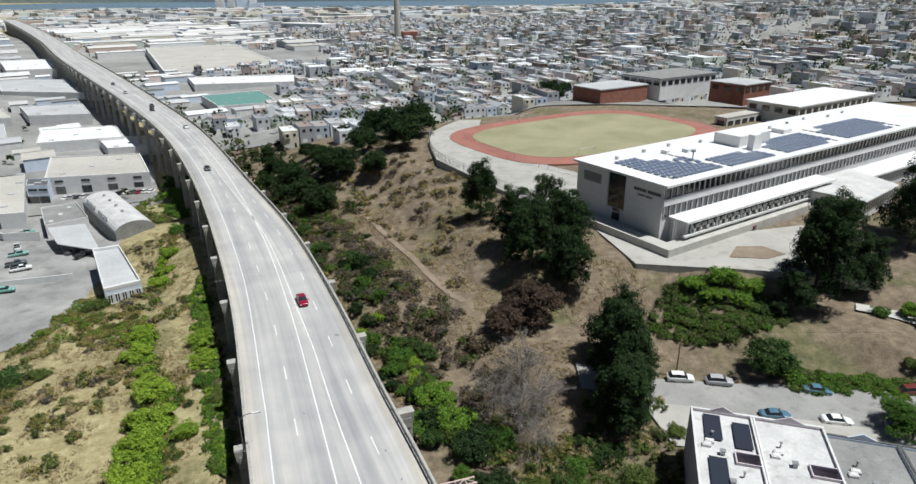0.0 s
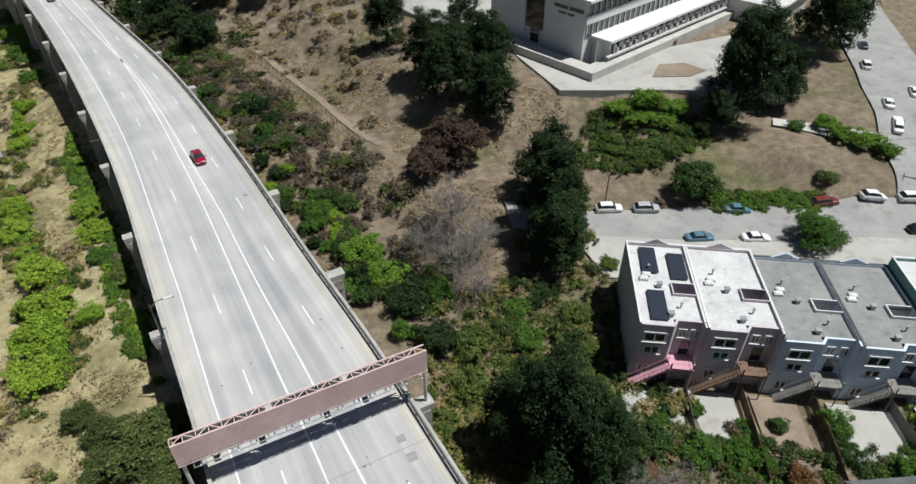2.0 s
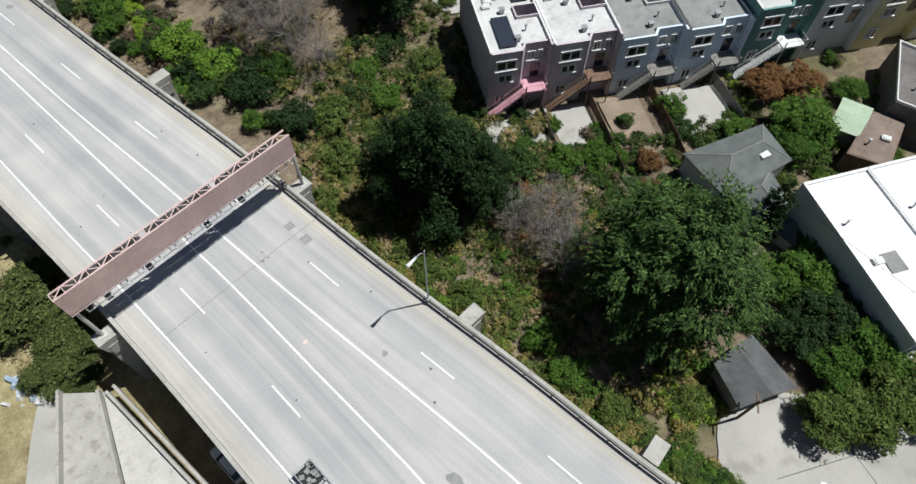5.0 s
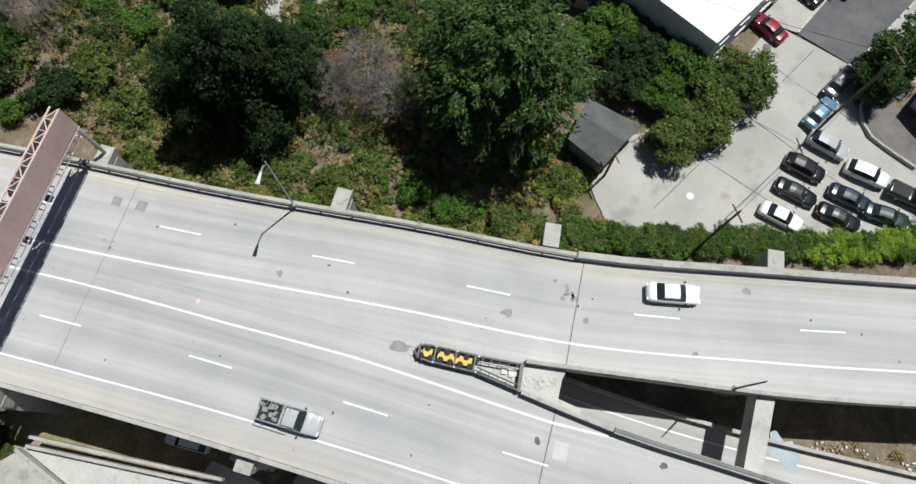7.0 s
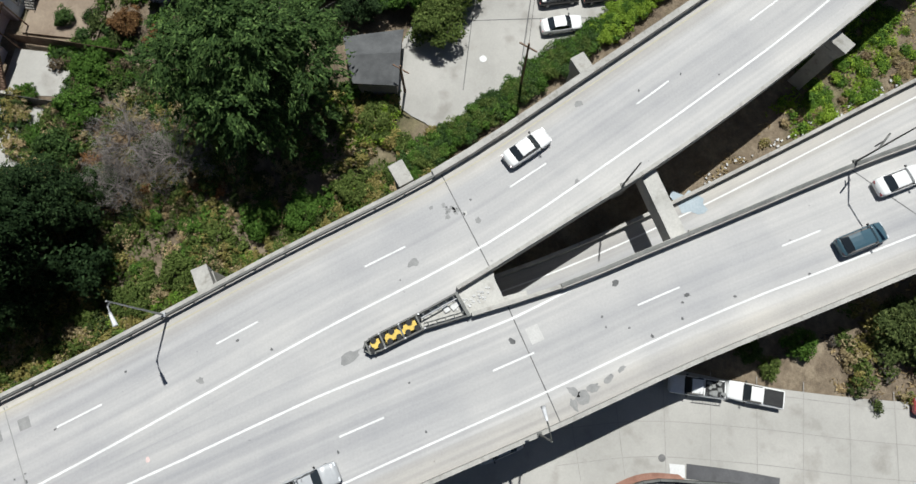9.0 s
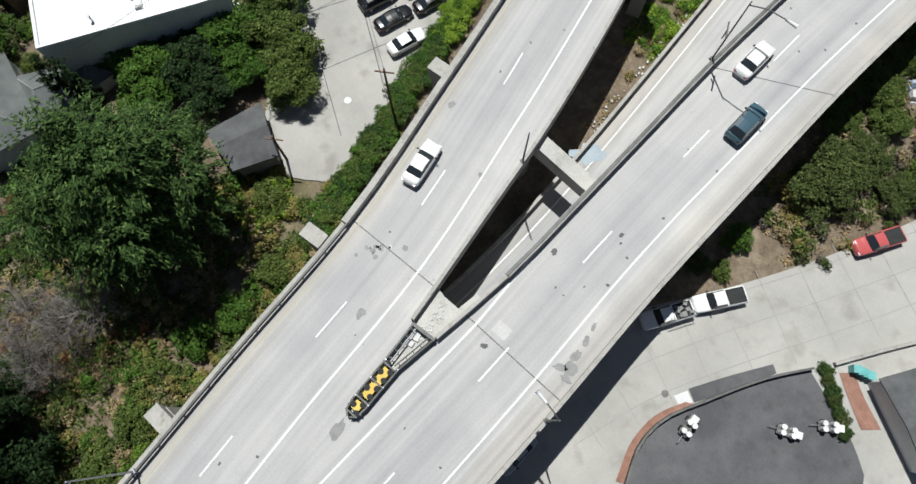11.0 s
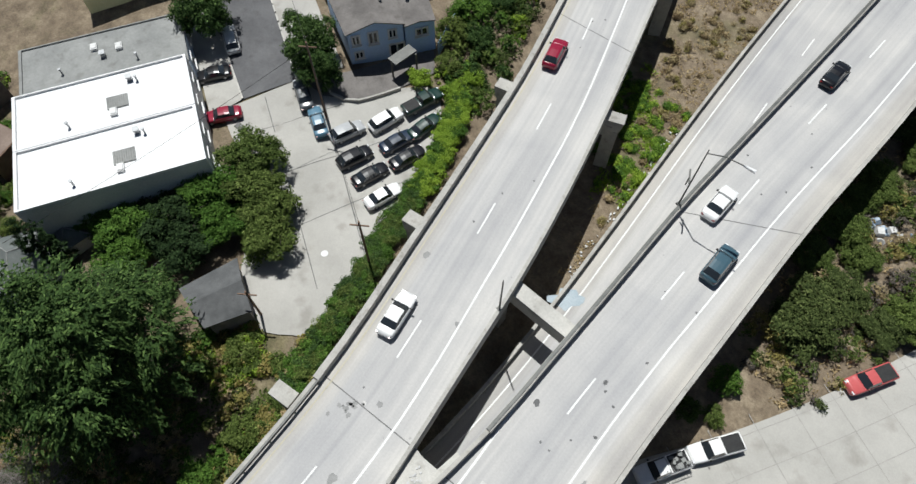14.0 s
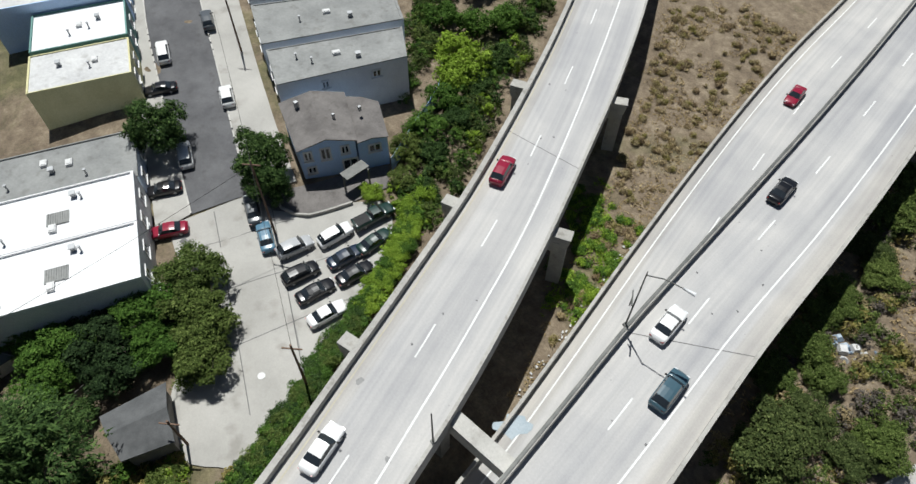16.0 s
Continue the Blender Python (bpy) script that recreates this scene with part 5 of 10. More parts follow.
ground_sheet("industrial_lane", [(-88, 127), (-97, 142), (-102, 165), (-107, 185), (-118, 215), (-112, 232), (-95, 236)], [(-140, 95), (-150, 130), (-160, 165), (-172, 195), (-182, 225), (-180, 236), (-178, 240)], M_YARD, "pale concrete yards of the workshops", "yard", 0.1, 14, 3.0)


ground_sheet("apron", [(59.4, -16.4), (58.6, -22), (57.2, -30), (56.2, -34)], [(56.4, -17.4), (53.6, -22), (52.6, -28), (52.6, -32)], M_TARROOF, "dark asphalt apron before the blue house", "pavement", 0.09, 4)


def kerb_line(pts, label, h=0.16, w=0.2, mat=M_CONC_PALE):
    ln = Line(pts)
    n = int(ln.s[-1] / 1.5)
    s = np.linspace(0, ln.s[-1], n)
    b = Build()
    for i in range(n - 1):
        p, e = ln.at(s[i]), ln.at(s[i + 1])
        c = (p + e) / 2
        d = e - p
        b.box((*c, ground(*c) + h / 2 + 0.03), (float(np.hypot(*d)), w, h), math.atan2(d[1], d[0]))
    return tagged(part("kerb", b, mat), label, "kerb", kind="structure")


kerb_line([(61.2, -8.45), (78, -11.25), (96, -14.55), (118, -19.55)], "pale concrete kerb", 0.2)
kerb_line([(60.3, -15.65), (78, -19.65), (96, -23.55), (116, -28.05)], "pale concrete kerb", 0.2)
kerb_line([(33.5, 79.5), (50, 75.5), (70, 71.1), (92, 67.5)], "pale concrete kerb", 0.18)
kerb_line([(-13.3, -11), (-10.8, -14.6), (-10.2, -18), (-10.8, -21.8), (-12.4, -29.5), (-13.8, -33.4)], "low dark wall of the yard", 0.7, 0.22, M_RAILDARK)
ground_sheet("planting_strip", [(-12.6, -10.4), (-10.2, -14.2), (-9.5, -17.6), (-10.0, -20.6)], [(-13.2, -10.9), (-10.75, -14.5), (-10.15, -18), (-10.6, -21.2)], M_BRICKEARTH, "red-brown earth strip along the yard wall", "planting bed", 0.12, 2, 0.8)
ground_sheet("asphalt_patch", [(-9.1, -21.6), (-10.2, -26), (-11.5, -30.4)], [(-10.5, -21.3), (-11.5, -25.6), (-12.4, -30.1)], M_ASPHALT, "dark asphalt patch in the pale pavement", "pavement", 0.07, 3, 0.8)
ground_sheet("cover_slab", [(-8.9, -19.9), (-9.2, -21.4)], [(-10.2, -19.8), (-10.4, -21.2)], M_TRIM, "pale square cover slab in the pavement", "cover slab", 0.075, 2, 0.6)
ground_sheet("earth_strip", [(-15.6, -35.6), (-17.2, -35.0), (-21, -33.9)], [(-16.4, -37.0), (-18, -36.4), (-22, -35.6)], M_BRICKEARTH, "bare red-brown earth beside the house", "planting bed", 0.1, 2, 0.8)
kerb_line([(-14.6, -35.6), (-16, -40.5), (-19, -50)], "low concrete wall of the yard", 0.6, 0.3, M_CONC)
kerb_line([(58.2, -18.6), (56.2, -18.4), (54, -20), (53, -23), (52.4, -26.6)], "curved retaining kerb under the blue house", 0.5, 0.25, M_CONC)
M_RUST = surface("rusty_wire", (0.16, 0.11, 0.07), (0.27, 0.20, 0.13), 1.0, 6, 0.9, 0.1)
fence([(-27, 169), (-12, 138), (2.2, 108.6)], 2.0, 2.4, "rusty chain-link fence along the hillside path", 2, M_RUST)
ground_sheet("hill_path", [(-25.6, 169.6), (-10.6, 138.6), (3.6, 109.2)], [(-24.2, 170.2), (-9.2, 139.2), (5.0, 109.8)], M_SOIL, "bare trodden path along the hillside fence", "path", 0.1, 2)
# joints of the concrete parking area
b = Build()
for x0, y0, x1, y1 in ((56, -6, 53.5, -24), (49, -4, 46, -27), (42, 0, 40, -21), (60, -11, 33, -4.5), (57.5, -17.6, 34, -11)):
    n = 14
    for k in range(n):
        xa, ya, xb, yb = x0 + (x1 - x0) * k / n, y0 + (y1 - y0) * k / n, x0 + (x1 - x0) * (k + 1) / n, y0 + (y1 - y0) * (k + 1) / n
        d = Vector((xb - xa, yb - ya)).normalized()
        m = Vector((-d.y, d.x)) * 0.05
        b.face([(xa + m.x, ya + m.y, ground(xa, ya) + 0.052), (xb + m.x, yb + m.y, ground(xb, yb) + 0.052), (xb - m.x, yb - m.y, ground(xb, yb) + 0.052), (xa - m.x, ya - m.y, ground(xa, ya) + 0.052)])
tagged(part("slab_joints", b, M_TAR), "dark joints between concrete slabs", "joints", kind="structure")
M_CRACK = surface("dusty_joint", (0.31, 0.30, 0.28), (0.37, 0.355, 0.335), 1.0, 8, 0.9, 0.0)
b = Build()
lane = Line([(-4.4, -8), (-4.6, -18), (-6.4, -28), (-9.2, -40), (-12, -54)])
for off in (-3.4, 0.0, 3.4):
    for s_ in np.arange(1, lane.s[-1] - 2, 1.5):
        p, e = lane.at(s_) + lane.side(s_) * off, lane.at(s_ + 1.52) + lane.side(s_ + 1.52) * off
        m = lane.side(s_) * 0.035
        b.face([(*(p + m), ground(*p) + 0.058), (*(p - m), ground(*p) + 0.058), (*(e - m), ground(*e) + 0.058), (*(e + m), ground(*e) + 0.058)])
for s_ in np.arange(3, lane.s[-1] - 2, 4.6):
    d = lane.at(s_ + 0.5) - lane.at(s_)
    d = d / np.hypot(*d) * 0.035
    for k in range(6):
        p, e = lane.at(s_) + lane.side(s_) * (-5.1 + 1.7 * k), lane.at(s_) + lane.side(s_) * (-3.4 + 1.7 * k)
        b.face([(*(p + d), ground(*p) + 0.058), (*(p - d), ground(*p) + 0.058), (*(e - d), ground(*e) + 0.058), (*(e + d), ground(*e) + 0.058)])
tagged(part("slab_joints", b, M_CRACK), "dusty joints between the street's concrete slabs", "joints", kind="structure")
b = Build()
b.tube([(36.5, -7.2, ground(36.5, -7.2) + 0.0), (36.5, -7.2, ground(36.5, -7.2) + 0.07)], 0.42, 16)
tagged(part("manhole_cover", b, M_TRIM), "round white-painted manhole cover in the concrete", "manhole cover")
b = Build()
b.box((57.3, -6.3, ground(57.3, -6.3) + 0.13), (1.1, 0.8, 0.1), 0.3)
tagged(part("drain_grate", b, M_TAR), "dark square drain grate in the pavement", "drain grate")


# ---------- buildings ----------
def window(parent, p, nrm, w, h, z, frame=M_TRIM, pane=M_GLASS, sill=True):
    t = math.atan2(nrm[1], nrm[0]) + math.pi / 2
    d = Vector((math.cos(t), math.sin(t)))
    n = Vector(nrm[:2]).normalized()
    c = Vector(p[:2])
    top = Build()
    for dx, dz, sx, sz in ((-w / 2, 0, 0.12, h), (w / 2, 0, 0.12, h), (0, h / 2, w, 0.12), (0, -h / 2, w, 0.12), (0, 0, 0.08, h)):
        q = c + d * dx + n * 0.04
        top.box((q.x, q.y, z + dz), (sx + 0.12, 0.16, sz + (0.12 if sx > sz else 0)), t)
    win = part("window", top, frame, parent)
    pb = Build()
    q = c + n * 0.03
    pb.box((q.x, q.y, z), (w, 0.08, h), t)
    part("pane", pb, pane, win, "dark glass")
    if sill:
        sb = Build()
        q = c + n * 0.12
        sb.box((q.x, q.y, z - h / 2 - 0.12), (w + 0.35, 0.3, 0.1), t)
        part("sill", sb, frame, win)
    return win


def roof_clutter(parent, pts, zr, turn, seed):
    rnd = random.Random(seed)
    for k, (x, y) in enumerate(pts):
        kind = k % 3
        if kind == 0:
            b = Build()
            b.tube([(x, y, zr - 0.02), (x, y, zr + 0.75)], 0.11, 8)
            b.tube([(x, y, zr + 0.75), (x, y, zr + 0.9)], 0.2, 8)
            part("flue", b, M_STEEL, parent)
        elif kind == 1:
            b = Build()
            b.box((x, y, zr + 0.18), (1.1, 0.8, 0.36), turn)
            b.box((x, y, zr + 0.40), (0.95, 0.66, 0.1), turn, 0, 0.8)
            part("skylight", b, M_TRIM, parent)
        else:
            b = Build()
            b.box((x, y, zr + 0.3), (0.55, 0.5, 0.6), turn)
            b.box((x, y, zr + 0.66), (0.75, 0.7, 0.1), turn)
            part("roof_vent", b, M_STEEL, parent)


E_ROW, N_ROW = Vector((0.959, -0.284)), Vector((-0.268, -0.9635))
ROW0 = Vector((36.3, 66.3))
T_ROW = math.atan2(E_ROW.y, E_ROW.x)


def row_house(i, w, wall, roof, label, zr=0.0, trim=M_TRIM, stair=None, panels=False, depth=16.4, bay=True):
    a0 = sum(WIDTHS[:i])
    o = ROW0 + E_ROW * a0
    zf = ground(*(o + N_ROW * 1)) - 0.3
    zb = ground(*(o + N_ROW * depth + E_ROW * w / 2)) - 0.4
    top = thing("row_house", label, "house", "row houses")

    def hp(a, d):
        p = o + E_ROW * a + N_ROW * d
        return (p.x, p.y)

    def hb(b, a0, a1, d0, d1, z0, z1):
        b.prism([hp(a0, d0), hp(a0, d1), hp(a1, d1), hp(a1, d0)], z0, z1)

    g = 0.04
    for a0_, a1_, d0_, d1_ in ((g, 0.3, g, depth - g), (w - 0.3, w - g, g, depth - g), (0.3, w - 0.3, g, 0.35)):
        b = Build()
        hb(b, a0_, a1_, d0_, d1_, zb, zr + 0.35)
        part("wall", b, wall, top)
    # rear wall with an angled bay on one side
    b = Build()
    rear = [hp(0.3, depth), hp(w * 0.52, depth), hp(w * 0.60, depth - 1.1), hp(w - 0.3, depth - 1.1), hp(w - 0.3, depth - 1.4), hp(w * 0.58, depth - 1.4), hp(w * 0.50, depth - 0.3), hp(0.3, depth - 0.3)]
    b.prism(rear[::-1], zb, zr + 0.12)
    part("rear_wall", b, wall, top)
    # roof around a light well
    wa0, wa1, wd0, wd1 = w * 0.62, w * 0.985, depth * 0.52, depth * 0.64
    b = Build()
    hb(b, 0.3, w - 0.3, 0.35, wd0, zr - 0.3, zr)
    hb(b, 0.3, w - 0.3, wd1, depth - 1.4, zr - 0.3, zr)
    hb(b, 0.3, w * 0.53, depth - 1.4, depth - 0.3, zr - 0.3, zr)
    hb(b, 0.3, wa0, wd0, wd1, zr - 0.3, zr)
    part("roof", b, roof, top, "flat roof with low parapets")
    b = Build()
    for q in ((wa0 - 0.15, wa0, wd0 - 0.15, wd1 + 0.15), (wa1, wa1 + 0.1, wd0 - 0.15, wd1 + 0.15), (wa0, wa1, wd0 - 0.15, wd0), (wa0, wa1, wd1, wd1 + 0.15)):
        hb(b, *q, zr - 4.5, zr + 0.42)
    part("light_well", b, M_STUCCO_TAUPE if wall is M_STUCCO_TAUPE else M_STUCCO, top, "light well with raised edges")
    b = Build()
    hb(b, wa0, wa1, wd0, wd1, zr - 4.6, zr - 4.4)
    part("light_well_floor", b, M_ASPHALT, top)
    b = Build()
    hb(b, 0.04, 0.30, 0.0, depth + 0.05, zr + 0.35, zr + 0.45)
    part("parapet_cap", b, trim, top)
    b = Build()
    hb(b, w - 0.30, w - 0.04, 0.0, depth - 0.9, zr + 0.35, zr + 0.45)
    part("parapet_cap", b, trim, top)
    b = Build()
    hb(b, 0.0, w, -0.05, 0.3, zr + 0.352, zr + 0.5)
    pts = [hp(w * 0.3, 0.0), hp(w * 0.7, 0.0)]
    part("parapet_cap", b, trim, top)
    b = Build()
    p0, p1, pm = hp(w * 0.32, 0.1), hp(w * 0.72, 0.1), hp(w * 0.52, 0.1)
    q0, q1, qm = hp(w * 0.32, 0.3), hp(w * 0.72, 0.3), hp(w * 0.52, 0.3)
    b.face([(*p0, zr + 0.5), (*p1, zr + 0.5), (*pm, zr + 1.35)])
    b.face([(*q1, zr + 0.5), (*q0, zr + 0.5), (*qm, zr + 1.35)])
    b.face([(*p0, zr + 0.5), (*pm, zr + 1.35), (*qm, zr + 1.35), (*q0, zr + 0.5)])
    b.face([(*p1, zr + 0.5), (*q1, zr + 0.5), (*qm, zr + 1.35), (*pm, zr + 1.35)])
    part("front_gable", b, wall, top)
    nr = (N_ROW.x, N_ROW.y)
    window(top, hp(w * 0.27, depth), nr, 2.6, 1.4, zr - 1.9)
    window(top, hp(w * 0.27, depth), nr, 1.9, 1.2, zr - 4.1)
    window(top, hp(w * 0.70, depth - 1.1), nr, 0.9, 1.2, zr - 1.9)
    window(top, hp(w * 0.88, depth - 1.1), nr, 1.0, 1.3, zr - 1.9)
    window(top, hp(w * 0.2, depth), nr, 1.3, 1.5, zr - 7.6)
    b = Build()
    hb(b, w * 0.72, w * 0.86, depth - 1.12, depth - 1.02, zr - 5.6, zr - 3.4)
    part("rear_door", b, M_GLASS, top)
    for k in range(2):
        window(top, hp(w * (0.3 + 0.4 * k), 0.02), (-nr[0], -nr[1]), 2.0, 1.6, zr - 2.2)
    b = Build()
    hb(b, w * 0.1, w * 0.5, -0.05, 0.08, zf, zf + 2.6)
    part("garage_door", b, M_TRIM, top)
    roof_clutter(top, [hp(w * 0.3, depth * 0.34), hp(w * 0.2, depth * 0.47), hp(w * 0.42, depth * 0.55), hp(w * 0.68, depth * 0.78), hp(w * 0.25, depth * 0.42), hp(w * 0.5, depth * 0.88)], zr, T_ROW, i)
    if panels:
        for a, d in ((w * 0.33, depth * 0.23), (w * 0.78, depth * 0.29), (w * 0.33, depth * 0.78)):
            sa_ = thing("roof_solar_unit", "dark solar panel laid on the white roof", "solar panel", "solar panels on the row house")
            b = Build()
            b.box((*hp(a, d), zr + 0.32), (2.2, 5.4, 0.08), T_ROW)
            part("panel", b, M_PANELDARK, sa_)
            b = Build()
            b.box((*hp(a, d - 1.2), zr + 0.14), (1.6, 0.1, 0.28), T_ROW)
            b.box((*hp(a, d + 1.2), zr + 0.14), (1.6, 0.1, 0.28), T_ROW)
            part("bracket", b, M_STEEL, sa_)
    if stair:
        mat, lab = stair
        st = thing("back_stair", lab, "stairs", "back stairs")
        zg = ground(*hp(w * 0.4, depth + 2)) + 0.05
        zl = zr - 5.7
        # landing by the door
        b = Build()
        hb(b, w * 0.56, w * 0.92, depth - 1.0, depth + 1.6, zl - 0.18, zl)
        part("landing", b, mat, st)
        n = max(6, int((zl - zg) / 0.2))
        a1, a2 = w * 0.56, w * 0.56 - n * 0.23
        for k in range(n):
            b = Build()
            a = a1 - (k + 0.5) * 0.23
            z = zl - (k + 1) * (zl - zg) / (n + 1)
            hb(b, a - 0.17, a + 0.17, depth + 0.5, depth + 1.6, z - 0.06, z)
            part("tread", b, mat, st)
        for d in (depth + 0.45, depth + 1.65):
            b = Build()
            for u, v, r in ((0.0, 0.0, 0.07), (0.95, 0.95, 0.05)):
                b.tube([(*hp(a1, d), zl - 0.1 + u), (*hp(a2, d), zg + v)], r, 4)
            part("handrail", b, mat, st)
            for k in range(0, n + 1, 2):
                a = a1 - k * 0.23
                z = zl - k * (zl - zg) / (n + 1)
                b = Build()
                b.tube([(*hp(a, d), z - 0.1), (*hp(a, d), z + 0.92)], 0.04, 4)
                part("baluster", b, mat, st)
        for a, d in ((w * 0.58, depth + 1.5), (w * 0.9, depth + 1.5)):
            b = Build()
            b.tube([(*hp(a, d), zg - 0.3), (*hp(a, d), zl + 1.0)], 0.09, 5)
            part("stair_post", b, mat, st)
        b = Build()
        b.tube([(*hp(w * 0.58, depth + 1.55), zl + 0.95), (*hp(w * 0.92, depth + 1.55), zl + 0.95), (*hp(w * 0.92, depth - 0.9), zl + 0.95)], 0.05, 4)
        part("handrail", b, mat, st)


WIDTHS = [8.2, 9.1, 9.2, 9.3, 9.0, 9.0, 9.2, 9.0]
row_house(0, WIDTHS[0], M_STUCCO_TAUPE, M_PALEROOF, "taupe stucco row house with a white roof", 0.2, stair=(M_PINKSTAIR, "pink-painted wooden back stair"), panels=True)
row_house(1, WIDTHS[1], M_STUCCO_TAUPE, M_PALEROOF, "taupe stucco row house with a pale roof", 0.2, stair=(M_WOOD, "brown wooden back stair"))
row_house(2, WIDTHS[2], M_STUCCO_BLUE, M_GREYROOF, trim=M_DARKROOF, label="pale blue stucco row house with a grey roof", zr=-0.7, stair=(M_GREYWOOD, "weathered grey wooden back stair"))
row_house(3, WIDTHS[3], M_STUCCO_BLUE, M_GREYROOF, trim=M_DARKROOF, label="pale blue-grey row house with a grey roof", zr=-0.7, stair=(M_GREYWOOD, "weathered grey wooden back stair"))
row_house(4, WIDTHS[4], M_STUCCO_TEAL, M_PALEROOF, "teal row house with a pale roof and rear balcony", 0.8, stair=(M_TRIM, "white wooden back stair"))
row_house(5, WIDTHS[5], M_STUCCO, M_WHITEROOF, "white row house with a white roof", 1.0)
row_house(6, WIDTHS[6], M_STUCCO_YELLOW, M_PALEROOF, "yellow row house with a pale roof", 1.4)
row_house(7, WIDTHS[7], M_STUCCO, M_GREYROOF, "white row house with a grey roof", 1.8)
# back yards
for poly, mt, lab in (([(30.5, 50), (38, 47.8), (36.6, 42.2), (30, 44)], M_LOT, "pale concrete back yard"), ([(39, 47.4), (44.5, 45.8), (42.5, 37.5), (37.6, 39)], M_LOT, "pale concrete back yard"),
                      ([(46.5, 45.2), (52, 43.6), (49.5, 35), (44.4, 36.6)], M_SOIL, "bare brown earth back yard"), ([(55.5, 42.4), (63, 40), (60.5, 31.8), (53.4, 34)], M_LOT, "pale concrete back yard")):
    b = Build()
    z = max(ground(*p) for p in poly) + 0.1
    b.prism(poly[::-1], z - 1.0, z)
    tagged(part("yard", b, mt), lab, "yard", kind="structure")


def board_fence(pts, h, mat, label):
    ln = Line(pts, 0.5)
    top = thing("board_fence", label, "fence", "garden fences")
    bd = Build()
    bd.box((0, 0, h / 2), (0.16, 0.03, h))
    me = bd.mesh("board", mat)
    for k in range(int(ln.s[-1] / 0.19)):
        p = ln.at(k * 0.19)
        r = ln.side(np.clip(k * 0.19, 0.6, ln.s[-1] - 0.6))
        o = new("board", me)
        o.parent = top
        o.matrix_basis = Matrix.Translation((p[0], p[1], ground(*p) - 0.05)) @ Matrix.Rotation(math.atan2(r[1], r[0]) + math.pi / 2, 4, "Z")
    return top


board_fence([(45.3, 45.5), (43.6, 39), (42, 33)], 1.9, M_WOOD, "brown board fence between back yards")
board_fence([(53.6, 43), (51.5, 35), (50, 30)], 1.9, M_WOOD, "brown board fence between back yards")
board_fence([(38.6, 47.5), (37, 42), (35.8, 37.5)], 1.7, M_GREYWOOD, "weathered board fence between back yards")
board_fence([(62.8, 40.6), (60.4, 31), (57, 26)], 1.9, M_GREYWOOD, "weathered board fence between back yards")
board_fence([(43.4, -1.6), (45, 3), (44.6, 9), (42.2, 13)], 1.8, M_GREYWOOD, "weathered board fence by the cabin")


def flat_house(name, poly, zr, wall, roof, label, group, zb=None, parapet=0.45, wins=(), clutter=(), cap=None, front=None):
    """poly: street corner, then round; wins: (side, share along, width, height, below roof)."""
    c = Vector((sum(p[0] for p in poly) / 4, sum(p[1] for p in poly) / 4))
    zb = min(ground(*p) for p in poly) - 0.5 if zb is None else zb
    top = thing(name, label, "house", group)
    area = sum(poly[i][0] * poly[(i + 1) % 4][1] - poly[(i + 1) % 4][0] * poly[i][1] for i in range(4))
    if area < 0:
        poly = poly[::-1]
    b = Build()
    b.prism(poly, zb, zr - 0.05)
    part("wall", b, wall, top)
    inner = [tuple(c + (Vector(p) - c) * 0.965) for p in poly]
    b = Build()
    b.prism(inner, zr - 0.06, zr)
    part("roof", b, roof, top, "flat roof")
    if parapet:
        for i in range(4):
            j = (i + 1) % 4
            b = Build()
            b.prism([poly[i], poly[j], inner[j], inner[i]], zr - 0.05, zr + parapet)
            part("parapet", b, cap or wall, top)
    for side, t, w, h, below in wins:
        a, e = Vector(poly[side]), Vector(poly[(side + 1) % 4])
        d = (e - a).normalized()
        window(top, a + (e - a) * t, (d.y, -d.x), w, h, zr - below)
    a = Vector(poly[0])
    e = Vector(poly[1])
    roof_clutter(top, [tuple(a + (Vector(poly[1]) - a) * u + (Vector(poly[3]) - a) * v) for u, v in clutter], zr, math.atan2((e - a).y, (e - a).x), len(label))
    return top


ST = "houses along the street"
F0, FD, FB = Vector((50.0, -1.0)), Vector((0.974, -0.227)), Vector((0.21, 0.978))


def lot(a0, a1, back=20.0, set_=0.0):
    return [tuple(F0 + FD * a0 + FB * set_), tuple(F0 + FD * a1 + FB * set_), tuple(F0 + FD * a1 + FB * back), tuple(F0 + FD * a0 + FB * back)]


WIN4 = [(0, 0.25, 1.6, 1.4, 2.0), (0, 0.7, 1.6, 1.4, 2.0), (0, 0.3, 1.4, 1.2, 4.6)]
flat_house("town_house", lot(0, 8.25), -2.5, M_STUCCO, M_WHITEROOF, "house with a bright white flat roof", ST, wins=WIN4, clutter=((0.75, 0.3), (0.25, 0.45), (0.8, 0.34), (0.2, 0.7)), cap=M_WHITEROOF, parapet=0.3)
flat_house("town_house", lot(8.35, 16.7), -2.5, M_STUCCO, M_WHITEROOF, "house with a bright white flat roof", ST, wins=WIN4, clutter=((0.75, 0.3), (0.25, 0.45), (0.8, 0.34), (0.2, 0.7)), cap=M_WHITEROOF, parapet=0.3)
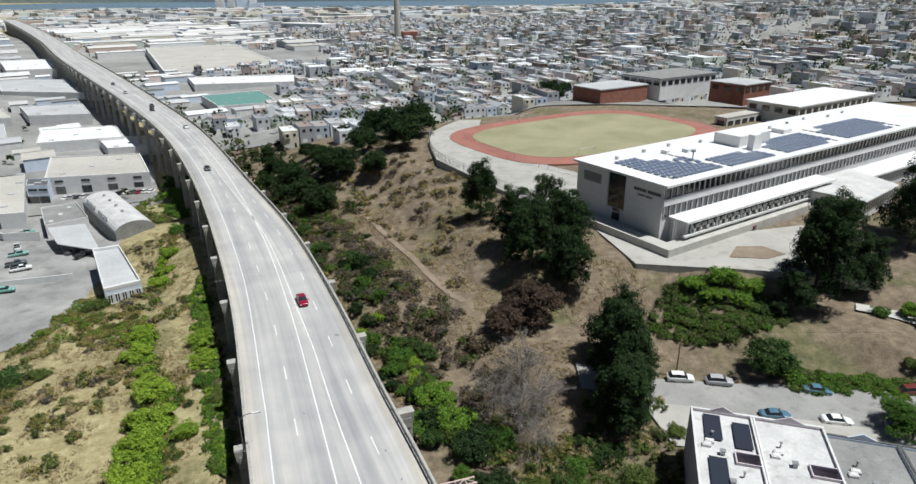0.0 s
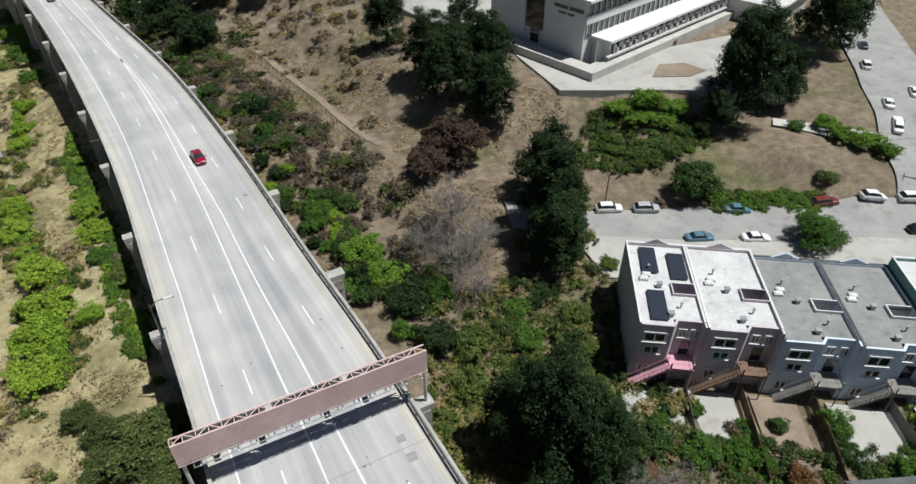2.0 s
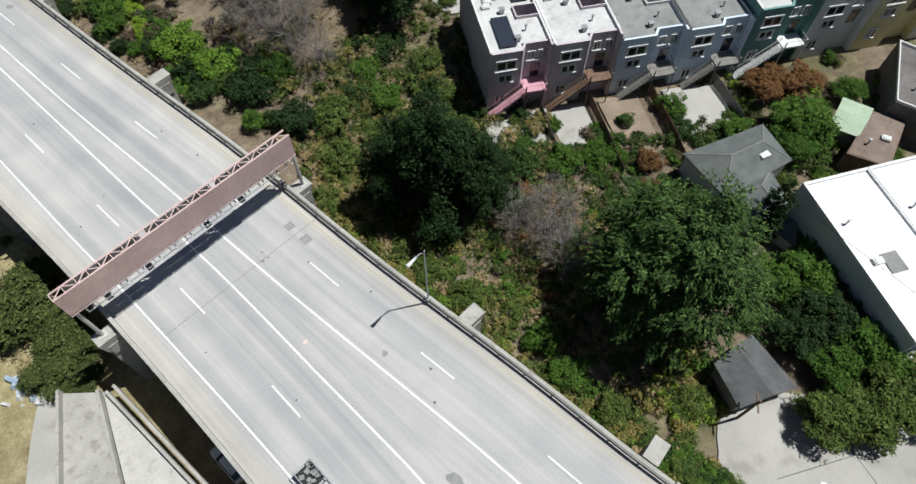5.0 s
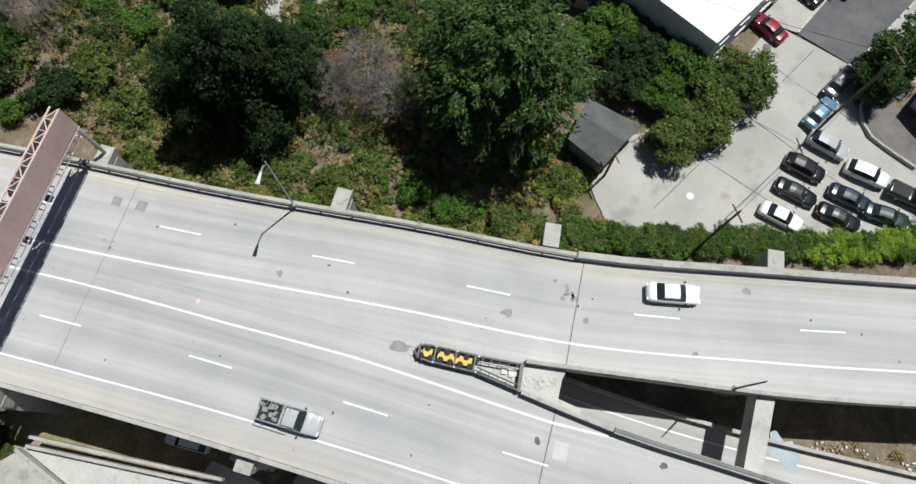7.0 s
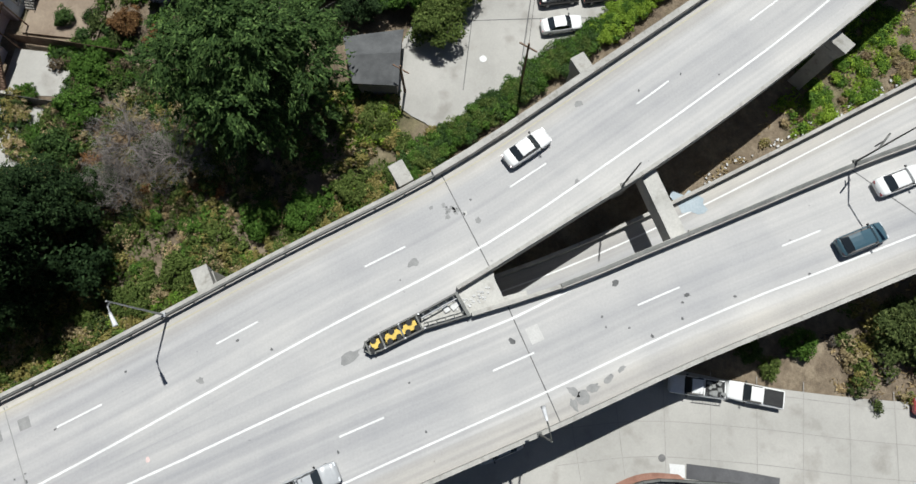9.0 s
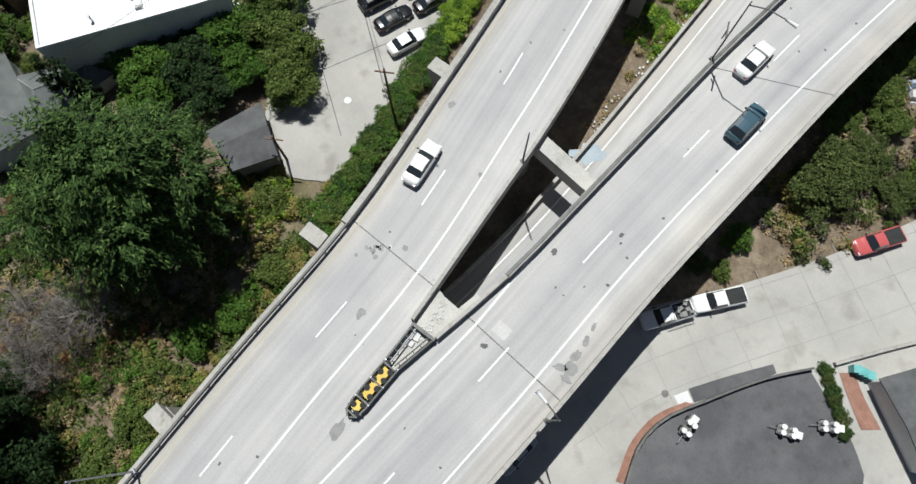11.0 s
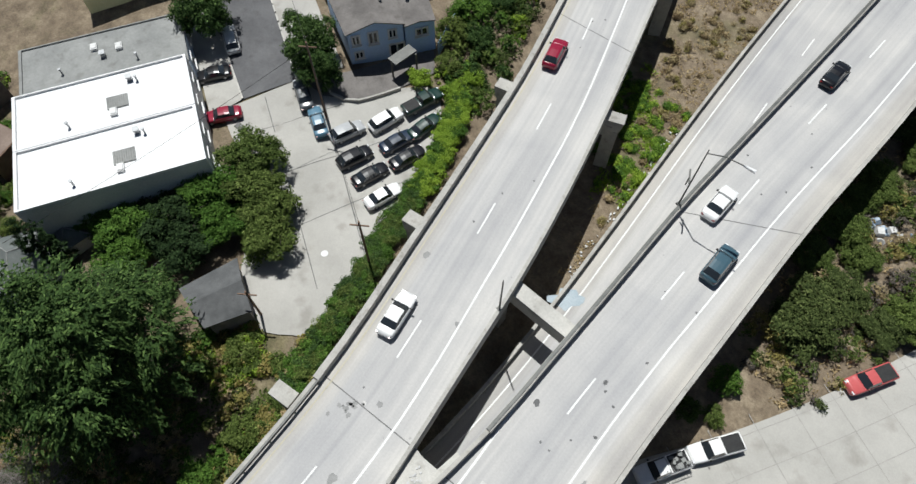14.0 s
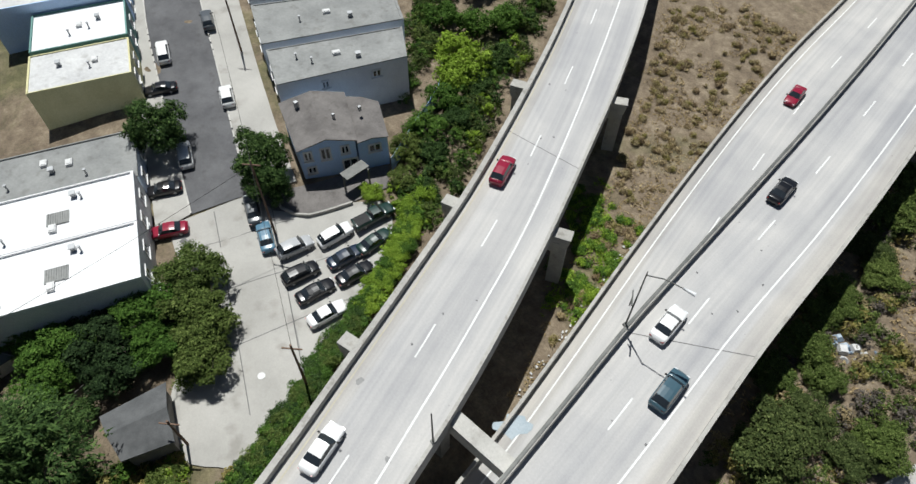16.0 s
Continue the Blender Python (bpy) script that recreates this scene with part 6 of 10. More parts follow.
for a in (2.5, 10.8):
    b = Build()
    p = F0 + FD * (a + 1.2) + FB * 8.5
    b.box((p.x, p.y, -2.42), (1.9, 2.4, 0.12), math.atan2(FD.y, FD.x))
    for k in range(9):
        q2 = p + FB * (-1.0 + k * 0.25)
        b.box((q2.x, q2.y, -2.33), (1.8, 0.07, 0.08), math.atan2(FD.y, FD.x))
    tagged(part("roof_grille", b, M_GREYROOF), "grey slatted roof grille on the white roof", "roof grille", "roof grilles")
flat_house("town_house", lot(17.4, 26.4), -4.0, M_STUCCO_BLUE, M_GREYROOF, "pale grey-blue house with a dark grey roof", ST, parapet=0.2, cap=M_GREYROOF, wins=WIN4 + [(3, 0.3, 1.2, 1.2, 1.6)], clutter=((0.3, 0.3), (0.6, 0.4), (0.5, 0.5), (0.35, 0.75), (0.7, 0.55)))
flat_house("town_house", lot(35.4, 44.0, 12.4, -1), -1.5, M_STUCCO_YELLOW, M_PALEROOF, "pale yellow house with a white roof", ST, wins=WIN4, clutter=((0.4, 0.4), (0.55, 0.35), (0.6, 0.7)), parapet=0.15)
flat_house("town_house", lot(44.3, 54.0, 12.2, -1), -1.2, M_STUCCO_TEAL, M_WHITEROOF, "teal house with a white roof", ST, wins=WIN4, clutter=((0.4, 0.4), (0.5, 0.5), (0.6, 0.3), (0.3, 0.6)), parapet=0.25)
flat_house("town_house", lot(54.3, 64.0, 18, -1), 0.2, M_BLUE, M_PALEROOF, "blue house with a pale roof", ST, wins=WIN4, clutter=((0.5, 0.4), (0.3, 0.6)))
flat_house("town_house", lot(64.3, 74.0, 18, -1), 0.6, M_STUCCO, M_WHITEROOF, "white house with a white roof", ST, wins=WIN4, clutter=((0.5, 0.4),))
flat_house("town_house", lot(74.3, 84.0, 18, -1), 0.9, M_STUCCO_TAUPE, M_GREYROOF, "taupe house with a grey roof", ST, wins=WIN4, clutter=((0.5, 0.4),))
flat_house("town_house", [(70.6, -25.6), (66.6, -43.6), (73.2, -46.6), (78.6, -27.4)], -1.2, M_STUCCO, M_GREYROOF, "pale house with a stained grey roof", ST, parapet=0.12, cap=M_GREYROOF,
           wins=[(0, 0.35, 1.0, 1.1, 1.6), (0, 0.75, 1.2, 1.1, 1.6), (3, 0.3, 1.4, 1.3, 2.0), (3, 0.7, 1.4, 1.3, 2.0)], clutter=((0.3, 0.4), (0.5, 0.5), (0.65, 0.3), (0.2, 0.6)))
flat_house("town_house", [(79.4, -27.2), (74.0, -47.4), (82.5, -50.2), (89.5, -29.6)], -0.6, M_STUCCO_BLUE, M_GREYROOF, "pale blue house with a grey roof", ST, parapet=0.12, cap=M_GREYROOF, wins=[(3, 0.3, 1.4, 1.3, 2.0), (3, 0.7, 1.4, 1.3, 2.0)], clutter=((0.3, 0.4), (0.5, 0.5), (0.65, 0.3)))
flat_house("town_house", [(90.2, -29.8), (84, -50), (93, -53), (99, -32)], 0.0, M_STUCCO, M_PALEROOF, "white house with a pale roof", ST, wins=[(3, 0.5, 1.4, 1.3, 2.0)], clutter=((0.3, 0.4), (0.5, 0.5)))
flat_house("town_house", [(99.6, -32), (94, -53), (103, -56), (109, -34.5)], 0.4, M_STUCCO_TAUPE, M_GREYROOF, "taupe house with a grey roof", ST, wins=[(3, 0.5, 1.4, 1.3, 2.0)], clutter=((0.3, 0.4), (0.5, 0.5)))


M_WOODROOF = surface("brown_roof_felt", (0.17, 0.125, 0.10), (0.26, 0.20, 0.165), 0.4, 4, 0.9, 0.15, stain=0.4)


def gabled(name, label, cat, poly, z_eave, rise, wall, roof, along=0, zb=None, wins=(), over=0.35, group=""):
    """A house with a ridge; poly: four corners round; along: the side that the ridge follows."""
    p = [Vector(q) for q in poly]
    if sum(p[i].x * p[(i + 1) % 4].y - p[(i + 1) % 4].x * p[i].y for i in range(4)) < 0:
        p = p[::-1]
    if along:
        p = p[1:] + p[:1]
    zb = min(ground(*q) for q in p) - 0.4 if zb is None else zb
    top = thing(name, label, cat, group)
    m0, m1 = (p[0] + p[3]) / 2, (p[1] + p[2]) / 2
    b = Build()
    b.prism([tuple(q) for q in p], zb, z_eave)
    b.face([(*p[3], z_eave), (*p[0], z_eave), (*m0, z_eave + rise)])
    b.face([(*p[1], z_eave), (*p[2], z_eave), (*m1, z_eave + rise)])
    part("wall", b, wall, top)
    d = (p[1] - p[0]).normalized() * over
    n = (p[3] - p[0]).normalized() * over
    k = rise / ((p[3] - p[0]).length / 2) * over
    for a, c_, s in ((p[0], p[1], -1), (p[3], p[2], 1)):
        b = Build()
        e0, e1 = a - d + n * s, c_ + d + n * s
        r0, r1 = m0 - d, m1 + d
        f = [(*e0, z_eave - k + 0.06), (*e1, z_eave - k + 0.06), (*r1, z_eave + rise + 0.06), (*r0, z_eave + rise + 0.06)]
        g = [(x, y, z + 0.14) for x, y, z in f]
        b.face(f[::-1] if s < 0 else f)
        b.face(g if s < 0 else g[::-1])
        for i in range(4):
            j = (i + 1) % 4
            b.face([f[i], f[j], g[j], g[i]])
        part("roof_slope", b, roof, top)
    for side, t, w, h, z in wins:
        a, e = p[side], p[(side + 1) % 4]
        dd = (e - a).normalized()
        window(top, a + (e - a) * t, (dd.y, -dd.x), w, h, z)
    return top


gabled("blue_house", "blue two-storey stucco house with a low dark gable roof", "house", [(59.6, -23.3), (69.2, -25.0), (66.6, -33.2), (57.5, -30.3)], -3.3, 1.1, M_BLUE, M_TARROOF, 0, over=0.25,
       wins=[(3, 0.14, 1.0, 1.5, -4.5), (3, 0.45, 1.2, 1.9, -4.6), (3, 0.8, 1.0, 1.3, -4.5), (3, 0.16, 1.1, 1.1, -7.0), (3, 0.86, 2.0, 2.2, -7.4)])
gabled("blue_house_wing", "blue stucco wing with a flat dark roof", "house", [(57.4, -30.5), (66.4, -33.4), (63.0, -36.6), (56.4, -34.4)], -3.9, 0.35, M_BLUE, M_TARROOF, 0, over=0.15, wins=[(3, 0.55, 1.6, 1.2, -5.2)])
b = Build()
for x, y, w_, h_ in ((66.5, -26.4, 0.5, 1.1), (62.0, -29.6, 0.3, 0.8), (61.5, -33.2, 0.35, 0.8)):
    b.box((x, y, -2.6 + h_ / 2), (w_, w_, h_), 0.2)
tagged(part("chimney_pots", b, M_STEEL), "small metal flues on the dark roof", "flues")
b = Build()
b.box((55.0, -28.6, -5.7), (1.6, 3.6, 0.18), 0.2)
b.box((54.3, -30.2, -7.3), (0.2, 0.2, 3.0), 0.2)
b.box((54.9, -26.9, -7.3), (0.2, 0.2, 3.0), 0.2)
tagged(part("porch", b, M_RAILDARK), "dark flat porch roof over the blue house's door", "porch")
board_fence([(55, -34), (59, -40), (64, -47), (72, -53)], 2.6, M_BLUE, "tall blue board fence behind the house")
gabled("garden_cabin", "dark shingled cabin with a gable roof", "cabin", [(34.4, 7.0), (39.4, 7.7), (39.5, 1.7), (33.5, 2.8)], -7.2, 0.9, M_GREYWOOD, M_DARKROOF, 1)
def hipped(name, label, poly, z_eave, rise, wall, roof, inset=0.3, over=0.4):
    """A house under a hip roof; poly: four corners round, the ridge along the first side."""
    p = [Vector(q) for q in poly]
    if sum(p[i].x * p[(i + 1) % 4].y - p[(i + 1) % 4].x * p[i].y for i in range(4)) < 0:
        p = p[::-1]
    top = thing(name, label, "house")
    b = Build()
    b.prism([tuple(q) for q in p], min(ground(*q) for q in p) - 0.4, z_eave)
    part("wall", b, wall, top)
    c = sum(p, Vector((0, 0))) / 4
    e = [q + (q - c).normalized() * over for q in p]
    m0, m1 = (p[0] + p[3]) / 2, (p[1] + p[2]) / 2
    r0, r1 = m0 + (m1 - m0) * inset, m1 - (m1 - m0) * inset
    zr = z_eave + rise
    E = [(*q, z_eave - 0.05) for q in e]
    R0, R1 = (*r0, zr), (*r1, zr)
    for f in ([E[0], E[1], R1, R0], [E[1], E[2], R1], [E[2], E[3], R0, R1], [E[3], E[0], R0]):
        b = Build()
        b.face(f)
        b.face([(x, y, z - 0.12) for x, y, z in reversed(f)])
        part("roof_slope", b, roof, top)
    b = Build()
    b.tube([R0, R1], 0.09, 5)
    for k, r in ((0, R0), (1, R1), (2, R1), (3, R0)):
        b.tube([E[k], r], 0.07, 5)
    part("ridge_cap", b, M_GREYROOF, top)
    return top


M_SLATEROOF = surface("grey_green_shingle", (0.105, 0.118, 0.115), (0.165, 0.178, 0.172), 0.5, 9, 0.95, 0.3)
hipped("grey_bungalow", "grey shingled bungalow with a hip roof among the trees", [(48.8, 30.2), (60.2, 29.2), (59.4, 23.4), (49.0, 23.0)], -6.6, 1.9, M_STUCCO, M_SLATEROOF, 0.28)
hipped("grey_bungalow_wing", "grey shingled rear wing of the bungalow", [(49.6, 22.9), (49.8, 18.2), (54.8, 18.6), (56.2, 23.2)], -6.9, 1.4, M_STUCCO, M_SLATEROOF, 0.3)
hipped("garden_garage", "low grey shingled garage beside the bungalow", [(51.6, 17.2), (56.2, 19.0), (57.6, 14.6), (52.2, 14.2)], -7.6, 0.9, M_STUCCO, M_SLATEROOF, 0.35)
b = Build()
b.box((56.2, 25.0, -5.45), (1.3, 0.9, 0.25), -0.05)
tagged(part("roof_hatch", b, M_TRIM), "white skylight on the grey shingle roof", "skylight")
gabled("garden_shed", "small garden shed with a pale green roof", "shed", [(72.6, 27.2), (74.2, 24.4), (69.4, 22.2), (67.8, 24.8)], -6.4, 0.5, M_GREYWOOD, surface("green_roof_sheet", (0.32, 0.42, 0.30), (0.42, 0.52, 0.38), 0.5, 4, 0.8, 0.1), 0)
flat_house("back_building", [(74.2, 24.2), (76.4, 20.6), (69.0, 16.4), (66.0, 20.6)], -6.2, M_WOOD, M_WOODROOF, "low brown-roofed building in a garden", "garden buildings", parapet=0.0, clutter=((0.3, 0.3), (0.6, 0.5)))
flat_house("back_building", [(84.5, 30.5), (89, 20.5), (79, 16.4), (75.5, 23.0)], -4.2, M_TARROOF, M_TARROOF, "dark building with a pale roof edge", "garden buildings", parapet=0.35, cap=M_TRIM, clutter=((0.3, 0.3), (0.6, 0.5)))
gabled("corner_house", "low house with a blue-grey roof by the street", "house", [(-17.8, -37.4), (-20.5, -47), (-29, -45), (-26.5, -35.4)], -7.5, 0.5, M_STUCCO, M_DARKROOF, 0)

# ramp slabs beside the viaduct
b = Build()
b.prism([(-26.2, 37.2), (-23.0, 35.6), (-23.6, 14), (-30.5, 14)][::-1], -10.6, -8.6)
tagged(part("ramp_slab", b, M_CONC), "grey concrete slab of a side ramp", "ramp", kind="structure")
b = Build()
b.prism([(-22.5, 35.4), (-15.8, 18.8), (-14.5, 8), (-23.0, 8)][::-1], -10.6, -8.5)
tagged(part("ramp_slab", b, M_CONC_PALE), "pale concrete slab of a side ramp", "ramp", kind="structure")
for (x0, y0), (x1, y1) in (((-22.75, 35.5), (-23.3, 8)), ((-22.0, 34.9), (-15.2, 17.8)), ((-21.2, 35.2), (-14.2, 17.2)), ((-26.3, 37.4), (-30.7, 14))):
    d = Vector((x1 - x0, y1 - y0))
    b = Build()
    b.box(((x0 + x1) / 2, (y0 + y1) / 2, -8.2), (d.length, 0.3, 0.9), math.atan2(d.y, d.x))
    tagged(part("ramp_wall", b, M_CONC), "low concrete wall of the side ramp", "wall", kind="structure")

# ---------- plants ----------
def leaf_mesh(name, centres, normals, along, length, width, mat):
    """Pointed leaves: each a triangle about its centre."""
    n = len(centres)
    t = along - (along * normals).sum(1, keepdims=True) * normals
    t /= np.linalg.norm(t, axis=1, keepdims=True) + 1e-9
    s = np.cross(normals, t)
    L, W = length[:, None], width[:, None]
    v = np.stack([centres - t * L + s * W, centres - t * L - s * W, centres + t * L], 1).reshape(-1, 3)
    me = bpy.data.meshes.new(name)
    me.vertices.add(3 * n)
    me.vertices.foreach_set("co", v.astype(np.float32).ravel())
    me.loops.add(3 * n)
    me.loops.foreach_set("vertex_index", np.arange(3 * n, dtype=np.int32))
    me.polygons.add(n)
    me.polygons.foreach_set("loop_start", np.arange(0, 3 * n, 3, dtype=np.int32))
    me.update(calc_edges=True)
    me.materials.append(mat)
    return me


def units(rng, n):
    v = rng.normal(size=(n, 3))
    return v / np.linalg.norm(v, axis=1, keepdims=True)


def crown(name, lobes, mat, clumps, per, size, seed, leaf=(0.22, 0.12), droop=0.0, reach=1.0, up=0.35):
    """Clumps of leaves over the skins of some lobes (x, y, z, rx, ry, rz)."""
    rng = np.random.default_rng(seed)
    lb = np.array(lobes, float)
    area = lb[:, 3] * lb[:, 4] + lb[:, 5] * lb[:, 3]
    pick = rng.choice(len(lb), clumps, p=area / area.sum())
    u = units(rng, clumps)
    u[:, 2] = np.where(u[:, 2] < -0.45, -u[:, 2], u[:, 2])
    r = rng.uniform(0.62, 1.04, clumps)[:, None]
    c = lb[pick, :3] + u * lb[pick, 3:] * r
    out = u / lb[pick, 3:]
    out /= np.linalg.norm(out, axis=1, keepdims=True)
    idx = np.repeat(np.arange(clumps), per)
    o = out[idx]
    sz = size * rng.uniform(0.6, 1.3, clumps)[idx]
    if droop:
        k = rng.uniform(-0.3, 1.0, len(idx))[:, None] * sz[:, None] * reach
        way = o * np.array([1, 1, 0.45])
        p = c[idx] + way * k + units(rng, len(idx)) * sz[:, None] * 0.38 - np.array([0, 0, 1.0]) * (np.abs(k) * droop)
        along = way + units(rng, len(idx)) * 0.45 - np.array([0, 0, droop * 0.6])
    else:
        v = units(rng, len(idx))
        p = c[idx] + v * np.array([1, 1, 0.75]) * (sz * rng.uniform(0.2, 1, len(idx)) ** 0.5)[:, None]
        along = units(rng, len(idx))
        o = o * 0.5 + v * 0.9
    nrm = o * 0.7 + units(rng, len(idx)) * 0.55 + np.array([0, 0, up])
    nrm /= np.linalg.norm(nrm, axis=1, keepdims=True)
    ln = rng.uniform(0.6, 1.35, len(idx)) * leaf[0]
    return leaf_mesh(name, p, nrm, along, ln, ln * leaf[1] / leaf[0] * rng.uniform(0.8, 1.2, len(idx)), mat)


def limbs(name, height, radius, seed, spread=0.55, mat=M_BARK, count=7, twigs=0, lean=0.2):
    rnd = random.Random(seed)
    b = Build()
    top = Vector((rnd.uniform(-lean, lean), rnd.uniform(-lean, lean), height * 0.75))
    b.tube([(0, 0, -0.6), (top.x * 0.3, top.y * 0.3, height * 0.3), top], radius, 8, 0, radius * 0.45)

    def grow(p, d, ln, r, depth):
        e = p + d * ln
        m = p + d * ln * 0.5 + Vector((rnd.uniform(-1, 1), rnd.uniform(-1, 1), rnd.uniform(-0.3, 0.6))) * ln * 0.08
        b.tube([p, m, e], r, 5 if r > 0.05 else 3, 0, r * 0.5)
        if depth:
            for _ in range(3 + (depth > 1) + (twigs > 0)):
                dd = (d + Vector((rnd.uniform(-1, 1), rnd.uniform(-1, 1), rnd.uniform(-0.35, 0.75))) * 0.85).normalized()
                grow(p + (e - p) * rnd.uniform(0.45, 1.0), dd, ln * rnd.uniform(0.45, 0.7), r * 0.5, depth - 1)

    for k in range(count):
        t = 2 * math.pi * k / count + rnd.uniform(-0.3, 0.3)
        z = height * rnd.uniform(0.3, 0.75)
        d = Vector((math.cos(t), math.sin(t), rnd.uniform(0.25, 0.9))).normalized()
        grow(Vector((top.x * z / height, top.y * z / height, z)), d, height * spread * rnd.uniform(0.6, 1.0), radius * 0.4, 3 if twigs else 1)
    return b.mesh(name, mat)


def blob_lobes(r, h, z0, n, seed, squash=0.75):
    """Lobes that make an uneven crown of radius r from z0 to h."""
    rnd = random.Random(seed)
    out = [(0, 0, (z0 + h) / 2, r * 0.62, r * 0.62, (h - z0) * 0.46)]
    for k in range(n):
        t = 2 * math.pi * k / n + rnd.uniform(-0.5, 0.5)
        d = r * rnd.uniform(0.38, 0.68)
        rr = r * rnd.uniform(0.28, 0.46)
        z = z0 + (h - z0) * rnd.uniform(0.25, 0.85)
        out.append((d * math.cos(t), d * math.sin(t), z, rr, rr, rr * squash))
    return out


def tiers(r, h, z0, n, seed, power=0.8):
    """Lobes in tiers that narrow upwards."""
    rnd = random.Random(seed)
    out = []
    for k in range(n):
        f = k / (n - 1)
        rr = r * (1 - f) ** power * rnd.uniform(0.85, 1.1) + 0.35
        out.append((rnd.uniform(-0.1, 0.1) * r, rnd.uniform(-0.1, 0.1) * r, z0 + (h - z0) * f, rr, rr, (h - z0) / n * 1.1))
    return out


def ragged(r, h, z0, seed):
    """A full uneven crown of overlapping masses, widest low down, with a blunt top."""
    rnd = random.Random(seed * 7 + 1)
    out = [(0, 0, (h + z0) * 0.48, r * 0.5, r * 0.5, (h - z0) * 0.44)]
    for k in range(17):
        f = (k + 0.5) / 17
        w = r * (0.98 - 0.55 * f * f) * rnd.uniform(0.78, 1.1)
        t = k * 2.4 + rnd.uniform(-0.5, 0.5)
        d = w * rnd.uniform(0.42, 0.7)
        q = w * rnd.uniform(0.34, 0.5)
        out.append((d * math.cos(t), d * math.sin(t), z0 + (h - z0) * (0.08 + 0.86 * f), q, q, q * rnd.uniform(0.7, 1.0)))
    return out


def low_lobes(r, h, n, seed):
    """Lobes of a crown that comes down to the ground."""
    rnd = random.Random(seed * 5 + 3)
    out = [(0, 0, h * 0.45, r * 0.66, r * 0.66, h * 0.46)]
    for k in range(n):
        t = 2 * math.pi * k / n + rnd.uniform(-0.6, 0.6)
        d, q = r * rnd.uniform(0.3, 0.74), r * rnd.uniform(0.22, 0.42)
        out.append((d * math.cos(t), d * math.sin(t), h * rnd.uniform(0.18, 0.78) * (1.15 - 0.5 * d / r), q, q, q * 0.85))
    return out


PROTO = {}


def proto(kind, variant, make_crown, make_trunk, mat):
    key = (kind, variant, mat.name)
    if key not in PROTO:
        PROTO[key] = (make_crown(variant, mat), make_trunk(variant) if make_trunk else None)
    return PROTO[key]


KINDS = {
    # name: (crown, trunk), about the sizes in metres that they are drawn at
    "conifer": (lambda v, m: crown("crown", ragged(8.0, 16.6, 6.0, v) + tiers(6.9, 17.2, 6.2, 7, v, 0.55), m, 1250, 34, 0.85, v, (0.19, 0.07), 0.32, 1.5, 0.8), lambda v: limbs("trunk", 13, 0.5, v, 0.4), 8.0),
    "pine": (lambda v, m: crown("crown", ragged(5.0, 11.0, 1.2, v), m, 760, 32, 0.62, v, (0.16, 0.065), 0.0, 1.0, 0.6), lambda v: limbs("trunk", 9, 0.3, v, 0.3), 5.0),
    "broad": (lambda v, m: crown("crown", blob_lobes(4.4, 8.0, 1.0, 12, v), m, 480, 32, 0.58, v, (0.13, 0.075)), lambda v: limbs("trunk", 6.2, 0.26, v), 4.4),
    "mound": (lambda v, m: crown("crown", low_lobes(4.6, 7.4, 14, v), m, 430, 32, 0.64, v, (0.165, 0.09)), lambda v: limbs("trunk", 5.2, 0.24, v), 4.6),
    "bush": (lambda v, m: crown("crown", low_lobes(2.3, 2.5, 9, v), m, 150, 30, 0.40, v, (0.105, 0.06)), lambda v: limbs("trunk", 1.6, 0.09, v, 0.5, count=5), 2.3),
    "brush": (lambda v, m: crown("crown", low_lobes(1.6, 1.3, 6, v), m, 54, 24, 0.34, v, (0.125, 0.055)), None, 1.6),
    "spire": (lambda v, m: crown("crown", tiers(1.9, 8.5, 0.6, 9, v, 0.45), m, 260, 30, 0.42, v, (0.14, 0.055), 0.1, 0.8), lambda v: limbs("trunk", 7, 0.2, v, 0.12), 1.9),
}


def plant(kind, x, y, r, mat, name, label, cat, group, variant=None, z=None, tall=1.0):
    mk, tr, r0 = KINDS[kind]
    PLANTED[0] += 1
    v = (PLANTED[0] % 3) if variant is None else variant
    cr, tk = proto(kind, v, mk, tr, mat)
    top = thing(name, label, cat, group)
    s = r / r0
    top.matrix_basis = Matrix.Translation((x, y, (ground(x, y) if z is None else z) - 0.15)) @ Matrix.Rotation(PLANTED[0] * 2.4, 4, "Z") @ Matrix.Diagonal((s, s, s * tall, 1))
    for nm, me in (("crown", cr), ("trunk", tk)):
        if me is not None:
            o = new(nm, me)
            o.parent = top
    return top


PLANTED = [0]
# big conifers
CYP = ("conifer_tree", "large dark green conifer with drooping sprays", "tree", "conifers")
for x, y, r, tall in ((34.2, 16.4, 10.5, 0.9), (19.0, 41.0, 7.1, 1.25), (23.4, 38.2, 5.2, 1.3), (15.4, 43.6, 5.4, 1.25)):
    plant("conifer" if r > 9 else "pine", x, y, r, F_CONIFER if r > 9 else F_DARK, *CYP, tall=tall)
PIN = ("pine_tree", "dark green pine with a ragged crown", "tree", "pines")
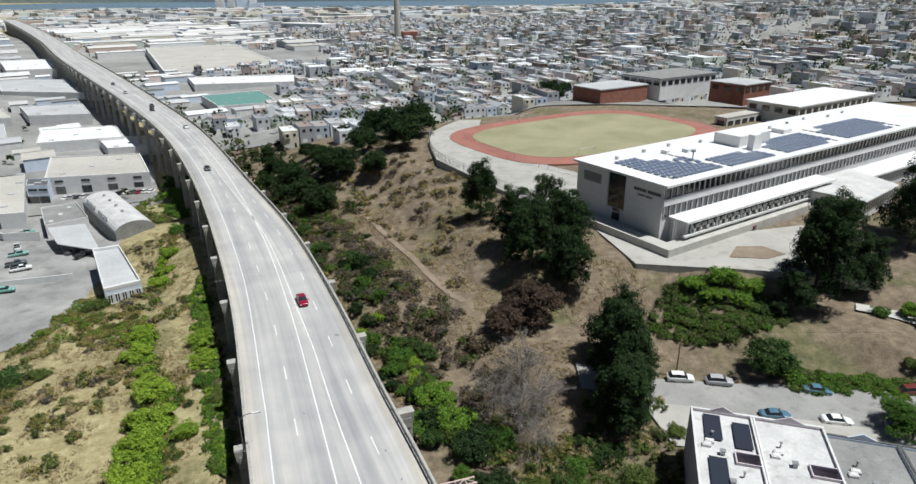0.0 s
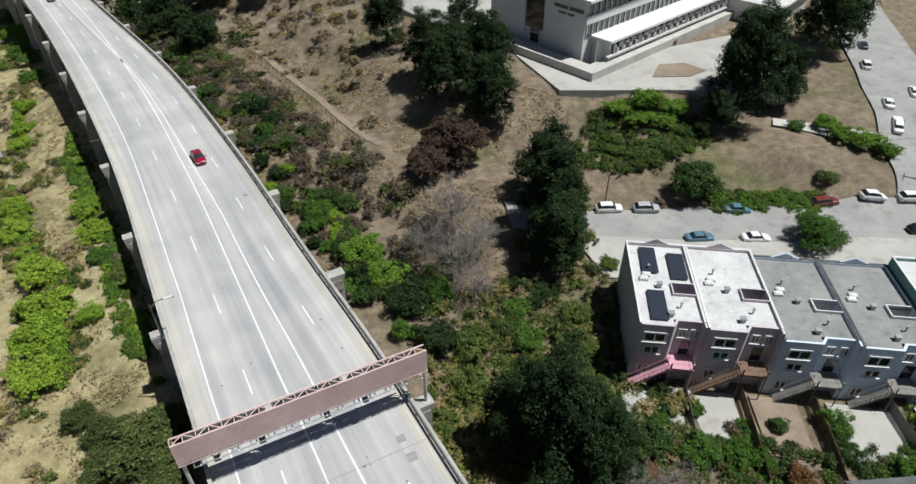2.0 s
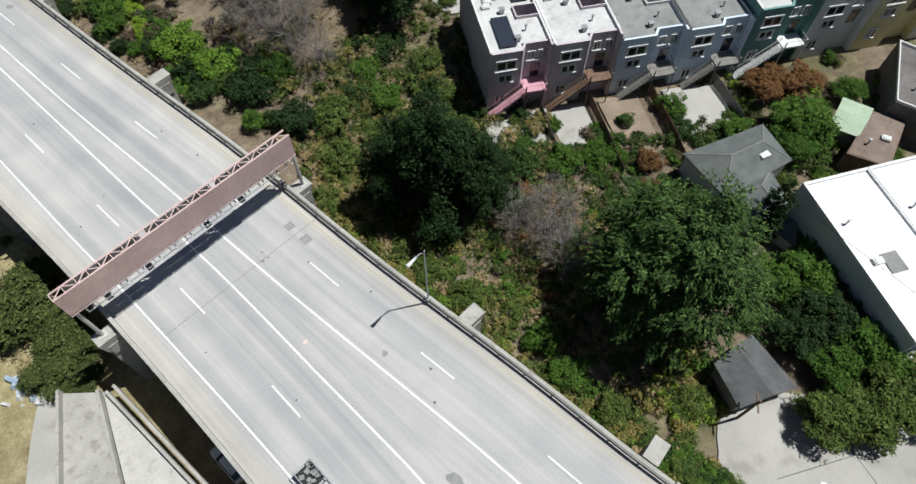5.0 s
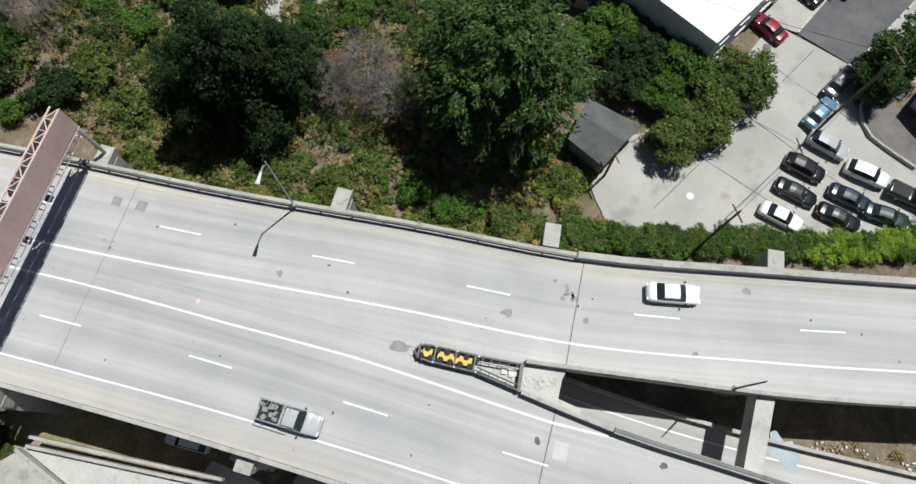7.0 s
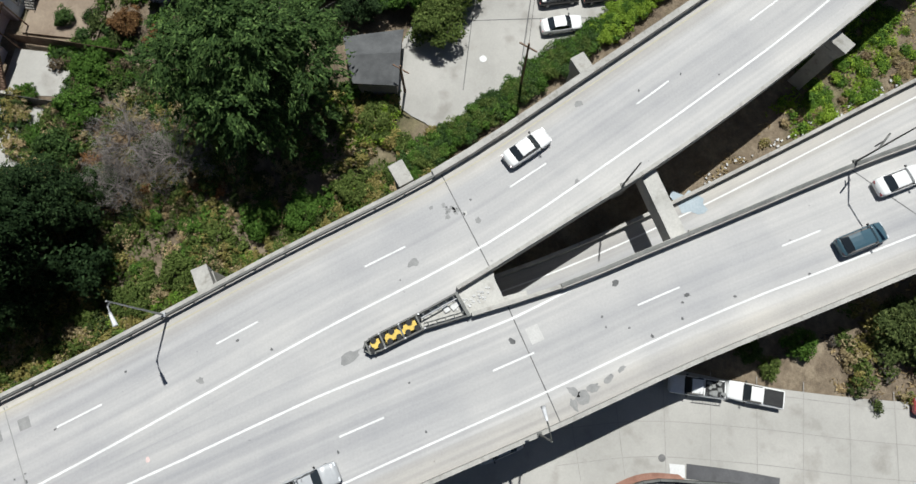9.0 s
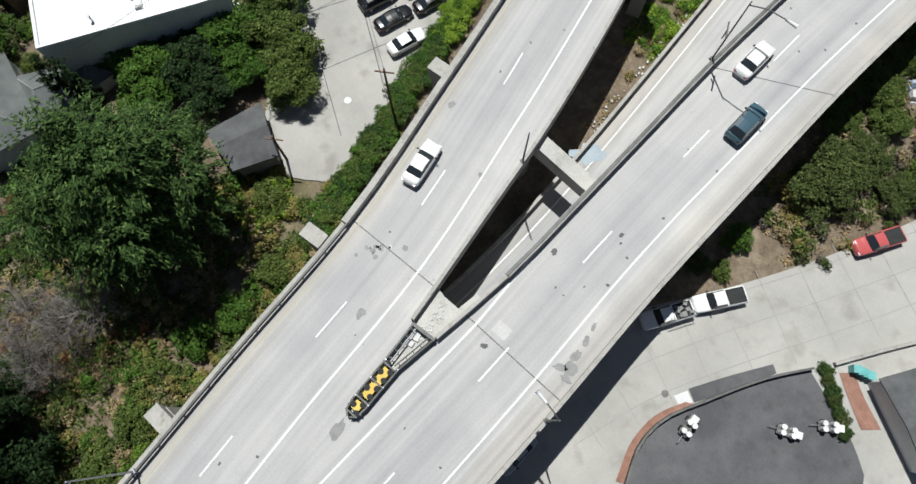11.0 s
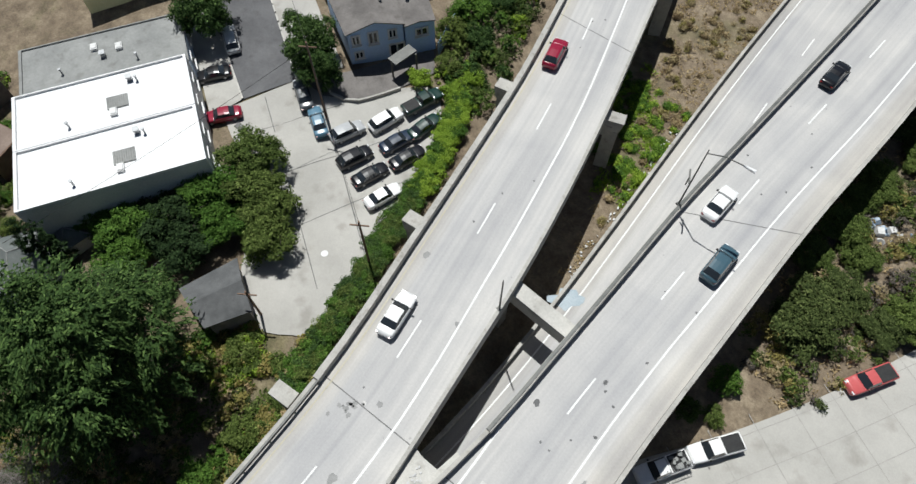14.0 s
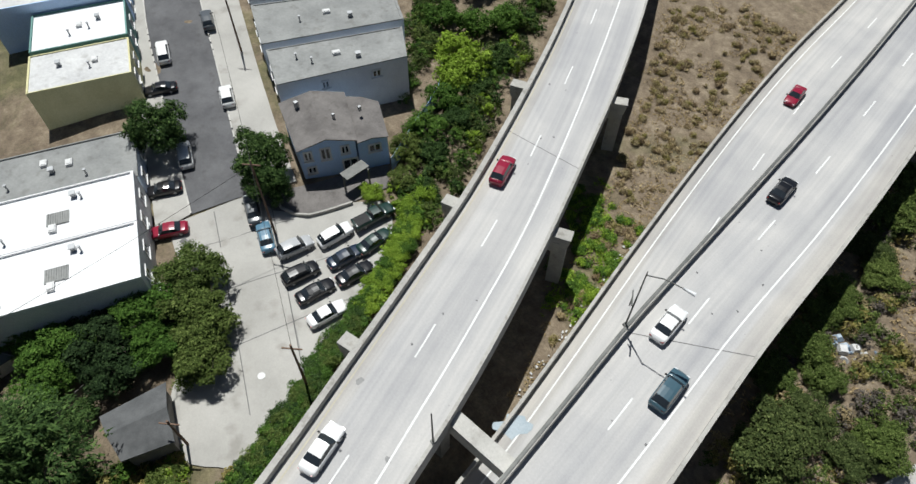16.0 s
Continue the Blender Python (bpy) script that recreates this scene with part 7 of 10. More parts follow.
for x, y, r, tall in ((9, 148, 6.2, 1.2), (16.5, 128, 6.4, 1.1), (24, 131, 6.4, 1.2), (19, 117, 6.8, 1.05), (27, 119, 6.6, 1.15), (25.5, 109, 6.4, 1.0), (31.5, 89, 6.4, 1.1), (29.8, 80.5, 6.8, 1.2), (28.6, 72.5, 5.6, 1.1), (34, 85, 4.6, 1.0),
                      (74, 104, 7.8, 1.3), (80, 110, 7.0, 1.35), (112, 131, 8.6, 1.15), (106, 124, 7.0, 1.2), (86, 107, 5.8, 1.0), (68.5, 101, 4.6, 0.9)):
    plant("pine", x, y, r, F_DARK, *PIN, tall=tall)
for x, y, r in ((-26, 250, 9.0), (-13, 245, 9.5), (-17, 226, 9.5), (-40, 212, 8.5), (-56, 214, 6.5), (-40, 182, 6.2), (-26, 208, 6.0), (-73, 238, 4.4), (43, 352, 6.5), (60, 372, 11), (-48, 196, 5.5), (-33, 228, 7), (-62, 226, 5), (-50, 232, 5.5), (-70, 250, 5), (-34, 262, 6), (-58, 205, 4.5), (-45, 222, 6), (-78, 262, 5), (-62, 262, 5), (-48, 276, 5), (-28, 284, 5.5), (-85, 280, 4), (-10, 296, 6), (-66, 244, 4.5)):
    plant("mound", x, y, r, F_DARK, "tree", "dark leafy tree on the hillside", "tree", "hillside trees", tall=1.0)
for x, y, r in ((18.5, 101, 6.0), (12, 97, 4.2), (15, 105, 4.4)):
    plant("mound", x, y, r, F_PURPLE, "tree", "dark tree with dull reddish foliage", "tree", "reddish trees", tall=0.95)
plant("spire", 51.7, 18.3, 2.0, F_DARK, "spire_tree", "narrow dark cypress by the bungalow", "tree", "spire trees", tall=1.05)
GT = ("tree", "leafy green garden tree", "tree", "leafy trees")
for x, y, r in ((74, -9.2, 4.6), (62, -19, 4.4), (58.5, -18, 3.4)):
    plant("mound", x, y, r, F_CONIFER, "street_tree", "dark round street tree", "tree", "street trees", tall=1.15)
for x, y, r in ((50.6, -5.4, 4.3), (46.2, -4.4, 4.2), (49, 0.6, 4.3), (48.6, 5.4, 4.4), (50.4, 9.6, 4.2), (40.6, -2.6, 3.9), (43.6, -4.2, 3.8), (47.2, 11.6, 3.6), (53.4, 12.4, 3.4), (44.8, 5.6, 3.6), (45.4, 1.2, 3.6)):
    plant("mound", x, y, r, F_OLIVE if y < 0 else (F_DARK if 4 < y < 7 else F_GREEN), *GT, tall=0.8)
for x, y, r in ((66.5, 27.5, 4.6), (62.5, 25.5, 3.4), (67, 35, 3.6), (76, 29, 2.6), (71, 33, 3.0)):
    plant("broad", x, y, r, F_GREEN if x < 66 or y < 30 else F_RUST, *GT, tall=0.7)
for x, y, r in ((1.4, -46.6, 4.7), (7, -59, 3.4), (6.5, -53, 3.0), (9, -68, 3.3), (8.5, -64, 2.8), (13, -84, 4.2), (11.5, -77, 3.2), (-5, -56, 3.4), (1, -52, 3.5), (-4, -53, 3.0), (3, -58, 2.6), (15, -92, 4.0), (8, -75, 3.0)):
    plant("mound", x, y, r, F_OLIVE if (int(x * 7 + y) % 3) else F_OLIVE2, "tree", "olive green tree beside the viaduct", "tree", "trees by the street", tall=0.62)
plant("broad", 72, 70, 4.8, F_GREEN, "street_tree", "round green street tree before the row houses", "tree", "street trees", tall=0.62)
for x, y, r in ((-28, 50, 5.6), (-32, 48.5, 3.8), (-38.5, 57, 2.6), (-37.5, 44, 2.4), (-24.5, 38.7, 2.6), (-34.5, 54, 3.0), (-26.5, 53.5, 3.2), (-25, 43.5, 4.4), (-27, 41, 3.6)):
    plant("mound", x, y, r, F_OLIVE2, "tree", "olive green tree below the viaduct", "tree", "trees below the viaduct", tall=0.6)

plant("mound", 57.5, 86, 5.0, F_CONIFER, "tree", "dark round tree above the street", "tree", "street trees", tall=0.95)

# shrubs
SH = ("shrub", "leafy green garden shrub", "shrub", "shrubs")
for x, y, r, m in ((82, 83.6, 2.2, F_OLIVE), (90, 97, 3.6, F_MID), (94, 91, 3.8, F_MID), (91.5, 93.5, 3.2, F_MID), (96, 87.5, 3.2, F_GREEN), (84, 98, 2.2, F_GREEN), (37, 71, 2.0, F_OLIVE), (55, 71, 1.4, F_GREEN),
                   (63, 101, 2.6, F_CONIFER), (51, 108, 3.2, F_MID), (57, 108, 4.0, F_MID), (62.5, 106, 3.6, F_MID), (54.5, 105, 3.4, F_MID), (59.5, 104, 3.2, F_MID), (48, 103, 1.8, F_GREEN)):
    plant("bush", x, y, r, m, *SH, tall=0.75)
for x, y, r, m in ((13, 60, 3.6, F_OLIVE), (11.5, 53, 3.6, F_OLIVE), (7.5, 49, 2.2, F_OLIVE), (14, 33, 2.8, F_OLIVE), (16.5, 28, 2.8, F_OLIVE), (21, 19.5, 2.6, F_GREEN), (21.5, 14.5, 2.6, F_GREEN), (23.5, 9, 2.6, F_OLIVE), (31, 5.5, 2.3, F_OLIVE), (-1, 82, 4.4, F_MID),
                   (2, 76, 4.2, F_MID), (20.5, 65, 2.6, F_GREEN), (21, 59.5, 3.0, F_GREEN), (22, 54, 2.8, F_GREEN), (5, 69, 4.0, F_DARK), (8.5, 62, 3.8, F_DARK), (28.5, 56, 2.6, F_OLIVE), (29, 62, 2.6, F_OLIVE), (27, 50, 2.4, F_OLIVE), (17, 55, 2.8, F_OLIVE)):
    plant("bush", x, y, r, m, *SH, tall=0.9)
for x, y, r, m in ((36, 38, 3.0, F_GREEN), (40, 37, 2.4, F_GREEN), (31, 40, 3.0, F_CONIFER), (54, 39, 2.6, F_GREEN), (53, 35, 2.2, F_CONIFER), (73, 18, 2.0, F_GREEN), (42.5, 36, 2.0, F_GREEN), (59, 31, 2.6, F_GREEN), (46, 33, 2.4, F_RUST), (33, 43, 1.6, F_GREEN),
                   (38.6, 44, 1.5, F_GREEN), (47.5, 40, 1.6, F_CONIFER), (57, 26.5, 2.0, F_OLIVE), (44, 29.5, 1.8, F_RUST), (59, 22, 1.8, F_OLIVE), (56, 11, 2.0, F_OLIVE), (42, 10, 2.2, F_CONIFER), (30, 30, 2.6, F_CONIFER), (27.5, 36, 2.8, F_CONIFER), (30, 24, 2.6, F_OLIVE)):
    plant("bush", x, y, r, m, *SH)
for x, y, r, m in ((56, -37, 3.2, F_OLIVE), (58.5, -41, 3.6, F_GREEN), (62, -47, 3.4, F_GREEN), (69, -54, 5.2, F_LIME), (65, -50.5, 4.4, F_LIME), (73, -66, 4.0, F_GREEN), (75, -61, 4.2, F_GREEN), (52, -34, 2.4, F_OLIVE), (52, -29.4, 2.1, F_LIME), (48.5, -35, 2.2, F_LIME),
                   (54, -40, 2.6, F_CONIFER), (58, -46, 2.6, F_CONIFER), (62, -53, 2.6, F_CONIFER), (80, -58, 3.6, F_GREEN), (84, -68, 4.0, F_GREEN), (1, -35, 2.1, F_GREEN), (1, -30, 1.6, F_OLIVE), (-1, -31.5, 1.4, F_OLIVE), (66, -60, 3.0, F_CONIFER), (48.5, -31.6, 1.6, F_LIME)):
    plant("bush", x, y, r, m, *SH)
for k in range(7):
    plant("bush", -14.6 - 0.95 * k, -34.4 + 0.36 * k, 1.0, F_OLIVE2 if k % 2 else F_CONIFER, *SH)
HG = ("hedge_bush", "clipped green hedge beside the parapet", "hedge", "hedge along the viaduct")
hedge = Line([(24.5, 3.5), (28, -3.2), (31, -9), (35.6, -16.2), (39.6, -23.5), (43.5, -29), (47.5, -33)])
for k in range(54):
    p = hedge.at(hedge.s[-1] * k / 53)
    plant("bush", p[0] + 0.4 * math.sin(k * 5), p[1] + 0.4 * math.cos(k * 3), 2.0, (F_OLIVE, F_GREEN, F_CONIFER)[k % 3] if k < 33 else (F_LIME if k % 3 else F_GREEN), *HG, tall=0.8)
for x, y, r, m in ((-82, 164, 2.6, F_LIME), (-76, 143, 2.6, F_LIME), (-78.5, 152, 2.6, F_LIME), (-65, 110, 3.2, F_LIME), (-62, 102, 3.0, F_LIME), (-51.5, 107, 3.0, F_LIME), (-47, 97, 3.0, F_LIME), (-50, 80, 4.2, F_LIME), (-53, 88, 3.8, F_LIME), (-48, 72, 4.0, F_LIME),
                   (-40, 85, 2.2, F_OLIVE), (-88, 133, 3.6, F_OLIVE), (-99, 209, 5.6, F_GREEN), (-88, 184, 4.4, F_GREEN), (-93, 199, 4.0, F_GREEN), (-81, 99, 2.8, F_OLIVE), (-86, 97, 4.6, F_CONIFER), (-46, 65, 3.6, F_LIME), (-42, 76, 2.4, F_LIME), (-44, 90, 2.4, F_GREEN)):
    plant("bush", x, y, r * (1.22 if m == F_LIME else 1.0), m, "shrub", "bright shrub on the dry slope", "shrub", "shrubs on the dry slope", tall=0.7)
rnd = random.Random(11)


def clear_of_roads(x, y, margin):
    for ln, sgn_, wd in ((A_OUT, sa, 20.5), (B_OUT, sb, 0)):
        i = int(np.argmin(np.hypot(ln.p[:, 0] - x, ln.p[:, 1] - y)))
        d = math.hypot(ln.p[i, 0] - x, ln.p[i, 1] - y)
        if d < margin:
            return False
    i = int(np.argmin(np.hypot(MIDL.p[:, 0] - x, MIDL.p[:, 1] - y)))
    return math.hypot(MIDL.p[i, 0] - x, MIDL.p[i, 1] - y) > 11 + margin


def scatter(n, x0, x1, y0, y1, mats, r0, r1, name, label, group, test=None, kind="brush", margin=2.0):
    k = tries = 0
    while k < n and tries < 40 * n:
        tries += 1
        x, y = rnd.uniform(x0, x1), rnd.uniform(y0, y1)
        if test and not test(x, y):
            continue
        if not clear_of_roads(x, y, margin):
            continue
        plant(kind, x, y, rnd.uniform(r0, r1), mats[rnd.randrange(len(mats))], name, label, "shrub", group, tall=rnd.uniform(0.7, 1.2))
        k += 1


def spots_in(n, x0, x1, y0, y1, test, r0, r1, flat=0.7, margin=2.0):
    """Lobes of low brush, several to a clump, on the ground of an area."""
    out, tries = [], 0
    while len(out) < n * 3 and tries < 60 * n:
        tries += 1
        x, y = rnd.uniform(x0, x1), rnd.uniform(y0, y1)
        if not test(x, y) or not clear_of_roads(x, y, margin):
            continue
        r = rnd.uniform(r0, r1)
        z = ground(x, y)
        for _ in range(3):
            q = r * rnd.uniform(0.45, 0.8)
            out.append((x + rnd.uniform(-0.6, 0.6) * r, y + rnd.uniform(-0.6, 0.6) * r, z + q * 0.35, q, q, q * flat * rnd.uniform(0.7, 1.3)))
    return out


def thicket(name, mats, lobes, label, per_lobe=9, leaf=(0.22, 0.09), per=12, size=0.42):
    leaf, per = (leaf[0] * 0.72, leaf[1] * 0.78), int(per * 1.7)
    for k, m in enumerate(mats):
        own = lobes[k :: len(mats)]
        if own:
            me = crown(name, own, m, per_lobe * len(own), per, size, 90 + k, leaf)
            tagged(new(name, me), label, "brush", kind="stuff")


def between(x, y, a, b):
    """Whether a place lies between two lines x = a0 + a1 y and x = b0 + b1 y."""
    return a[0] + a[1] * y < x < b[0] + b[1] * y


HILL_W, HILL_E = (36, -0.49), (58, -0.525)
scatter(120, -70, 14, 78, 240, [F_BROWN, F_BROWN, F_OLIVE2, F_OLIVE, F_BROWN, F_DARK], 1.2, 2.6, "brush", "brown dry brush on the hillside", "hillside brush", test=lambda x, y: between(x, y, HILL_W, HILL_E))
scatter(46, -50, 10, 62, 205, [F_DARK, F_CONIFER, F_GREEN], 1.8, 3.4, "shrub", "dark green shrub in the gully", "gully shrubs", test=lambda x, y: between(x, y, (32, -0.49), (47, -0.51)), kind="bush")
scatter(26, -24, 14, 60, 130, [F_LIME, F_GREEN, F_OLIVE], 1.3, 2.4, "shrub", "bright green shrub by the parapet", "gully shrubs", test=lambda x, y: between(x, y, (34, -0.49), (43, -0.50)), kind="bush")
thicket("hillside_brush", [F_BROWN, F_GREYBRUSH, F_OLIVE, F_BROWN, F_GREYBRUSH], spots_in(330, -70, 14, 74, 240, lambda x, y: between(x, y, HILL_W, HILL_E), 1.0, 2.4), "dense brown brush over the hillside")
thicket("hillside_brush", [F_BROWN, F_STRAW, F_GREYBRUSH, F_GOLD], spots_in(200, -45, 24, 118, 240, lambda x, y: between(x, y, (62, -0.52), (80, -0.40)) and ground(x, y) < 1.2, 0.8, 2.0), "brown brush below the playground")
thicket("slope_brush", [F_OLIVE, F_GOLD, F_STRAW, F_STRAW, F_GOLD, F_GREYBRUSH], spots_in(400, -100, -26, 45, 205, lambda x, y: ground(x, y) > -19.5 and noise.noise((x * 0.06, y * 0.06, 5)) > -0.05, 0.6, 1.8, 0.45), "low dry brush on the slope")
thicket("slope_brush", [F_OLIVE2, F_OLIVE, F_GOLD], spots_in(60, -100, -62, 70, 135, lambda x, y: noise.noise((x * 0.07, y * 0.07, 9)) > 0.05, 1.0, 2.4, 0.6), "olive scrub on the lower slope")
thicket("verge_weeds", [F_MID, F_LIME, F_OLIVE, F_GREEN], spots_in(240, -64, -32, 66, 150, lambda x, y: abs(x + 40.5 + (y - 85) * 0.44) < 1.9, 0.5, 1.2, 0.5), "bright green weeds along the viaduct's foot", 8)


def beside(x, y, way, wide):
    """Whether a place lies within a strip along a row of plan points."""
    q = Vector((x, y))
    for a, b in zip(way, way[1:]):
        a, b = Vector(a), Vector(b)
        t = max(0.0, min(1.0, (q - a).dot(b - a) / (b - a).length_squared))
        if (q - a - (b - a) * t).length < wide * (0.75 + 0.6 * noise.noise((x * 0.3, y * 0.3, 2))):
            return True
    return False


for way, wide, num in ((((-49.8, 87), (-48.5, 77), (-43.5, 66)), 2.5, 60), (((-53.5, 80), (-50, 71)), 1.8, 22), (((-65, 109), (-58, 95.5)), 2.4, 42), (((-86.5, 170), (-83, 158), (-77.5, 144)), 1.3, 34)):
    thicket("lime_brush", [F_LIME, F_LIME, F_MID], spots_in(num, -92, -38, 60, 176, lambda x, y: beside(x, y, way, wide), 0.9, 1.7, 0.8), "lime green brush in a row on the dry slope", 11)
    thicket("olive_brush", [F_OLIVE, F_GOLD, F_OLIVE2], spots_in(num, -96, -34, 56, 180, lambda x, y: beside(x, y, way, wide * 1.9), 0.6, 1.2, 0.5), "olive weeds round the lime green brush", 9)
thicket("slope_cover", [F_OLIVE, F_GOLD, F_MID, F_GOLD], spots_in(120, -98, -72, 108, 146, lambda x, y: noise.noise((x * 0.08, y * 0.08, 3)) > -0.1, 0.9, 2.2, 0.35), "yellow-green low growth on the slope", 9)
thicket("slope_cover", [F_OLIVE, F_GOLD, F_OLIVE2, F_MID], spots_in(90, -120, -84, 196, 262, lambda x, y: x < -84 - (y - 196) * 0.4, 1.2, 2.6, 0.5), "olive scrub on the empty plot", 9)
for x, y, r in ((-108, 230, 5.4), (-103, 222, 4.8), (-114, 243, 5.6), (-110, 250, 4.6), (-106, 236, 5.0)):
    plant("broad", x, y, r, F_MID if x > -109 else F_GREEN, "tree", "round bright green tree beside the freeway", "tree", "trees on the empty plot", tall=0.65)
thicket("dry_thicket", [F_STRAW, F_RUST, F_OLIVE, F_STRAW, F_GREYBRUSH], spots_in(60, 23, 35, 22, 40, lambda x, y: True, 0.7, 1.6, 0.6), "straw and rust coloured dry scrub in the gully")
thicket("gully_brush", [F_OLIVE, F_OLIVE, F_STRAW, F_OLIVE2, F_GOLD], spots_in(260, 7, 37, 10, 80, lambda x, y: x > 24 - 0.48 * (y - 10) * 0.9 - 6, 1.0, 2.2, 0.8), "tangled olive brush in the gully", 10)
thicket("gully_brush", [F_DARK, F_CONIFER], spots_in(34, 14, 36, 26, 74, lambda x, y: noise.noise((x * 0.09, y * 0.09, 8)) > 0.0, 1.4, 2.8, 0.9), "dark green brush in the gully", 10)
thicket("verge_brush", [F_SAND, F_STRAW, F_STRAW, F_GOLD, F_STRAW], spots_in(230, 22, 66, -104, -30, lambda x, y: LOW_L.at(LOW_L.near(x, y))[0] + 1.5 < x < A_IN.at(A_IN.near(x, y))[0] - 2.5, 0.25, 0.75, 0.5, margin=1.0), "small dry brush between the roadways", 5, (0.16, 0.07))
thicket("street_brush", [F_OLIVE, F_OLIVE2, F_GREYBRUSH, F_GOLD, F_STRAW, F_OLIVE], spots_in(200, -16, 20, -105, -38, lambda x, y: x < B_OUT.at(B_OUT.near(x, y))[0] - 2 and x > -6 - (-40 - y) * 0.05, 0.8, 2.0, 0.8, 2.5), "grey-green brush beside the street")
thicket("garden_brush", [F_OLIVE, F_CONIFER, F_GREEN, F_BROWN], spots_in(90, 30, 72, 22, 44, lambda x, y: noise.noise((x * 0.12, y * 0.12, 2)) > 0.02 and y < 50 - 0.22 * x, 0.6, 1.5), "rough garden shrubs behind the houses")
thicket("garden_brush", [F_LIME, F_OLIVE, F_GREEN, F_BROWN], spots_in(70, 60, 84, 15, 44, lambda x, y: noise.noise((x * 0.2, y * 0.2, 4)) > -0.05, 0.5, 1.3), "mixed low plants in the back gardens")

def dry(x, y):
    """The patch of dead scrub among the leafless trees."""
    return ((x - 28.5) / 6.5) ** 2 + ((y - 34.5) / 5.5) ** 2 < 1


def gully(x, y):
    """The overgrown bottom between the parapet and the cabin, clear of the parking area."""
    return not dry(x, y) and between(x, y, (24.0, -0.43), (39.5, -0.15)) and math.hypot(x - 37, y - 4.6) > 5.0 and not (y < 4.5 and x > 29)


thicket("dry_thicket", [F_SAND, F_GREYBRUSH, F_SAND, F_OLIVE, F_STRAW], spots_in(90, 21, 36, 28, 41, dry, 0.9, 1.8, 0.7), "sandy dead scrub below the leafless trees", 11)
thicket("gully_brush", [F_OLIVE, F_GOLD, F_GREEN, F_OLIVE2, F_STRAW], spots_in(240, 8, 38, -1, 62, gully, 0.9, 1.9, 0.6), "dense low brush over the gully floor", 10)
thicket("garden_brush", [F_CONIFER, F_OLIVE2, F_GREEN, F_OLIVE2], spots_in(150, 27, 66, 12, 46, lambda x, y: y < 52 - 0.26 * x and not dry(x, y) and not (48 < x < 61 and 13 < y < 31) and x > 30 + (20 - y) * 0.5, 0.7, 1.6, 0.8), "dark shrubs round the bungalow and back yards", 10)
thicket("bank_brush", [F_GREEN, F_OLIVE, F_CONIFER, F_OLIVE2], spots_in(110, 56, 100, -80, -34, lambda x, y: x > 40 - (y + 25) * 0.93 + 10 and y < -36 - (x - 56) * 0.75 + 2, 1.0, 2.4, 0.9), "green shrubs behind the houses", 10)


def lot_bank(x, y):
    p_ = A_OUT.at(A_OUT.near(x, y))
    return 5.2 < math.hypot(p_[0] - x, p_[1] - y) < 11.5 and x > p_[0]


thicket("bank_brush", [F_CONIFER, F_OLIVE2, F_OLIVE, F_CONIFER, F_GREEN], spots_in(120, 44, 92, -92, -31, lot_bank, 1.2, 2.6, 0.9), "dense green shrubs on the bank behind the lot", 10)
thicket("bank_brush", [F_LIME, F_OLIVE], spots_in(26, 45, 80, -70, -31, lot_bank, 1.0, 2.0, 1.1), "bright green shrubs on the bank behind the lot", 10)
thicket("gully_brush", [F_GOLD, F_MID, F_OLIVE, F_GOLD, F_OLIVE], spots_in(130, 6, 36, -2, 62, lambda x, y: between(x, y, (22.5, -0.43), (28, -0.43)), 0.6, 1.3), "yellow-green brush beside the parapet", 10)

thicket("freeway_brush", [F_DARK, F_CONIFER, F_OLIVE2, F_BROWN], spots_in(150, -110, -28, 178, 300, lambda x, y: between(x, y, (30, -0.47), (58, -0.47)), 1.2, 3.0, 0.9), "dark green brush beside the freeway", 9, (0.34, 0.16), 10)
thicket("ground_cover", [F_OLIVE2, F_OLIVE, F_GREEN, F_OLIVE2], spots_in(150, 40, 70, 93, 112, lambda x, y: ((x - 54) / 13) ** 2 + ((y - 101.5) / 8) ** 2 < 1, 1.0, 1.8, 0.3), "olive green ground cover on the school slope", 8)
thicket("ground_cover", [F_MID, F_GREEN, F_OLIVE], spots_in(70, 60, 79, 76, 88, lambda x, y: 79.5 + (70 - x) * 0.2 < y < 84 + (70 - x) * 0.2, 1.0, 1.8, 0.35), "green ground cover above the street", 8)

thicket("bank_brush", [F_LIME, F_GOLD, F_OLIVE], spots_in(36, 28.5, 34, 3.4, 10, lambda x, y: True, 0.7, 1.5, 0.8), "yellow-green shrubs beside the cabin", 10)
thicket("gully_brush", [F_GOLD, F_STRAW, F_OLIVE, F_GOLD], spots_in(90, 6, 18, 36, 60, lambda x, y: True, 0.8, 1.7, 0.6), "yellow dry scrub in the gully", 10)
thicket("verge_weeds", [F_LIME, F_GREEN, F_MID], spots_in(64, 22, 42, -58, -36, lambda x, y: LOW_L.at(LOW_L.near(x, y))[0] + 0.8 < x < A_IN.at(A_IN.near(x, y))[0] + 0.5 and abs(y + 47) < 8, 0.5, 1.0, 0.45, 0.5), "bright green weeds between the roadways", 9, (0.16, 0.08))

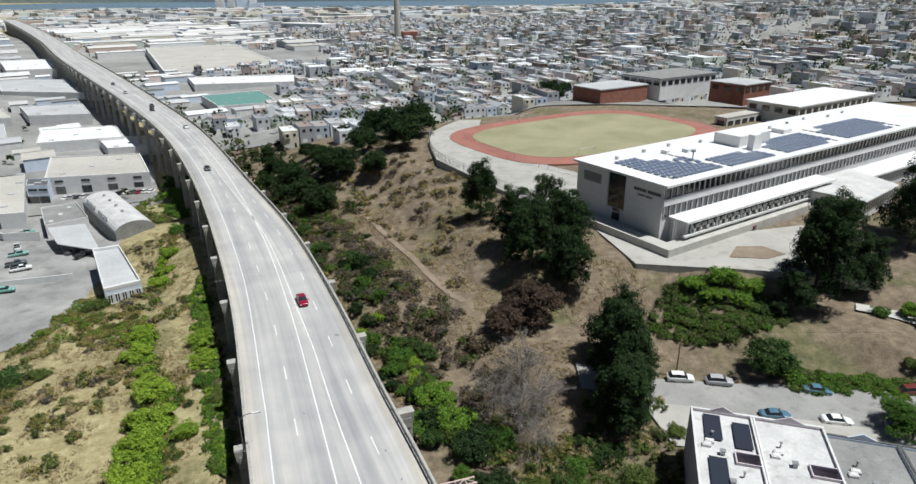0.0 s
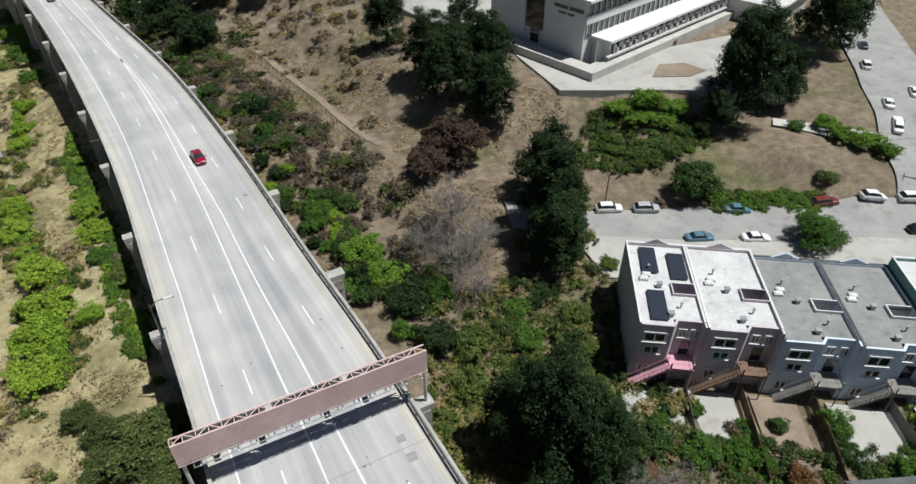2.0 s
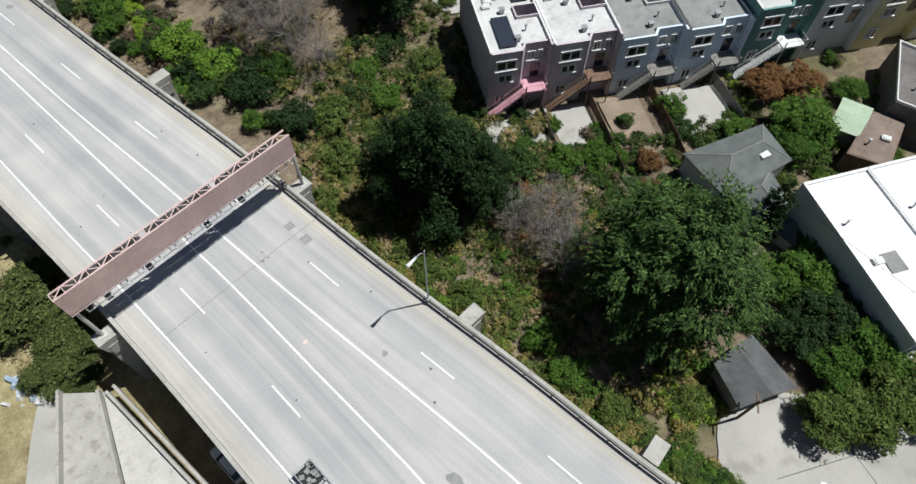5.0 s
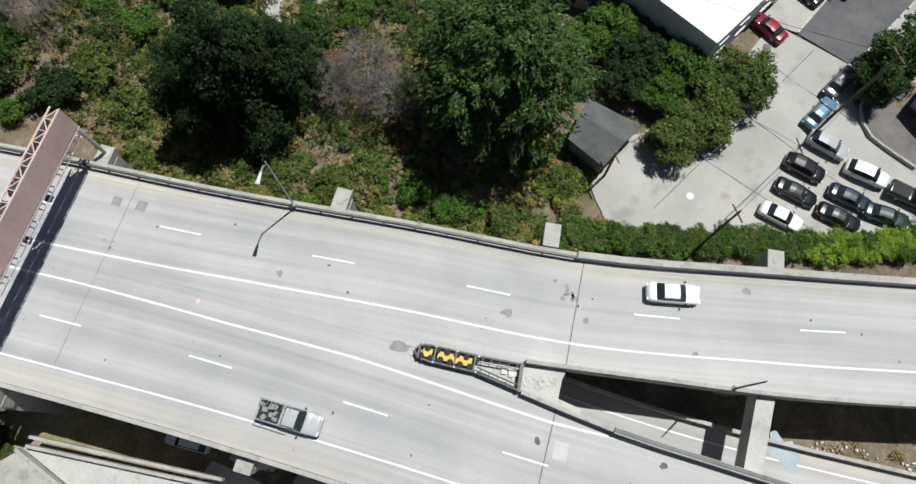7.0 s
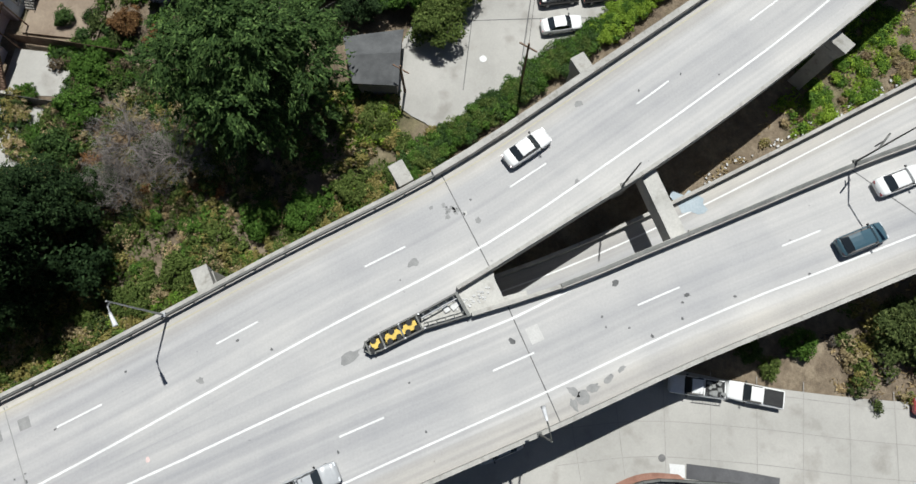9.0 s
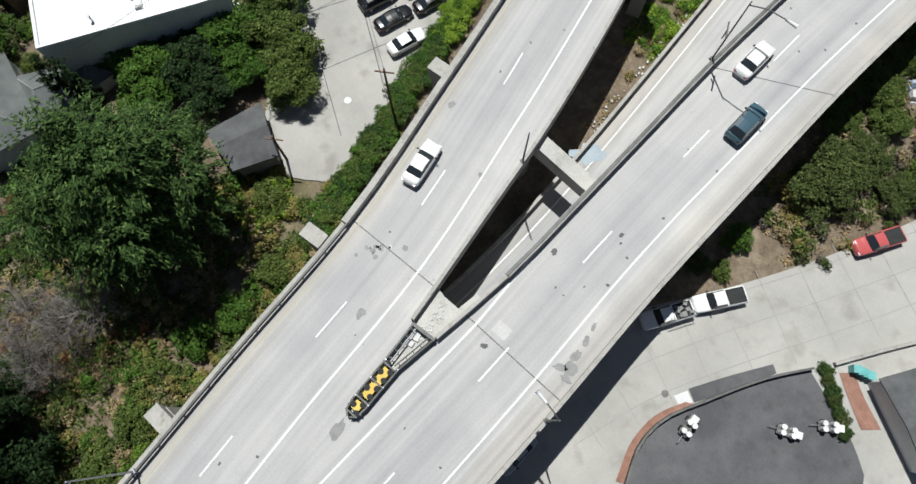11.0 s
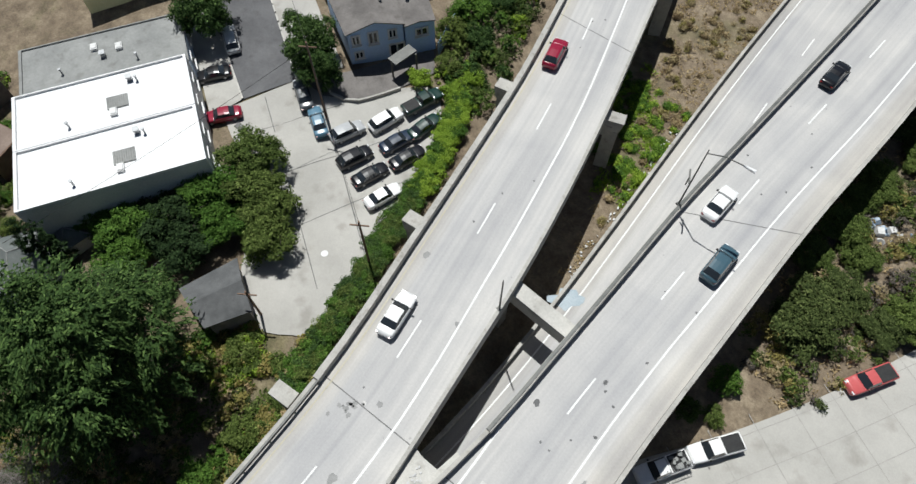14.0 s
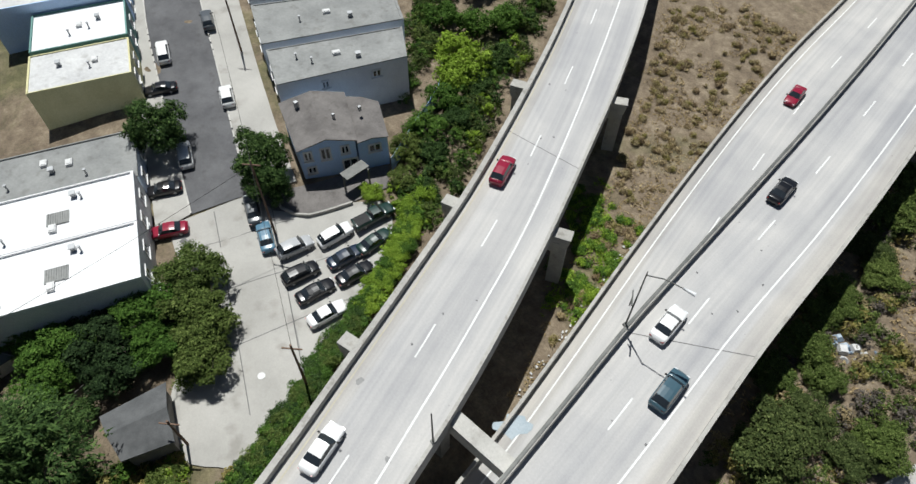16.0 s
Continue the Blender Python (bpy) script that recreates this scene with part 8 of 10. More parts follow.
# leafless trees
for k, (x, y, h) in enumerate(((14, 84, 8.6), (12.5, 74.5, 8.2), (29.5, 31, 7.2), (28, 26.5, 7.2), (17, 79, 7.5), (26, 33.5, 5.6), (9, 80, 7.0), (15, 69, 6.5))):
    top = thing("bare_tree", "leafless grey tree with many fine twigs", "tree", "bare trees")
    me = PROTO.setdefault(("bare", k % 3), None) or limbs("trunk", 7.5, 0.2, 40 + k % 3, 0.46, M_DEADBARK, 9, 1)
    PROTO[("bare", k % 3)] = me
    o = new("trunk", me)
    o.parent = top
    tw = PROTO.setdefault(("twigs", k % 3), None) or crown("twigs", blob_lobes(4.3, 7.8, 1.4, 14, k % 3), M_DEADBARK, 95, 18, 1.0, 300 + k % 3, (0.45, 0.020), 0.0, 1.0, 0.0)
    PROTO[("twigs", k % 3)] = tw
    o = new("twig_crown", tw)
    o.parent = top
    o["kind"] = "stuff"
    top.matrix_basis = Matrix.Translation((x, y, ground(x, y) - 0.1)) @ Matrix.Rotation(k * 1.3, 4, "Z") @ Matrix.Scale(h / 7.5, 4)

# dry grass, as tufts
def tufts(name, pts, h, mat, label, seed):
    rng = np.random.default_rng(seed)
    n = len(pts) * 5
    c = np.repeat(np.array(pts), 5, 0) + rng.normal(size=(n, 3)) * [0.16, 0.16, 0.0]
    hh = h * rng.uniform(0.5, 1.4, n)
    up = np.stack([rng.normal(size=n) * 0.9, rng.normal(size=n) * 0.9, np.ones(n) * 0.7], 1)
    nr = units(rng, n) * [1, 1, 0.3] + np.array([0, 0, 0.8])
    nr /= np.linalg.norm(nr, axis=1, keepdims=True)
    me = leaf_mesh(name, c + up * hh[:, None] * 0.45, nr, up, hh * 0.5, 0.05 + 0.12 * hh, mat)
    return tagged(new(name, me), label, "grass", kind="stuff")


def tuft_points(n, x0, x1, y0, y1, test, seed, margin=1.0):
    rng = np.random.default_rng(seed)
    xy = rng.uniform([x0, y0], [x1, y1], (n, 2))
    keep = []
    cx = MIDL.p[::4]
    ex = [l.p[::3] for l in (A_OUT, B_OUT, A_IN, B_IN, LOW_L)]
    for x, y in xy:
        if not test(x, y) or noise.noise((x * 0.15, y * 0.15, seed)) < -0.12:
            continue
        if (np.hypot(cx[:, 0] - x, cx[:, 1] - y)).min() < 11.5 or min(np.hypot(e[:, 0] - x, e[:, 1] - y).min() for e in ex) < margin:
            continue
        keep.append((x, y, ground(x, y) - 0.05))
    return keep


tufts("dry_grass", tuft_points(17000, -100, -24, 42, 185, lambda x, y: True, 1), 0.42, F_STRAW, "straw-coloured dry grass on the slope", 1)
tufts("dry_grass", tuft_points(15000, -30, 42, 70, 175, lambda x, y: ground(x, y) < 1.4 and not (y < 90 and x > 34), 2), 0.4, F_STRAW, "straw-coloured dry grass on the hill", 2)
tufts("dry_grass", tuft_points(9000, 18, 70, -105, -24, lambda x, y: LOW_L.at(LOW_L.near(x, y))[0] + 0.5 < x < A_IN.at(A_IN.near(x, y))[0] - 2.0, 3), 0.34, F_STRAW, "dry grass between the roadways", 3)
tufts("green_weeds", tuft_points(3400, 22, 42, -60, -34, lambda x, y: LOW_L.at(LOW_L.near(x, y))[0] + 0.5 < x < A_IN.at(A_IN.near(x, y))[0] - 1.0 and -57 < y < -37, 4), 0.35, F_LIME, "bright green weeds between the roadways", 4)
tufts("green_weeds", tuft_points(5000, 40, 70, 93, 112, lambda x, y: ((x - 54) / 12) ** 2 + ((y - 102) / 8) ** 2 < 1, 5), 0.4, F_GREEN, "green ground cover on the school slope", 5)
tufts("green_weeds", tuft_points(2600, 58, 81, 76, 89, lambda x, y: 79 + (70 - x) * 0.2 < y < 85 + (70 - x) * 0.2, 6), 0.4, F_GREEN, "green ground cover above the street", 6)
tufts("green_weeds", tuft_points(3000, -60, -30, 60, 150, lambda x, y: abs(x + 38 + (y - 80) * 0.42) < 3.5, 7), 0.4, F_GREEN, "green weeds beside the viaduct", 7)
tufts("dry_grass", tuft_points(4500, 8, 36, 5, 72, lambda x, y: True, 8), 0.5, F_OLIVE, "rough yellow-green grass in the gully", 8)
tufts("dry_grass", tuft_points(3500, -16, 16, -105, -38, lambda x, y: x > -4.5 - (-40 - y) * 0.05, 9), 0.4, F_STRAW, "dry grass beside the street", 9)

# ---------- vehicles ----------
CAR_PAINT = {}


def car_paint(name, colour):
    if name not in CAR_PAINT:
        CAR_PAINT[name] = paint("car_paint_" + name, colour, 0.28, 0.0, 0.35)
    return CAR_PAINT[name]


COLOURS = {"white": (0.78, 0.78, 0.77), "silver": (0.42, 0.43, 0.44), "black": (0.008, 0.008, 0.01), "red": (0.25, 0.008, 0.032), "dark blue": (0.012, 0.025, 0.05), "grey": (0.09, 0.10, 0.11),
           "dark green": (0.01, 0.035, 0.028), "blue": (0.09, 0.19, 0.27), "maroon": (0.16, 0.035, 0.025), "faded red": (0.50, 0.10, 0.10), "teal": (0.20, 0.42, 0.36), "dark teal": (0.05, 0.10, 0.13)}
SHAPES = {
    # length, width, sections: (share of length from the nose, half width, sill, belt height, roof height or 0, roof half width)
    "sedan": (4.75, 1.82, [(0.0, 0.60, 0.30, 0.58, 0), (0.03, 0.80, 0.22, 0.70, 0), (0.14, 0.90, 0.2, 0.82, 0), (0.28, 0.91, 0.2, 0.90, 0.92), (0.42, 0.91, 0.2, 0.94, 1.42), (0.58, 0.91, 0.2, 0.95, 1.45), (0.70, 0.91, 0.2, 0.96, 1.36), (0.83, 0.90, 0.2, 0.97, 1.0), (0.95, 0.86, 0.24, 0.95, 0), (1.0, 0.70, 0.34, 0.80, 0)]),
    "suv": (4.6, 1.85, [(0.0, 0.66, 0.34, 0.72, 0), (0.03, 0.84, 0.26, 0.86, 0), (0.13, 0.92, 0.24, 0.98, 0), (0.25, 0.93, 0.24, 1.03, 1.06), (0.38, 0.93, 0.24, 1.06, 1.62), (0.6, 0.93, 0.24, 1.08, 1.70), (0.84, 0.92, 0.24, 1.08, 1.64), (0.95, 0.90, 0.26, 1.06, 1.15), (1.0, 0.80, 0.34, 0.95, 0)]),
    "pickup": (5.6, 1.92, [(0.0, 0.74, 0.4, 0.82, 0), (0.03, 0.90, 0.32, 0.98, 0), (0.2, 0.96, 0.3, 1.06, 0), (0.26, 0.96, 0.3, 1.10, 1.12), (0.36, 0.96, 0.3, 1.12, 1.74), (0.55, 0.96, 0.3, 1.12, 1.76), (0.60, 0.96, 0.3, 1.12, 1.15), (0.61, 0.96, 0.3, 1.05, 0), (0.99, 0.95, 0.34, 1.05, 0), (1.0, 0.93, 0.4, 1.02, 0)]),
}
CAR_MESH = {}


def car_meshes(shape):
    """Body below the belt with its bonnet and boot, roof, glass, wheels and lamps; the nose points to +x."""
    L, W, secs = SHAPES[shape]
    body, cabin, roof = Build(), Build(), Build()
    S = np.array(secs, float)
    f0, f1 = S[S[:, 4] > 0][0, 0], S[S[:, 4] > 0][-1, 0]
    fs = np.unique(np.round(np.r_[S[:, 0], np.linspace(0, 1, 27), f0 - 0.004, f1 + 0.004], 4))
    pick = [np.interp(fs, S[:, 0], S[:, k]) for k in (1, 2, 3)]
    pick = [np.r_[p[0], (p[:-2] + 2 * p[1:-1] + p[2:]) / 4, p[-1]] for p in pick]
    cab_f, cab_z = S[S[:, 4] > 0][:, 0], S[S[:, 4] > 0][:, 4]
    rings, cab = [], []
    for f, hw, z0, z1 in zip(fs, *pick):
        x = L / 2 - f * L
        inside = f0 <= f <= f1
        c = 0.0 if inside else 0.045
        half = [(0.90 * hw, z0), (0.985 * hw, z0 + 0.14), (hw, (z0 + z1) / 2), (0.985 * hw, z1 - 0.15), (0.935 * hw, z1 - 0.04), (0.82 * hw, z1), (0.42 * hw, z1 + 0.8 * c)]
        rings.append([(x, -y, z) for y, z in half] + [(x, 0.0, z1 + c)] + [(x, y, z) for y, z in reversed(half)])
        if inside:
            zr = max(float(np.interp(f, cab_f, cab_z)), z1 + 0.02)
            bw = 0.90 * hw
            tw = bw + (0.72 * hw - bw) * min(1.0, (zr - z1) / 0.42)
            cab.append([(x, -bw, z1 - 0.03), (x, -tw, zr - 0.07), (x, -tw * 0.62, zr - 0.015), (x, 0.0, zr), (x, tw * 0.62, zr - 0.015), (x, tw, zr - 0.07), (x, bw, z1 - 0.03)])
    n = len(rings[0])
    for r in rings:
        body.v += r
    for i in range(len(rings) - 1):
        for k in range(n - 1):
            body.f.append((i * n + k, i * n + k + 1, (i + 1) * n + k + 1, (i + 1) * n + k))
        body.f.append((i * n + n - 1, i * n, (i + 1) * n, (i + 1) * n + n - 1))
    body.f.append(tuple(range(n - 1, -1, -1)))
    body.f.append(tuple((len(rings) - 1) * n + k for k in range(n)))
    body.m = [0] * len(body.f)
    for p, q in zip(cab, cab[1:]):
        flat = abs(p[3][2] - q[3][2]) < 0.27 * (p[3][0] - q[3][0])
        for k in range(6):
            (roof if flat and 0 < k < 5 else cabin).face([p[k], p[k + 1], q[k + 1], q[k]])
    wheel, rim = Build(), Build()
    wheel.tube([(0, -0.11, 0), (0, 0.11, 0)], 0.34, 14)
    rim.tube([(0, -0.125, 0), (0, 0.125, 0)], 0.2, 10)
    head, tail, mirror = Build(), Build(), Build()
    head.box((0, 0, 0), (0.16, 0.34, 0.13))
    tail.box((0, 0, 0), (0.1, 0.3, 0.16))
    mirror.box((0, 0, 0), (0.14, 0.2, 0.14))
    return {"body": body, "glass": cabin.mesh("glazing", M_GLASS), "roof": roof, "wheel": wheel.mesh("tyre", M_BLACK), "rim": rim.mesh("rim", M_STEEL), "head": head.mesh("headlight", M_HEAD_LIGHT),
            "tail": tail.mesh("tail_light", M_RED_LIGHT), "mirror": mirror.mesh("mirror", M_BLACK)}


CAR_NO = [0]


def car(shape, colour, x, y, turn, z=None, label="", group="parked cars", kind="car", load=None):
    CAR_NO[0] += 1
    L, W, secs = SHAPES[shape]
    if shape not in CAR_MESH:
        CAR_MESH[shape] = car_meshes(shape)
    m = CAR_MESH[shape]
    key = (shape, colour)
    if key not in CAR_MESH:
        mt = car_paint(colour, COLOURS[colour])
        CAR_MESH[key] = (m["body"].mesh("body", mt, True), m["roof"].mesh("roof", mt))
    top = thing({"sedan": "sedan_car", "suv": "suv_car", "pickup": "pickup_truck"}[shape], label, "pickup" if shape == "pickup" else "car", group)
    zz = ground(x, y) + 0.05 if z is None else z
    if z is None:
        c, s = math.cos(turn), math.sin(turn)
        f, b = ground(x + c * 1.4, y + s * 1.4), ground(x - c * 1.4, y - s * 1.4)
        pitch = math.atan2(b - f, 2.8)
    else:
        pitch = 0.0
    top.matrix_basis = Matrix.Translation((x, y, zz)) @ Matrix.Rotation(turn, 4, "Z") @ Matrix.Rotation(pitch, 4, "Y")
    for nm, me in (("body", CAR_MESH[key][0]), ("roof", CAR_MESH[key][1]), ("glazing", m["glass"])):
        o = new(nm, me)
        o.parent = top
    for fx in (0.19, 0.80):
        for s in (-1, 1):
            w = new("wheel", m["wheel"])
            w.parent, w.location = top, (L / 2 - fx * L, s * (W / 2 - 0.12), 0.34)
            r = new("rim", m["rim"])
            r.parent = w
    for s in (-1, 1):
        hz = secs[1][3] - 0.1
        for nm, me, px_, pz in (("headlight", "head", L / 2 - 0.12, hz), ("tail_light", "tail", -L / 2 + 0.05, secs[-2][3] - 0.22)):
            o = new(nm, m[me])
            o.parent, o.location = top, (px_, s * (W / 2 - 0.32), pz)
        o = new("mirror", m["mirror"])
        o.parent, o.location = top, (L / 2 - 0.3 * L, s * (W / 2 + 0.08), secs[3][3] + 0.02)
    if shape == "pickup":
        b = Build()
        b.box((-L * 0.30, 0, 1.12), (L * 0.34, W * 0.82, 0.03))
        o = part("load_bed", b, M_BLACK, top, "dark open load bed")
        if load:
            b = Build()
            rnd_ = random.Random(3)
            for k in range(9):
                b.box((-L * 0.3 + rnd_.uniform(-0.8, 0.8), rnd_.uniform(-0.6, 0.6), 1.15 + rnd_.uniform(0, 0.15)), (rnd_.uniform(0.2, 0.6), rnd_.uniform(0.2, 0.5), 0.3), rnd_.uniform(0, 3))
            part("load", b, M_GREYROOF, top)["kind"] = "stuff"
            b = Build()
            for s in (-1, 1):
                b.tube([(-L * 0.48, s * 0.85, 1.0), (-L * 0.48, s * 0.85, 1.75), (L * 0.05, s * 0.85, 1.85)], 0.04, 5)
            for k in range(9):
                b.tube([(-L * 0.46 + k * 0.33, 0.45, 1.9), (-L * 0.46 + k * 0.33, 0.85, 1.9)], 0.025, 4)
            part("ladder_rack", b, M_STEEL, top)
    return top


def article(shape, colour, where):
    return f"{colour} {'pickup truck' if shape == 'pickup' else shape + ' car'} {where}"


A1 = 0.35
for x, y, sh, co, t in ((49.8, -17.3, "suv", "silver", 0.0), (48.9, -22.4, "suv", "white", 0), (48.7, -27.7, "pickup", "dark green", 0), (46.0, -16.3, "suv", "black", 0), (45.4, -22.0, "sedan", "dark blue", 0), (45.4, -26.0, "sedan", "dark green", 0.1), (42.8, -16.7, "sedan", "black", 0), (42.6, -21.8, "sedan", "black", 0), (39.3, -16.5, "sedan", "white", 0)):
    car(sh, co, x, y, math.radians(-88) + t, None, article(sh, co, "parked on the concrete lot"), "cars in the lot")
SD = math.atan2(-0.227, 0.974)
for x, y, sh, co, t in ((92.9, -15.6, "suv", "white", SD), (85.2, -12.6, "sedan", "black", SD + 1.5), (96.3, -24.0, "suv", "grey", SD), (78.3, -20.1, "suv", "white", SD), (70.9, -11.2, "suv", "white", SD), (66.6, -6.8, "sedan", "black", SD + 1.5), (59.6, -5.2, "sedan", "red", SD + 1.5), (52.9, -14.9, "sedan", "blue", SD), (57.4, -15.2, "sedan", "grey", SD)):
    car(sh, co, x, y, t, None, article(sh, co, "parked at the street's edge"), "cars along the street")
RD = math.atan2(-3.2, 20)
for x, y, sh, co in ((42, 85, "suv", "white"), (48.4, 83.9, "suv", "silver"), (63.9, 81.0, "sedan", "blue"), (79, 79.0, "suv", "maroon"), (86.9, 77.9, "suv", "white"), (94, 77.0, "suv", "white"), (54, 74.9, "sedan", "blue"), (63, 73.2, "sedan", "white"), (90.5, 69.6, "suv", "black"), (72, 71.2, "suv", "grey")):
    car(sh, co, x, y, RD, None, article(sh, co, "parked below the school"), "cars below the school")
for x, y, sh, co, t in ((105.3, 100.7, "sedan", "white", 1.05), (102.6, 94, "sedan", "white", 1.05), (114.3, 104.5, "sedan", "white", 1.05), (122.9, 101.2, "pickup", "grey", 1.05), (119.5, 128, "sedan", "dark blue", 1.05), (112, 117, "suv", "white", 1.05), (32.4, 139.4, "suv", "grey", -1.0), (75.4, 135.6, "sedan", "maroon", 0.9)):
    car(sh, co, x, y, t, None if y < 130 else 2.12, article(sh, co, "parked by the school"), "cars at the school")
car("pickup", "white", -1.9, -23.8, 1.32, None, "white utility pickup with tools under the viaduct's edge", "trucks on the side street", load=True)
car("pickup", "white", -3.35, -29.4, 1.25, None, "white pickup with a dark load bed at the kerb", "trucks on the side street")
car("pickup", "faded red", -6.9, -47.6, 1.34, None, "faded red pickup at the kerb", "trucks on the side street")
car("sedan", "white", -0.6, -15.6, 1.5, None, "white sedan car in the viaduct's shade", "trucks on the side street")
car("sedan", "silver", -5.5, -3.5, 1.85, None, "silver sedan car in the viaduct's shade", "trucks on the side street")
car("suv", "white", -13.6, 23.0, 1.9, None, "white suv car in the viaduct's shade", "trucks on the side street")
car("suv", "silver", -11.4, 16.5, 1.9, None, "silver suv car in the viaduct's shade", "trucks on the side street")
# traffic on the deck


def heading(line, x, y, way=1):
    s_ = line.near(x, y)
    d = line.at(s_ + 0.6) - line.at(s_ - 0.6)
    return math.atan2(d[1], d[0]) + (0 if way > 0 else math.pi)


for ln, x, y, sh, co, way, z in ((A_OUT, 39.8, -40.8, "suv", "red", 1, 0.012), (A_OUT, 21.6, -9.0, "sedan", "white", 1, 0.012), (B_OUT, 14.4, -42.3, "sedan", "white", 1, 0.012), (B_OUT, 9.4, -37.4, "suv", "dark teal", 1, 0.012), (B_OUT, 20.0, -65.7, "sedan", "black", 1, 0.012),
                                 (LOW_L, 34.2, -90.2, "sedan", "red", -1, -6.98), (B_OUT, -5.4, 13.2, "pickup", "silver", 1, 0.012), (A_OUT, -27.4, 101.2, "sedan", "red", 1, 0.012), (B_OUT, -82, 200.6, "sedan", "grey", 1, 0.012), (A_OUT, -117.3, 271.7, "sedan", "white", 1, 0.012),
                                 (A_OUT, -152, 316, "suv", "black", 1, 0.012), (B_OUT, -157, 327, "suv", "black", 1, 0.012), (A_OUT, -194, 375, "sedan", "silver", 1, 0.012), (B_OUT, -220, 412, "suv", "grey", 1, 0.012)):
    car(sh, co, x, y, heading(ln, x, y, way), z, article(sh, co, "on the freeway deck"), "cars on the freeway", load=(sh == "pickup"))

# small things
def timber_pole(x, y, h, wires=()):
    top = thing("utility_pole", "brown wooden utility pole with crossarm", "utility pole", "utility poles")
    z = ground(x, y)
    b = Build()
    b.tube([(x, y, z - 0.5), (x, y, z + h)], 0.16, 8, 0, 0.11)
    part("pole", b, M_WOOD, top)
    b = Build()
    b.box((x, y, z + h - 0.7), (2.0, 0.12, 0.14), 0.9)
    part("crossarm", b, M_WOOD, top)
    for e in wires:
        b = Build()
        pts = []
        for k in range(9):
            t = k / 8
            pts.append((x + (e[0] - x) * t, y + (e[1] - y) * t, z + h - 0.7 + (e[2] - z - h + 0.7) * t - 1.2 * 4 * t * (1 - t) * 0.4))
        b.tube(pts, 0.025, 3)
        part("wire", b, M_BLACK, top)
    return top


timber_pole(32.3, -10.8, 9.8, [(53.2, -16.2, 4.6)])
timber_pole(53.2, -16.2, 12.8, [(78, -22, 7), (50, 20, -1)])
timber_pole(41.7, 86.4, 7.6)
timber_pole(33.8, 2.0, 6.0)
timber_pole(88, -26, 12, [(120, -33, 10)])
timber_pole(98, 80, 10, [(41.7, 86.4, 1.6)])


def bin_(x, y, z, turn, mat, label, s=(2.0, 1.2, 1.3)):
    top = thing("refuse_bin", label, "bin", "bins")
    b = Build()
    b.box((x, y, z + s[2] * 0.45), (s[0], s[1], s[2] * 0.9), turn, 0, 1.08)
    part("body", b, mat, top)
    b = Build()
    b.box((x, y, z + s[2] * 0.94), (s[0] * 1.12, s[1] * 1.12, 0.1), turn)
    part("lid", b, mat, top)


for x, y in ((69.6, 136.4), (71.6, 137.6), (73.6, 138.9)):
    bin_(x, y, 2.1, S_TURN, M_BLUEBIN, "blue plastic refuse bin by the school wall")
for k in range(4):
    x, y = -16.0 - 0.42 * k, -36.9 - 0.28 * k
    bin_(x, y, ground(x, y) + 0.05, 0.9, M_TEALBIN, "teal wheeled bin beside the house", (0.7, 0.7, 1.1))
M_TARP = surface("blue_tarpaulin", (0.20, 0.30, 0.42), (0.50, 0.56, 0.62), 1.5, 4, 0.6, 0.4)
for cx, cy, n_, sd in ((3.4, -64.5, 26, 1), (-29.5, 40.5, 24, 2)):
    rnd = random.Random(sd)
    top = thing("rubbish_heap", "heap of blue and white tarpaulins and rubbish", "rubbish heap", "rubbish heaps")
    for mt, nm in ((M_TARP, "tarpaulin"), (M_PALEROOF, "rubbish")):
        b = Build()
        for k in range(n_ // 2):
            x, y = cx + rnd.gauss(0, 1.4), cy + rnd.gauss(0, 1.1)
            s_ = rnd.uniform(0.3, 1.3)
            b.box((x, y, ground(x, y) + s_ * 0.18), (s_, s_ * rnd.uniform(0.4, 1), s_ * 0.45), rnd.uniform(0, 3), 0, rnd.uniform(0.3, 0.9))
        part(nm, b, mt, top)["kind"] = "stuff"
rnd = random.Random(21)
b = Build()
for k in range(150):
    t = rnd.random()
    if k < 90:
        x, y = -37 + rnd.gauss(0, 1.2) - 12 * t, 74 + 28 * t
    else:
        p = LOW_L.at(LOW_L.near(18, -28) + 26 * t)
        x, y = p[0] + rnd.uniform(0.4, 1.8), p[1]
    s_ = rnd.uniform(0.12, 0.38)
    b.box((x, y, ground(x, y) + 0.05), (s_, s_ * 0.6, 0.12), rnd.uniform(0, 3))
tagged(part("roadside_litter", b, M_PALEROOF), "scattered pale litter on the verge", "litter", kind="stuff")
